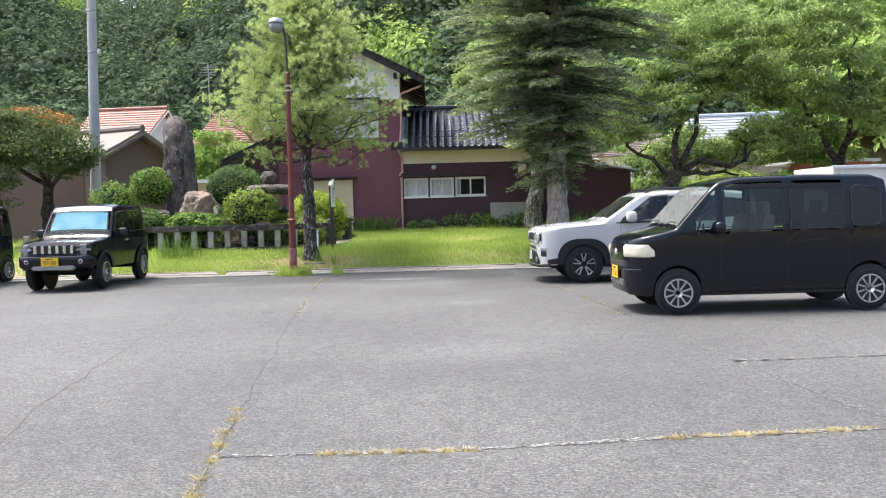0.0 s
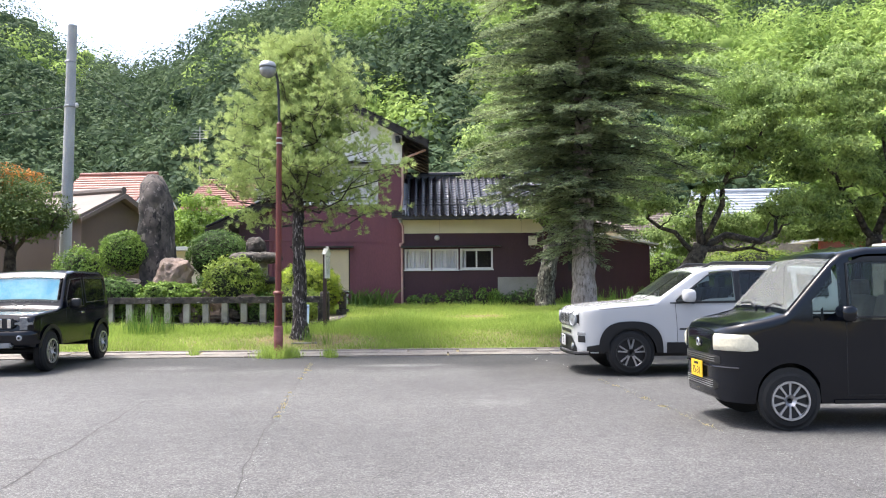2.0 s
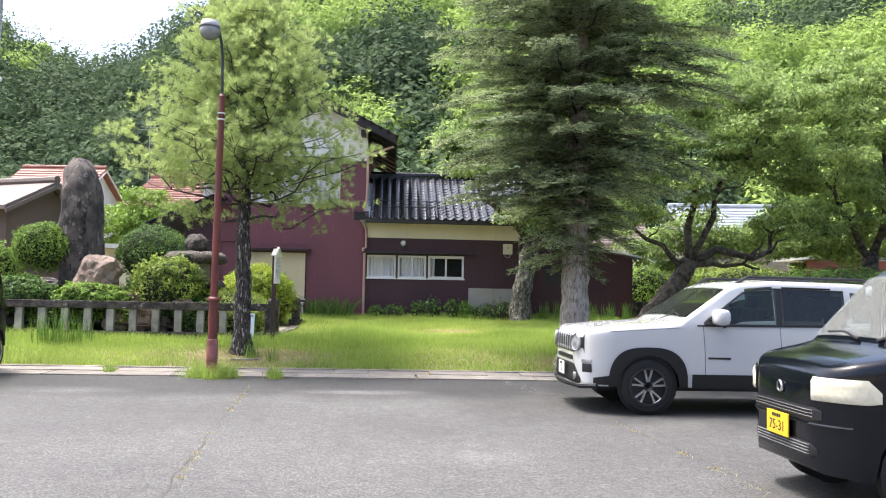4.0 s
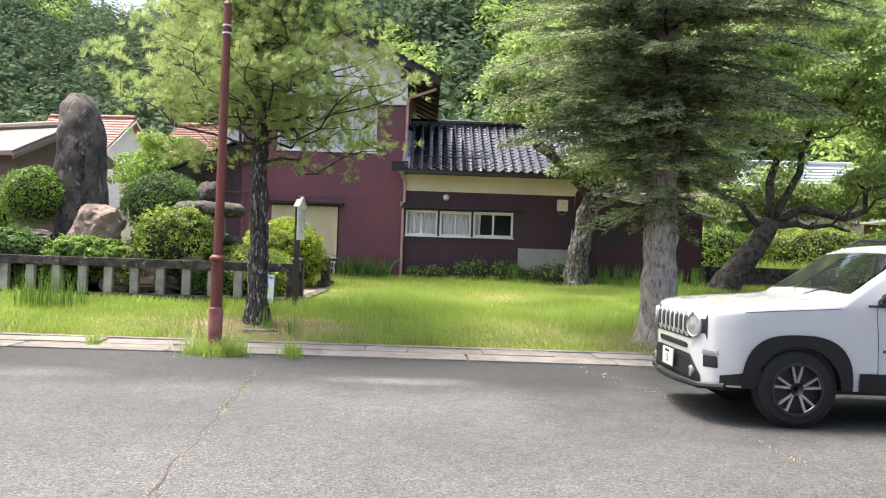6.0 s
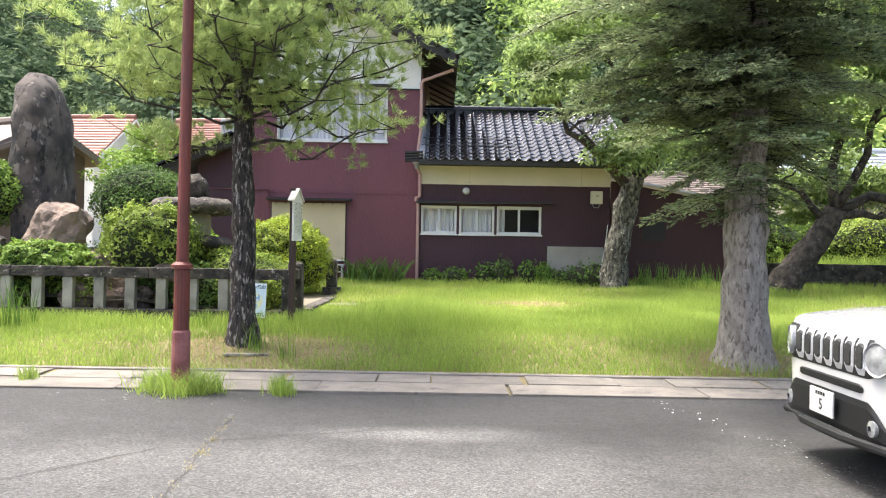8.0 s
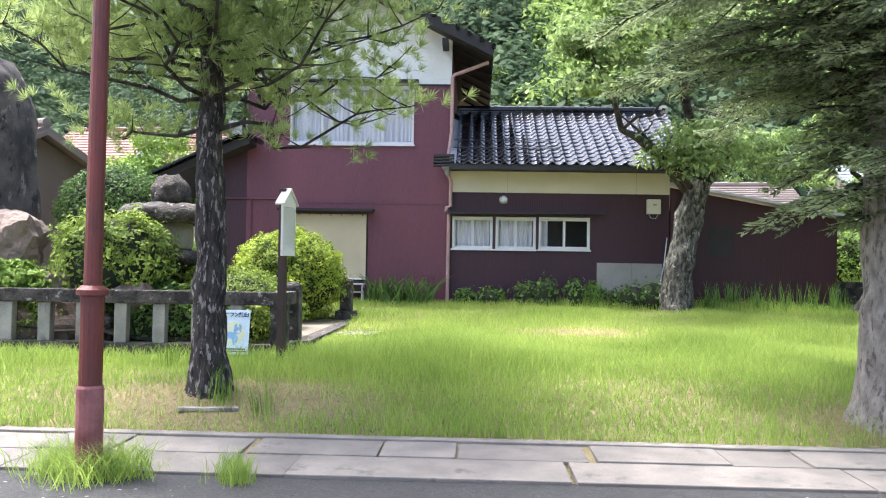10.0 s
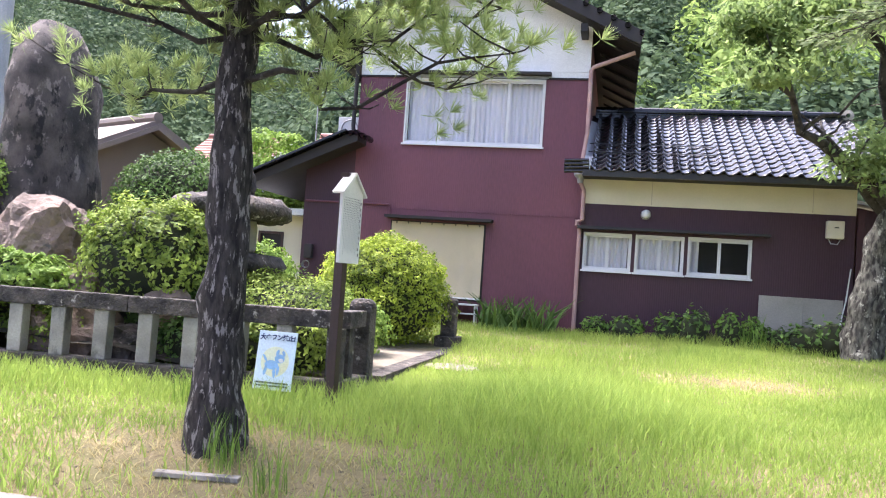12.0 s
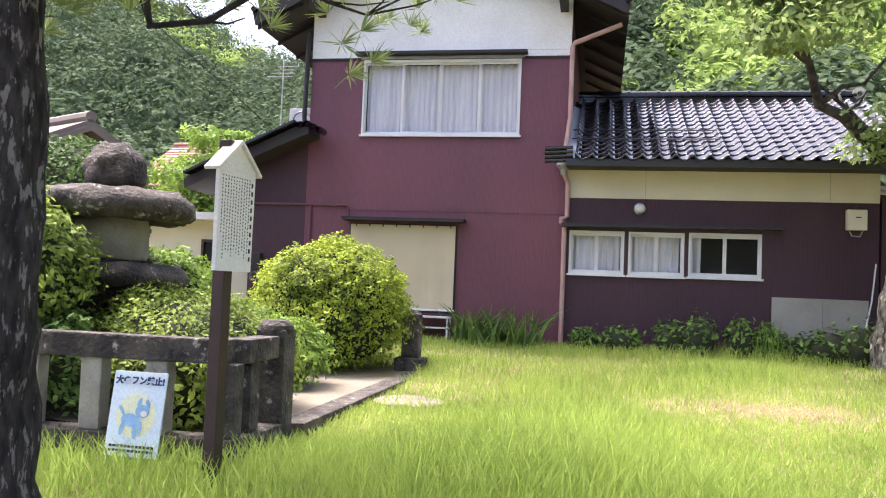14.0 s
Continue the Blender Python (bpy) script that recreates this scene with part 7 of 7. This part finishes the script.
for k, (px, sx, sz) in enumerate(((-3.75, 0.5, 0.34), (-4.55, 0.5, 0.4), (-6.2, 0.5, 0.36), (-7.6, 0.6, 0.4), (-9.3, 0.6, 0.42))):
    bush("bush", (px, 23.32, 0.72), (sx, 0.3, sz), "dark_leaf" if k % 2 else "box_leaf", "low shaded shrub close behind the balustrade", 3200, 0.034, 110 + k, 0.35, base=0.4)
bush("hedge", (13.0, 29.0, 1.3), (3.4, 0.9, 1.1), "dark_leaf", "clipped grey-green hedge beyond the cars", 16000, 0.055, 15, 0.15)
bush("hedge", (19.0, 28.0, 1.4), (3.6, 1.0, 1.2), "dark_leaf", "clipped grey-green hedge beyond the cars", 14000, 0.06, 16, 0.15)
bush("bush", (9.6, 36.5, 1.5), (1.8, 1.0, 1.2), "shrub_leaf", "leafy shrub behind the low wall", 9000, 0.06, 17, 0.3)
bush("bush", (13.2, 37.0, 1.6), (2.4, 1.2, 1.2), "box_leaf", "bright green shrub behind the low wall", 11000, 0.06, 18, 0.3)
bush("bush", (17.5, 37.5, 1.8), (2.4, 1.2, 1.5), "shrub_leaf", "leafy shrub behind the low wall", 11000, 0.06, 19, 0.3)

# ---- lamp post ----
lp = thing("lamp_post", (-3.31, 18.75, 0), "rusty red-painted steel lamp post with a curved neck and glass globe", "lamp post")
part("sleeve", lathe([(0.09, 0), (0.09, 0.62), (0.082, 0.64)], 16, "z", (-3.31, 18.75, -0.02)), "rust_pale", lp, "scuffed lower sleeve")
part("shaft", tube([(-3.31, 18.75, 0.6), (-3.31, 18.75, 1.24)], 0.077, 14), "rust_red", lp)
part("collar", lathe([(0.07, 0), (0.105, 0.01), (0.105, 0.045), (0.07, 0.075)], 16, "z", (-3.31, 18.75, 1.22)), "rust_red", lp)
part("shaft", tube([(-3.31, 18.75, 1.24), (-3.30, 18.75, 3.0), (-3.29, 18.75, 4.55)], [0.06, 0.056, 0.05], 14), "rust_red", lp)
for k in range(3):
    part("band", lathe([(0.05, 0), (0.063, 0.004), (0.063, 0.02), (0.05, 0.024)], 14, "z", (-3.29, 18.75, 4.16 + k * 0.05)), "alu" if k != 1 else "rust_red", lp)
part("tip", lathe([(0.052, 0), (0.058, 0.03), (0.03, 0.07)], 14, "z", (-3.29, 18.75, 4.52)), "rust_red", lp)
part("neck", tube([(-3.29, 18.75, 4.5), (-3.3, 18.74, 5.1), (-3.32, 18.72, 5.42), (-3.36, 18.68, 5.62), (-3.42, 18.6, 5.7), (-3.46, 18.5, 5.7)], 0.024, 10), "black_metal", lp)
hd = part("lamp_head", lathe([(0.06, 0.16), (0.13, 0.14), (0.165, 0.06), (0.165, 0.03)], 18, "z", (-3.46, 18.48, 5.56)), "grey_metal", lp, smooth=True)
part("globe", boulder((-3.46, 18.48, 5.54), (0.16, 0.16, 0.15), 1, 0.0, 3), "globe", hd, "glass globe", smooth=True)

# ---- utility pole and wires ----
up = thing("utility_pole", (-11.65, 28.5, 0.4), "tall grey concrete utility pole", "utility pole")
part("pole", tube([(-11.75, 28.5, 0.3), (-11.55, 28.5, 9.6)], [0.19, 0.14], 14), "pole_concrete", up)
for z in (7.0, 8.4):
    part("bracket", lathe([(0.165, 0), (0.175, 0.01), (0.175, 0.05), (0.165, 0.06)], 14, "z", (-11.6, 28.5, z)), "grey_metal", up)
part("insulator", boulder((-11.35, 28.4, 7.05), (0.06, 0.06, 0.08), 1, 0.0, 2), "alu", up)
for k, (b, s) in enumerate((((-45, 34, 7.4), -0.03), ((-8.0, 37.0, 4.6), 0.02))):
    wr_ = thing("overhead_wire", (-11.6, 28.5, 7.0), "thin dark overhead wire from the utility pole", "wire")
    part("wire", tube(limb_path((-11.58, 28.5, 7.05 if k == 0 else 8.4), b, s, 0.0, 12), 0.012, 5), "black_metal", wr_)
ant = thing("antenna", (-12.6, 47.0, 6.6), "thin metal television antenna on the roof ridge", "antenna")
part("mast", tube([(-12.7, 47, 6.5), (-12.7, 47, 9.9)], 0.025, 6), "grey_metal", ant)
for k in range(4):
    part("rod", tube([(-13.2 + 0.05 * k, 47 - 0.3 + 0.2 * k, 9.2 + 0.18 * k), (-12.2, 47 - 0.3 + 0.2 * k, 9.2 + 0.18 * k)], 0.015, 5), "grey_metal", ant)

# ---- signs ----
sg = thing("notice_sign", (-2.83, 22.36, 0.35), "white wooden notice board with a small roof on a dark post", "sign", turn=80)
part("post", block(-0.05, 0.03, -0.005, 0.075, -0.1, 1.95, 0.006), "post_brown", sg, local=True)
bd = part("board", prism([(-0.17, 1.2), (0.17, 1.2), (0.175, 1.78), (0.0, 1.93), (-0.175, 1.78)], -0.032, -0.006), "board_white", sg, "white board with columns of small writing", local=True)
rng = np.random.default_rng(3)
for c in range(12):
    x = 0.145 - c * 0.026
    z = 1.74 - (0.0 if c else 0.02)
    end = 1.27 + rng.uniform(0, 0.06) + (0.1 if c == 11 else 0)
    while z > end:
        h = rng.uniform(0.006, 0.011) if c else 0.026
        x = 0.145 - c * 0.026 + rng.uniform(-0.002, 0.002)
        part("character", block(x - (0.003 if c else 0.007), x + (0.003 if c else 0.007), -0.0345, -0.032, z - h, z), "ink", bd, local=True)
        z -= h + (rng.uniform(0.008, 0.014) if c else 0.022)
part("roof", prism([(-0.2, 1.76), (0.0, 1.93), (0.0, 1.955), (-0.21, 1.775)], -0.055, 0.05), "board_white", sg, local=True)
part("roof", prism([(0.0, 1.93), (0.2, 1.76), (0.21, 1.775), (0.0, 1.955)], -0.055, 0.05), "board_white", sg, local=True)

dg = thing("warning_sign", (-3.22, 22.22, 0.4), "pale blue printed plastic sign about dog fouling leaning on the balustrade", "sign", turn=-4)
dg.matrix_basis = pose(-3.445, 22.47, 0.41, 0, 0, -2) @ Matrix.Scale(0.93, 4)
tilt = Matrix.Rotation(radians(-9), 4, "X")
bb = block(-0.19, 0.19, -0.006, 0.006, 0.02, 0.56, 0.002, m=tilt)
board = part("board", bb, "board_blue", dg, local=True)
face = tilt @ Matrix.Translation((0, -0.008, 0.5)) @ Matrix.Rotation(radians(90), 4, "X")
letters("犬のフン禁止!", 0.056, "ink_navy", board, face, bold=0.0026)
part("border", block(-0.186, 0.186, -0.0075, -0.006, 0.025, 0.03, m=tilt), "board_white", board, local=True)
halo = bmesh.new()
bmesh.ops.create_circle(halo, cap_ends=True, radius=0.14, segments=28, matrix=tilt @ Matrix.Translation((0, -0.0072, 0.28)) @ Matrix.Rotation(radians(90), 4, "X"))
part("halo", halo, "ink_yellow", board, local=True)


def flat_blob(cx, cz, rx, rz, y, turn=0.0):
    bm = bmesh.new()
    bmesh.ops.create_circle(bm, cap_ends=True, radius=1, segments=18, matrix=tilt @ Matrix.Translation((cx, y, cz)) @ Matrix.Rotation(turn, 4, "Y") @ Matrix.Diagonal((rx, 1, rz, 1)) @ Matrix.Rotation(radians(90), 4, "X"))
    return bm


for k, (cx, cz, rx, rz, tn) in enumerate(((-0.03, 0.25, 0.07, 0.042, 0.1), (0.045, 0.31, 0.05, 0.042, 0.0), (0.02, 0.365, 0.015, 0.03, 0.3), (0.08, 0.36, 0.014, 0.03, -0.4), (-0.085, 0.2, 0.016, 0.05, 0.2), (0.005, 0.185, 0.015, 0.055, -0.1), (0.04, 0.2, 0.014, 0.045, 0.1), (-0.1, 0.31, 0.012, 0.04, -0.6))):
    part("drawing", flat_blob(cx, cz, rx, rz, -0.0085 - 0.0003 * k, tn), "ink_blue", board, local=True)
part("drawing", flat_blob(0.06, 0.295, 0.024, 0.018, -0.0125), "board_white", board, local=True)
for r in range(2):
    for k in range(12):
        part("character", block(-0.16 + k * 0.027, -0.14 + k * 0.027, -0.0085, -0.006, 0.05 + r * 0.028, 0.066 + r * 0.028, m=tilt), "ink", board, local=True)

# ---- grass, weeds, small ground things ----
def scatter(n, x0, x1, y0, y1, seed, keep):
    rng = np.random.default_rng(seed)
    x, y = rng.uniform(x0, x1, n), rng.uniform(y0, y1, n)
    k = rng.uniform(0, 1, n) < np.array([keep(a, b) for a, b in zip(x, y)])
    return x[k], y[k], rng


def bare(x, y):
    """Dry or bare patches of the lawn, 0 to 1."""
    d = max(math.exp(-((x + 3.1) / 1.25) ** 2 - ((y - 20.85) / 0.7) ** 2) * 1.5, math.exp(-((x - 1.0) / 1.0) ** 2 - ((y - 26.6) / 0.5) ** 2), 0.6 * math.exp(-((x + 1.5) / 1.2) ** 2 - ((y - 28.6) / 0.7) ** 2), 1.0 * math.exp(-((x - 2.9) / 1.1) ** 2 - ((y - 20.7) / 0.7) ** 2), 0.45 * math.exp(-((x - 1.6) / 1.4) ** 2 - ((y - 21.3) / 0.5) ** 2))
    return min(1.0, d + 0.2 * max(0.0, noise.noise(Vector((x * 0.8, y * 0.9, 2)))))


def in_bed(x, y):
    return (x < -2.9 and 22.75 < y < 28.4)


def lawn_keep(x, y):
    if in_bed(x, y) or y > 32.4:
        return 0
    near = 1.0 if y < 25.5 else 0.6
    return near * max(0.06, 1 - 1.1 * bare(x, y))


x, y, rng = scatter(240000, -9.5, 7.5, 20.1, 32.4, 1, lawn_keep)
tall = np.array([0.075 + 0.16 * max(0, noise.noise(Vector((a * 0.55, b * 0.55, 5))) + 0.25) + 0.16 * math.exp(-((a + 1.4) / 1.3) ** 2 - ((b - 22.6) / 1.0) ** 2) + (0.05 if b > 31.2 else 0) + (0.04 if b > 22.0 and a < -3.3 and b < 22.8 else 0) for a, b in zip(x, y)])
tagged(blades("lawn_grass", x, y, tall * rng.uniform(0.5, 1.25, len(x)), np.full(len(x), 0.005), "grass", lean=0.7, seed=2), "uncut bright green lawn grass", "grass", kind="stuff")
x, y, rng = scatter(200000, -8.5, 6.5, 20.12, 30, 3, lambda a, b: (1.0 if b < 26 else 0.5) * lawn_keep(a, b))
tagged(blades("ground_cover", x, y, 0.05 * rng.uniform(0.4, 1.5, len(x)), np.full(len(x), 0.0042), "grass", lean=1.5, seed=3), "short matted grass under the taller blades", "grass", kind="stuff")
x, y, rng = scatter(26000, 7.5, 16, 20.1, 33.4, 4, lambda a, b: 0.9)
tagged(blades("lawn_grass", x, y, 0.16 * rng.uniform(0.5, 1.3, len(x)), np.full(len(x), 0.008), "grass", lean=0.6, seed=4), "uncut bright green lawn grass", "grass", kind="stuff")
x, y, rng = scatter(20000, -24, -9.5, 20.1, 31, 5, lambda a, b: 0.9)
tagged(blades("lawn_grass", x, y, 0.18 * rng.uniform(0.5, 1.3, len(x)), np.full(len(x), 0.008), "grass", lean=0.6, seed=5), "uncut bright green lawn grass", "grass", kind="stuff")
x, y, rng = scatter(150000, -8.5, 6.5, 20.1, 32, 6, lambda a, b: 0 if in_bed(a, b) else 0.04 + 0.96 * bare(a, b) ** 1.3)
tagged(blades("dry_grass", x, y, 0.05 * rng.uniform(0.4, 1.5, len(x)), np.full(len(x), 0.004), "straw", lean=2.2, seed=6), "short dry straw-coloured grass", "grass", kind="stuff")
x, y, rng = scatter(9000, 9, 16, 33.9, 36.4, 8, lambda a, b: 0.9)
tagged(blades("tall_grass", x, y, 0.75 * rng.uniform(0.5, 1.2, len(x)), np.full(len(x), 0.012), "grass", lean=0.5, seed=8), "tall bright grass behind the low wall", "grass", kind="stuff")
tufts("weed_tuft", [(-3.3, 18.72), (-3.12, 18.78), (-3.5, 18.85)], "grass", 380, 0.25, 0.13, 0.0036, "bright green weeds growing round the lamp post's foot", lean=1.2, seed=20)
tufts("weed_tuft", [(-2.35, 18.85), (-2.28, 18.7), (-5.1, 19.3)], "grass", 160, 0.18, 0.06, 0.0032, "bright green weeds in the kerb joint", seed=30)
tufts("weed_tuft", [(-6.9, 21.8), (-6.55, 21.9), (-7.2, 21.9)], "weed", 60, 0.62, 0.14, 0.007, "tall light green weeds before the balustrade", lean=0.25, seed=40)
tufts("weed_tuft", [(-3.0, 20.75), (-3.1, 20.9), (-2.6, 20.5), (-4.0, 22.1)], "shrub_leaf", 30, 0.32, 0.07, 0.0045, "upright green weeds by the pine", lean=0.35, seed=50)
tufts("iris_plant", [(-2.75, 31.7), (-2.5, 31.9), (-2.2, 31.75), (-1.95, 31.85), (-2.95, 31.9)], "dark_leaf", 40, 0.6, 0.16, 0.03, "dark sword-leaved plants along the house wall", "plant", lean=1.1, seed=60)
for k, (px, py, sx, sz, mt_) in enumerate(((0.45, 31.95, 0.34, 0.3, "weed"), (0.85, 31.8, 0.3, 0.36, "dark_leaf"), (-0.35, 32.0, 0.3, 0.24, "weed"), (2.35, 31.85, 0.34, 0.24, "dark_leaf"), (2.8, 31.7, 0.4, 0.3, "dark_leaf"), (3.2, 31.6, 0.34, 0.36, "dark_leaf"), (1.5, 31.85, 0.26, 0.34, "weed"), (-0.95, 32.05, 0.24, 0.2, "weed"), (1.9, 31.9, 0.2, 0.3, "weed"))):
    bush("wall_plant", (px, py, gz(px, py) + sz * 0.8), (sx, 0.24, sz), mt_, "leafy green plant along the house wall", 250, 0.06, 80 + k, 0.6)
tufts("weed_tuft", [(4.4, 31.4), (4.9, 31.6), (5.4, 31.5), (6.0, 31.6), (6.6, 31.6), (7.1, 31.5), (1.9, 31.6)], "weed", 50, 0.6, 0.12, 0.01, "tall weeds before the red shed", lean=0.3, seed=90)
mh = thing("manhole_cover", (-2.5, 25.7, 0.4), "round concrete manhole cover in the grass", "manhole cover")
part("lid", lathe([(0.0, 0.05), (0.3, 0.05), (0.34, 0.03), (0.34, -0.05)], 24, "z", (-2.5, 25.7, gz(-2.5, 25.7) - 0.015)), "path_sand", mh)
pk = thing("plank", (-3.15, 20.62, gz(-3.15, 20.62)), "weathered pale wooden plank lying in dry grass", "plank")
part("board", block(-0.27, 0.27, -0.04, 0.04, 0.0, 0.032, 0.006), "stone_pale", pk, local=True)
pk.matrix_basis = pose(-3.1, 20.6, gz(-3.1, 20.6), 0, 0, 8)

# ---- marks on the asphalt ----
def strip_line(pts, w, seed, z):
    """A thin wandering strip on the ground."""
    bm = bmesh.new()
    prev = None
    for k, (a, b) in enumerate(zip(pts, pts[1:])):
        n = max(2, int((Vector(b) - Vector(a)).length / 0.12))
        for i in range(n + (k == len(pts) - 2)):
            u = i / n
            p = Vector(a).lerp(Vector(b), u)
            o = 0.05 * noise.noise(Vector((p.x * 2.1, p.y * 2.1, seed)))
            q = w * (0.5 + abs(noise.noise(Vector((p.x * 6, p.y * 6, seed + 3)))) * 1.6)
            d = (Vector(b) - Vector(a)).normalized()
            s = Vector((-d.y, d.x))
            c = p + s * o
            row = [bm.verts.new((c.x + s.x * q, c.y + s.y * q, z)), bm.verts.new((c.x - s.x * q, c.y - s.y * q, z))]
            if prev:
                bm.faces.new((prev[0], prev[1], row[1], row[0]))
            prev = row
    bmesh.ops.recalc_face_normals(bm, faces=bm.faces)
    return bm


CR = [[(-1.25, 3.4), (-1.33, 4.4), (-1.47, 5.9), (-2.0, 11.0), (-2.6, 18.7)], [(-1.4, 4.86), (0.2, 4.87), (1.3, 5.0), (2.7, 5.08), (5, 5.2)], [(2.9, 4.9), (2.64, 7.4), (2.5, 9.8), (1.98, 16.8)],
      [(-2.7, 4.6), (-3.1, 6.2), (-3.53, 9.7), (-3.9, 13.0)], [(-9, 8.6), (-6, 8.9), (-3.5, 9.6)], [(-3.6, 15.4), (-2.7, 16.6), (-1.9, 17.0), (0.5, 17.6)]]
for k, c in enumerate(CR):
    tagged(part("asphalt_crack", strip_line(c, 0.008, k, 0.003), "crack"), "dark crack running through the asphalt", "crack", kind="structure")


def flecks(pts, n, w, size, seed, material, name, label):
    """Worn scraps of line paint."""
    rng = np.random.default_rng(seed)
    bm = bmesh.new()
    seg = [(Vector(a), Vector(b)) for a, b in zip(pts, pts[1:])]
    for _ in range(n):
        a, b = seg[rng.integers(len(seg))]
        p = a.lerp(b, rng.uniform())
        d = (b - a).normalized()
        s = Vector((-d.y, d.x))
        c = p + s * rng.normal(0, w)
        r = size * rng.uniform(0.3, 1.2)
        t0 = rng.uniform(0, 6.28)
        m = 7
        vs = [bm.verts.new((c.x + d.x * r * 1.6 * math.cos(t0 + q * 6.283 / m) * rng.uniform(0.6, 1.2), c.y + r * math.sin(t0 + q * 6.283 / m) * rng.uniform(0.6, 1.2), 0.005)) for q in range(m)]
        bm.faces.new(vs)
    bmesh.ops.recalc_face_normals(bm, faces=bm.faces)
    tagged(part(name, bm, material), label, "line marking", kind="stuff")


flecks([(2.9, 4.9), (2.64, 7.4), (2.5, 9.8), (1.98, 16.8)], 420, 0.045, 0.022, 1, "paint_worn", "line_paint", "worn scraps of white parking line")
flecks([(2.64, 7.36), (4.6, 7.5)], 420, 0.022, 0.016, 2, "paint_worn", "line_paint", "worn scraps of white parking line")
flecks([(2.0, 15.5), (1.9, 17.2)], 60, 0.08, 0.03, 3, "paint_worn", "line_paint", "worn scraps of white parking line")
flecks([(1.35, 18.7), (1.75, 17.6), (2.1, 16.0), (2.2, 14.6)], 70, 0.09, 0.014, 7, "board_white", "line_paint", "scraps of white line paint on dark asphalt")
flecks([(-4.6, 18.5), (-2.6, 18.4)], 22, 0.16, 0.01, 8, "paint_worn", "line_paint", "scraps of white line paint on dark asphalt")
flecks([(-1.4, 4.86), (0.2, 4.87), (1.3, 5.0), (2.7, 5.08)], 520, 0.014, 0.011, 4, "paint_worn", "line_paint", "worn scraps of white parking line")
flecks([(-1.33, 4.4), (-2.6, 18.6)], 380, 0.025, 0.016, 5, "paint_worn", "line_paint", "worn scraps of white parking line")
for k, (pts, n) in enumerate((([(-0.76, 4.86), (0.15, 4.86)], 1100), ([(1.33, 5.0), (2.62, 5.08)], 1500), ([(-1.28, 4.0), (-1.5, 6.0)], 1300), ([(-2.0, 11.5), (-2.2, 13.5)], 200), ([(-2.3, 15.0), (-2.5, 17.5)], 260), ([(2.4, 10.5), (2.1, 14.5)], 240))):
    rng = np.random.default_rng(60 + k)
    a, b = np.array(pts[0]), np.array(pts[1])
    u = rng.uniform(0, 1, (n, 1))
    u = u + 0.05 * np.sin(u * 40)
    p = a + (b - a) * u + rng.normal(0, 0.022, (n, 2))
    tagged(blades("crack_weed", p[:, 0], p[:, 1], 0.022 * rng.uniform(0.3, 1.4, n), np.full(n, 0.004), "straw", lean=1.8, seed=60 + k, base=np.zeros(n)), "dry yellow weeds growing along a crack", "weed", kind="stuff")
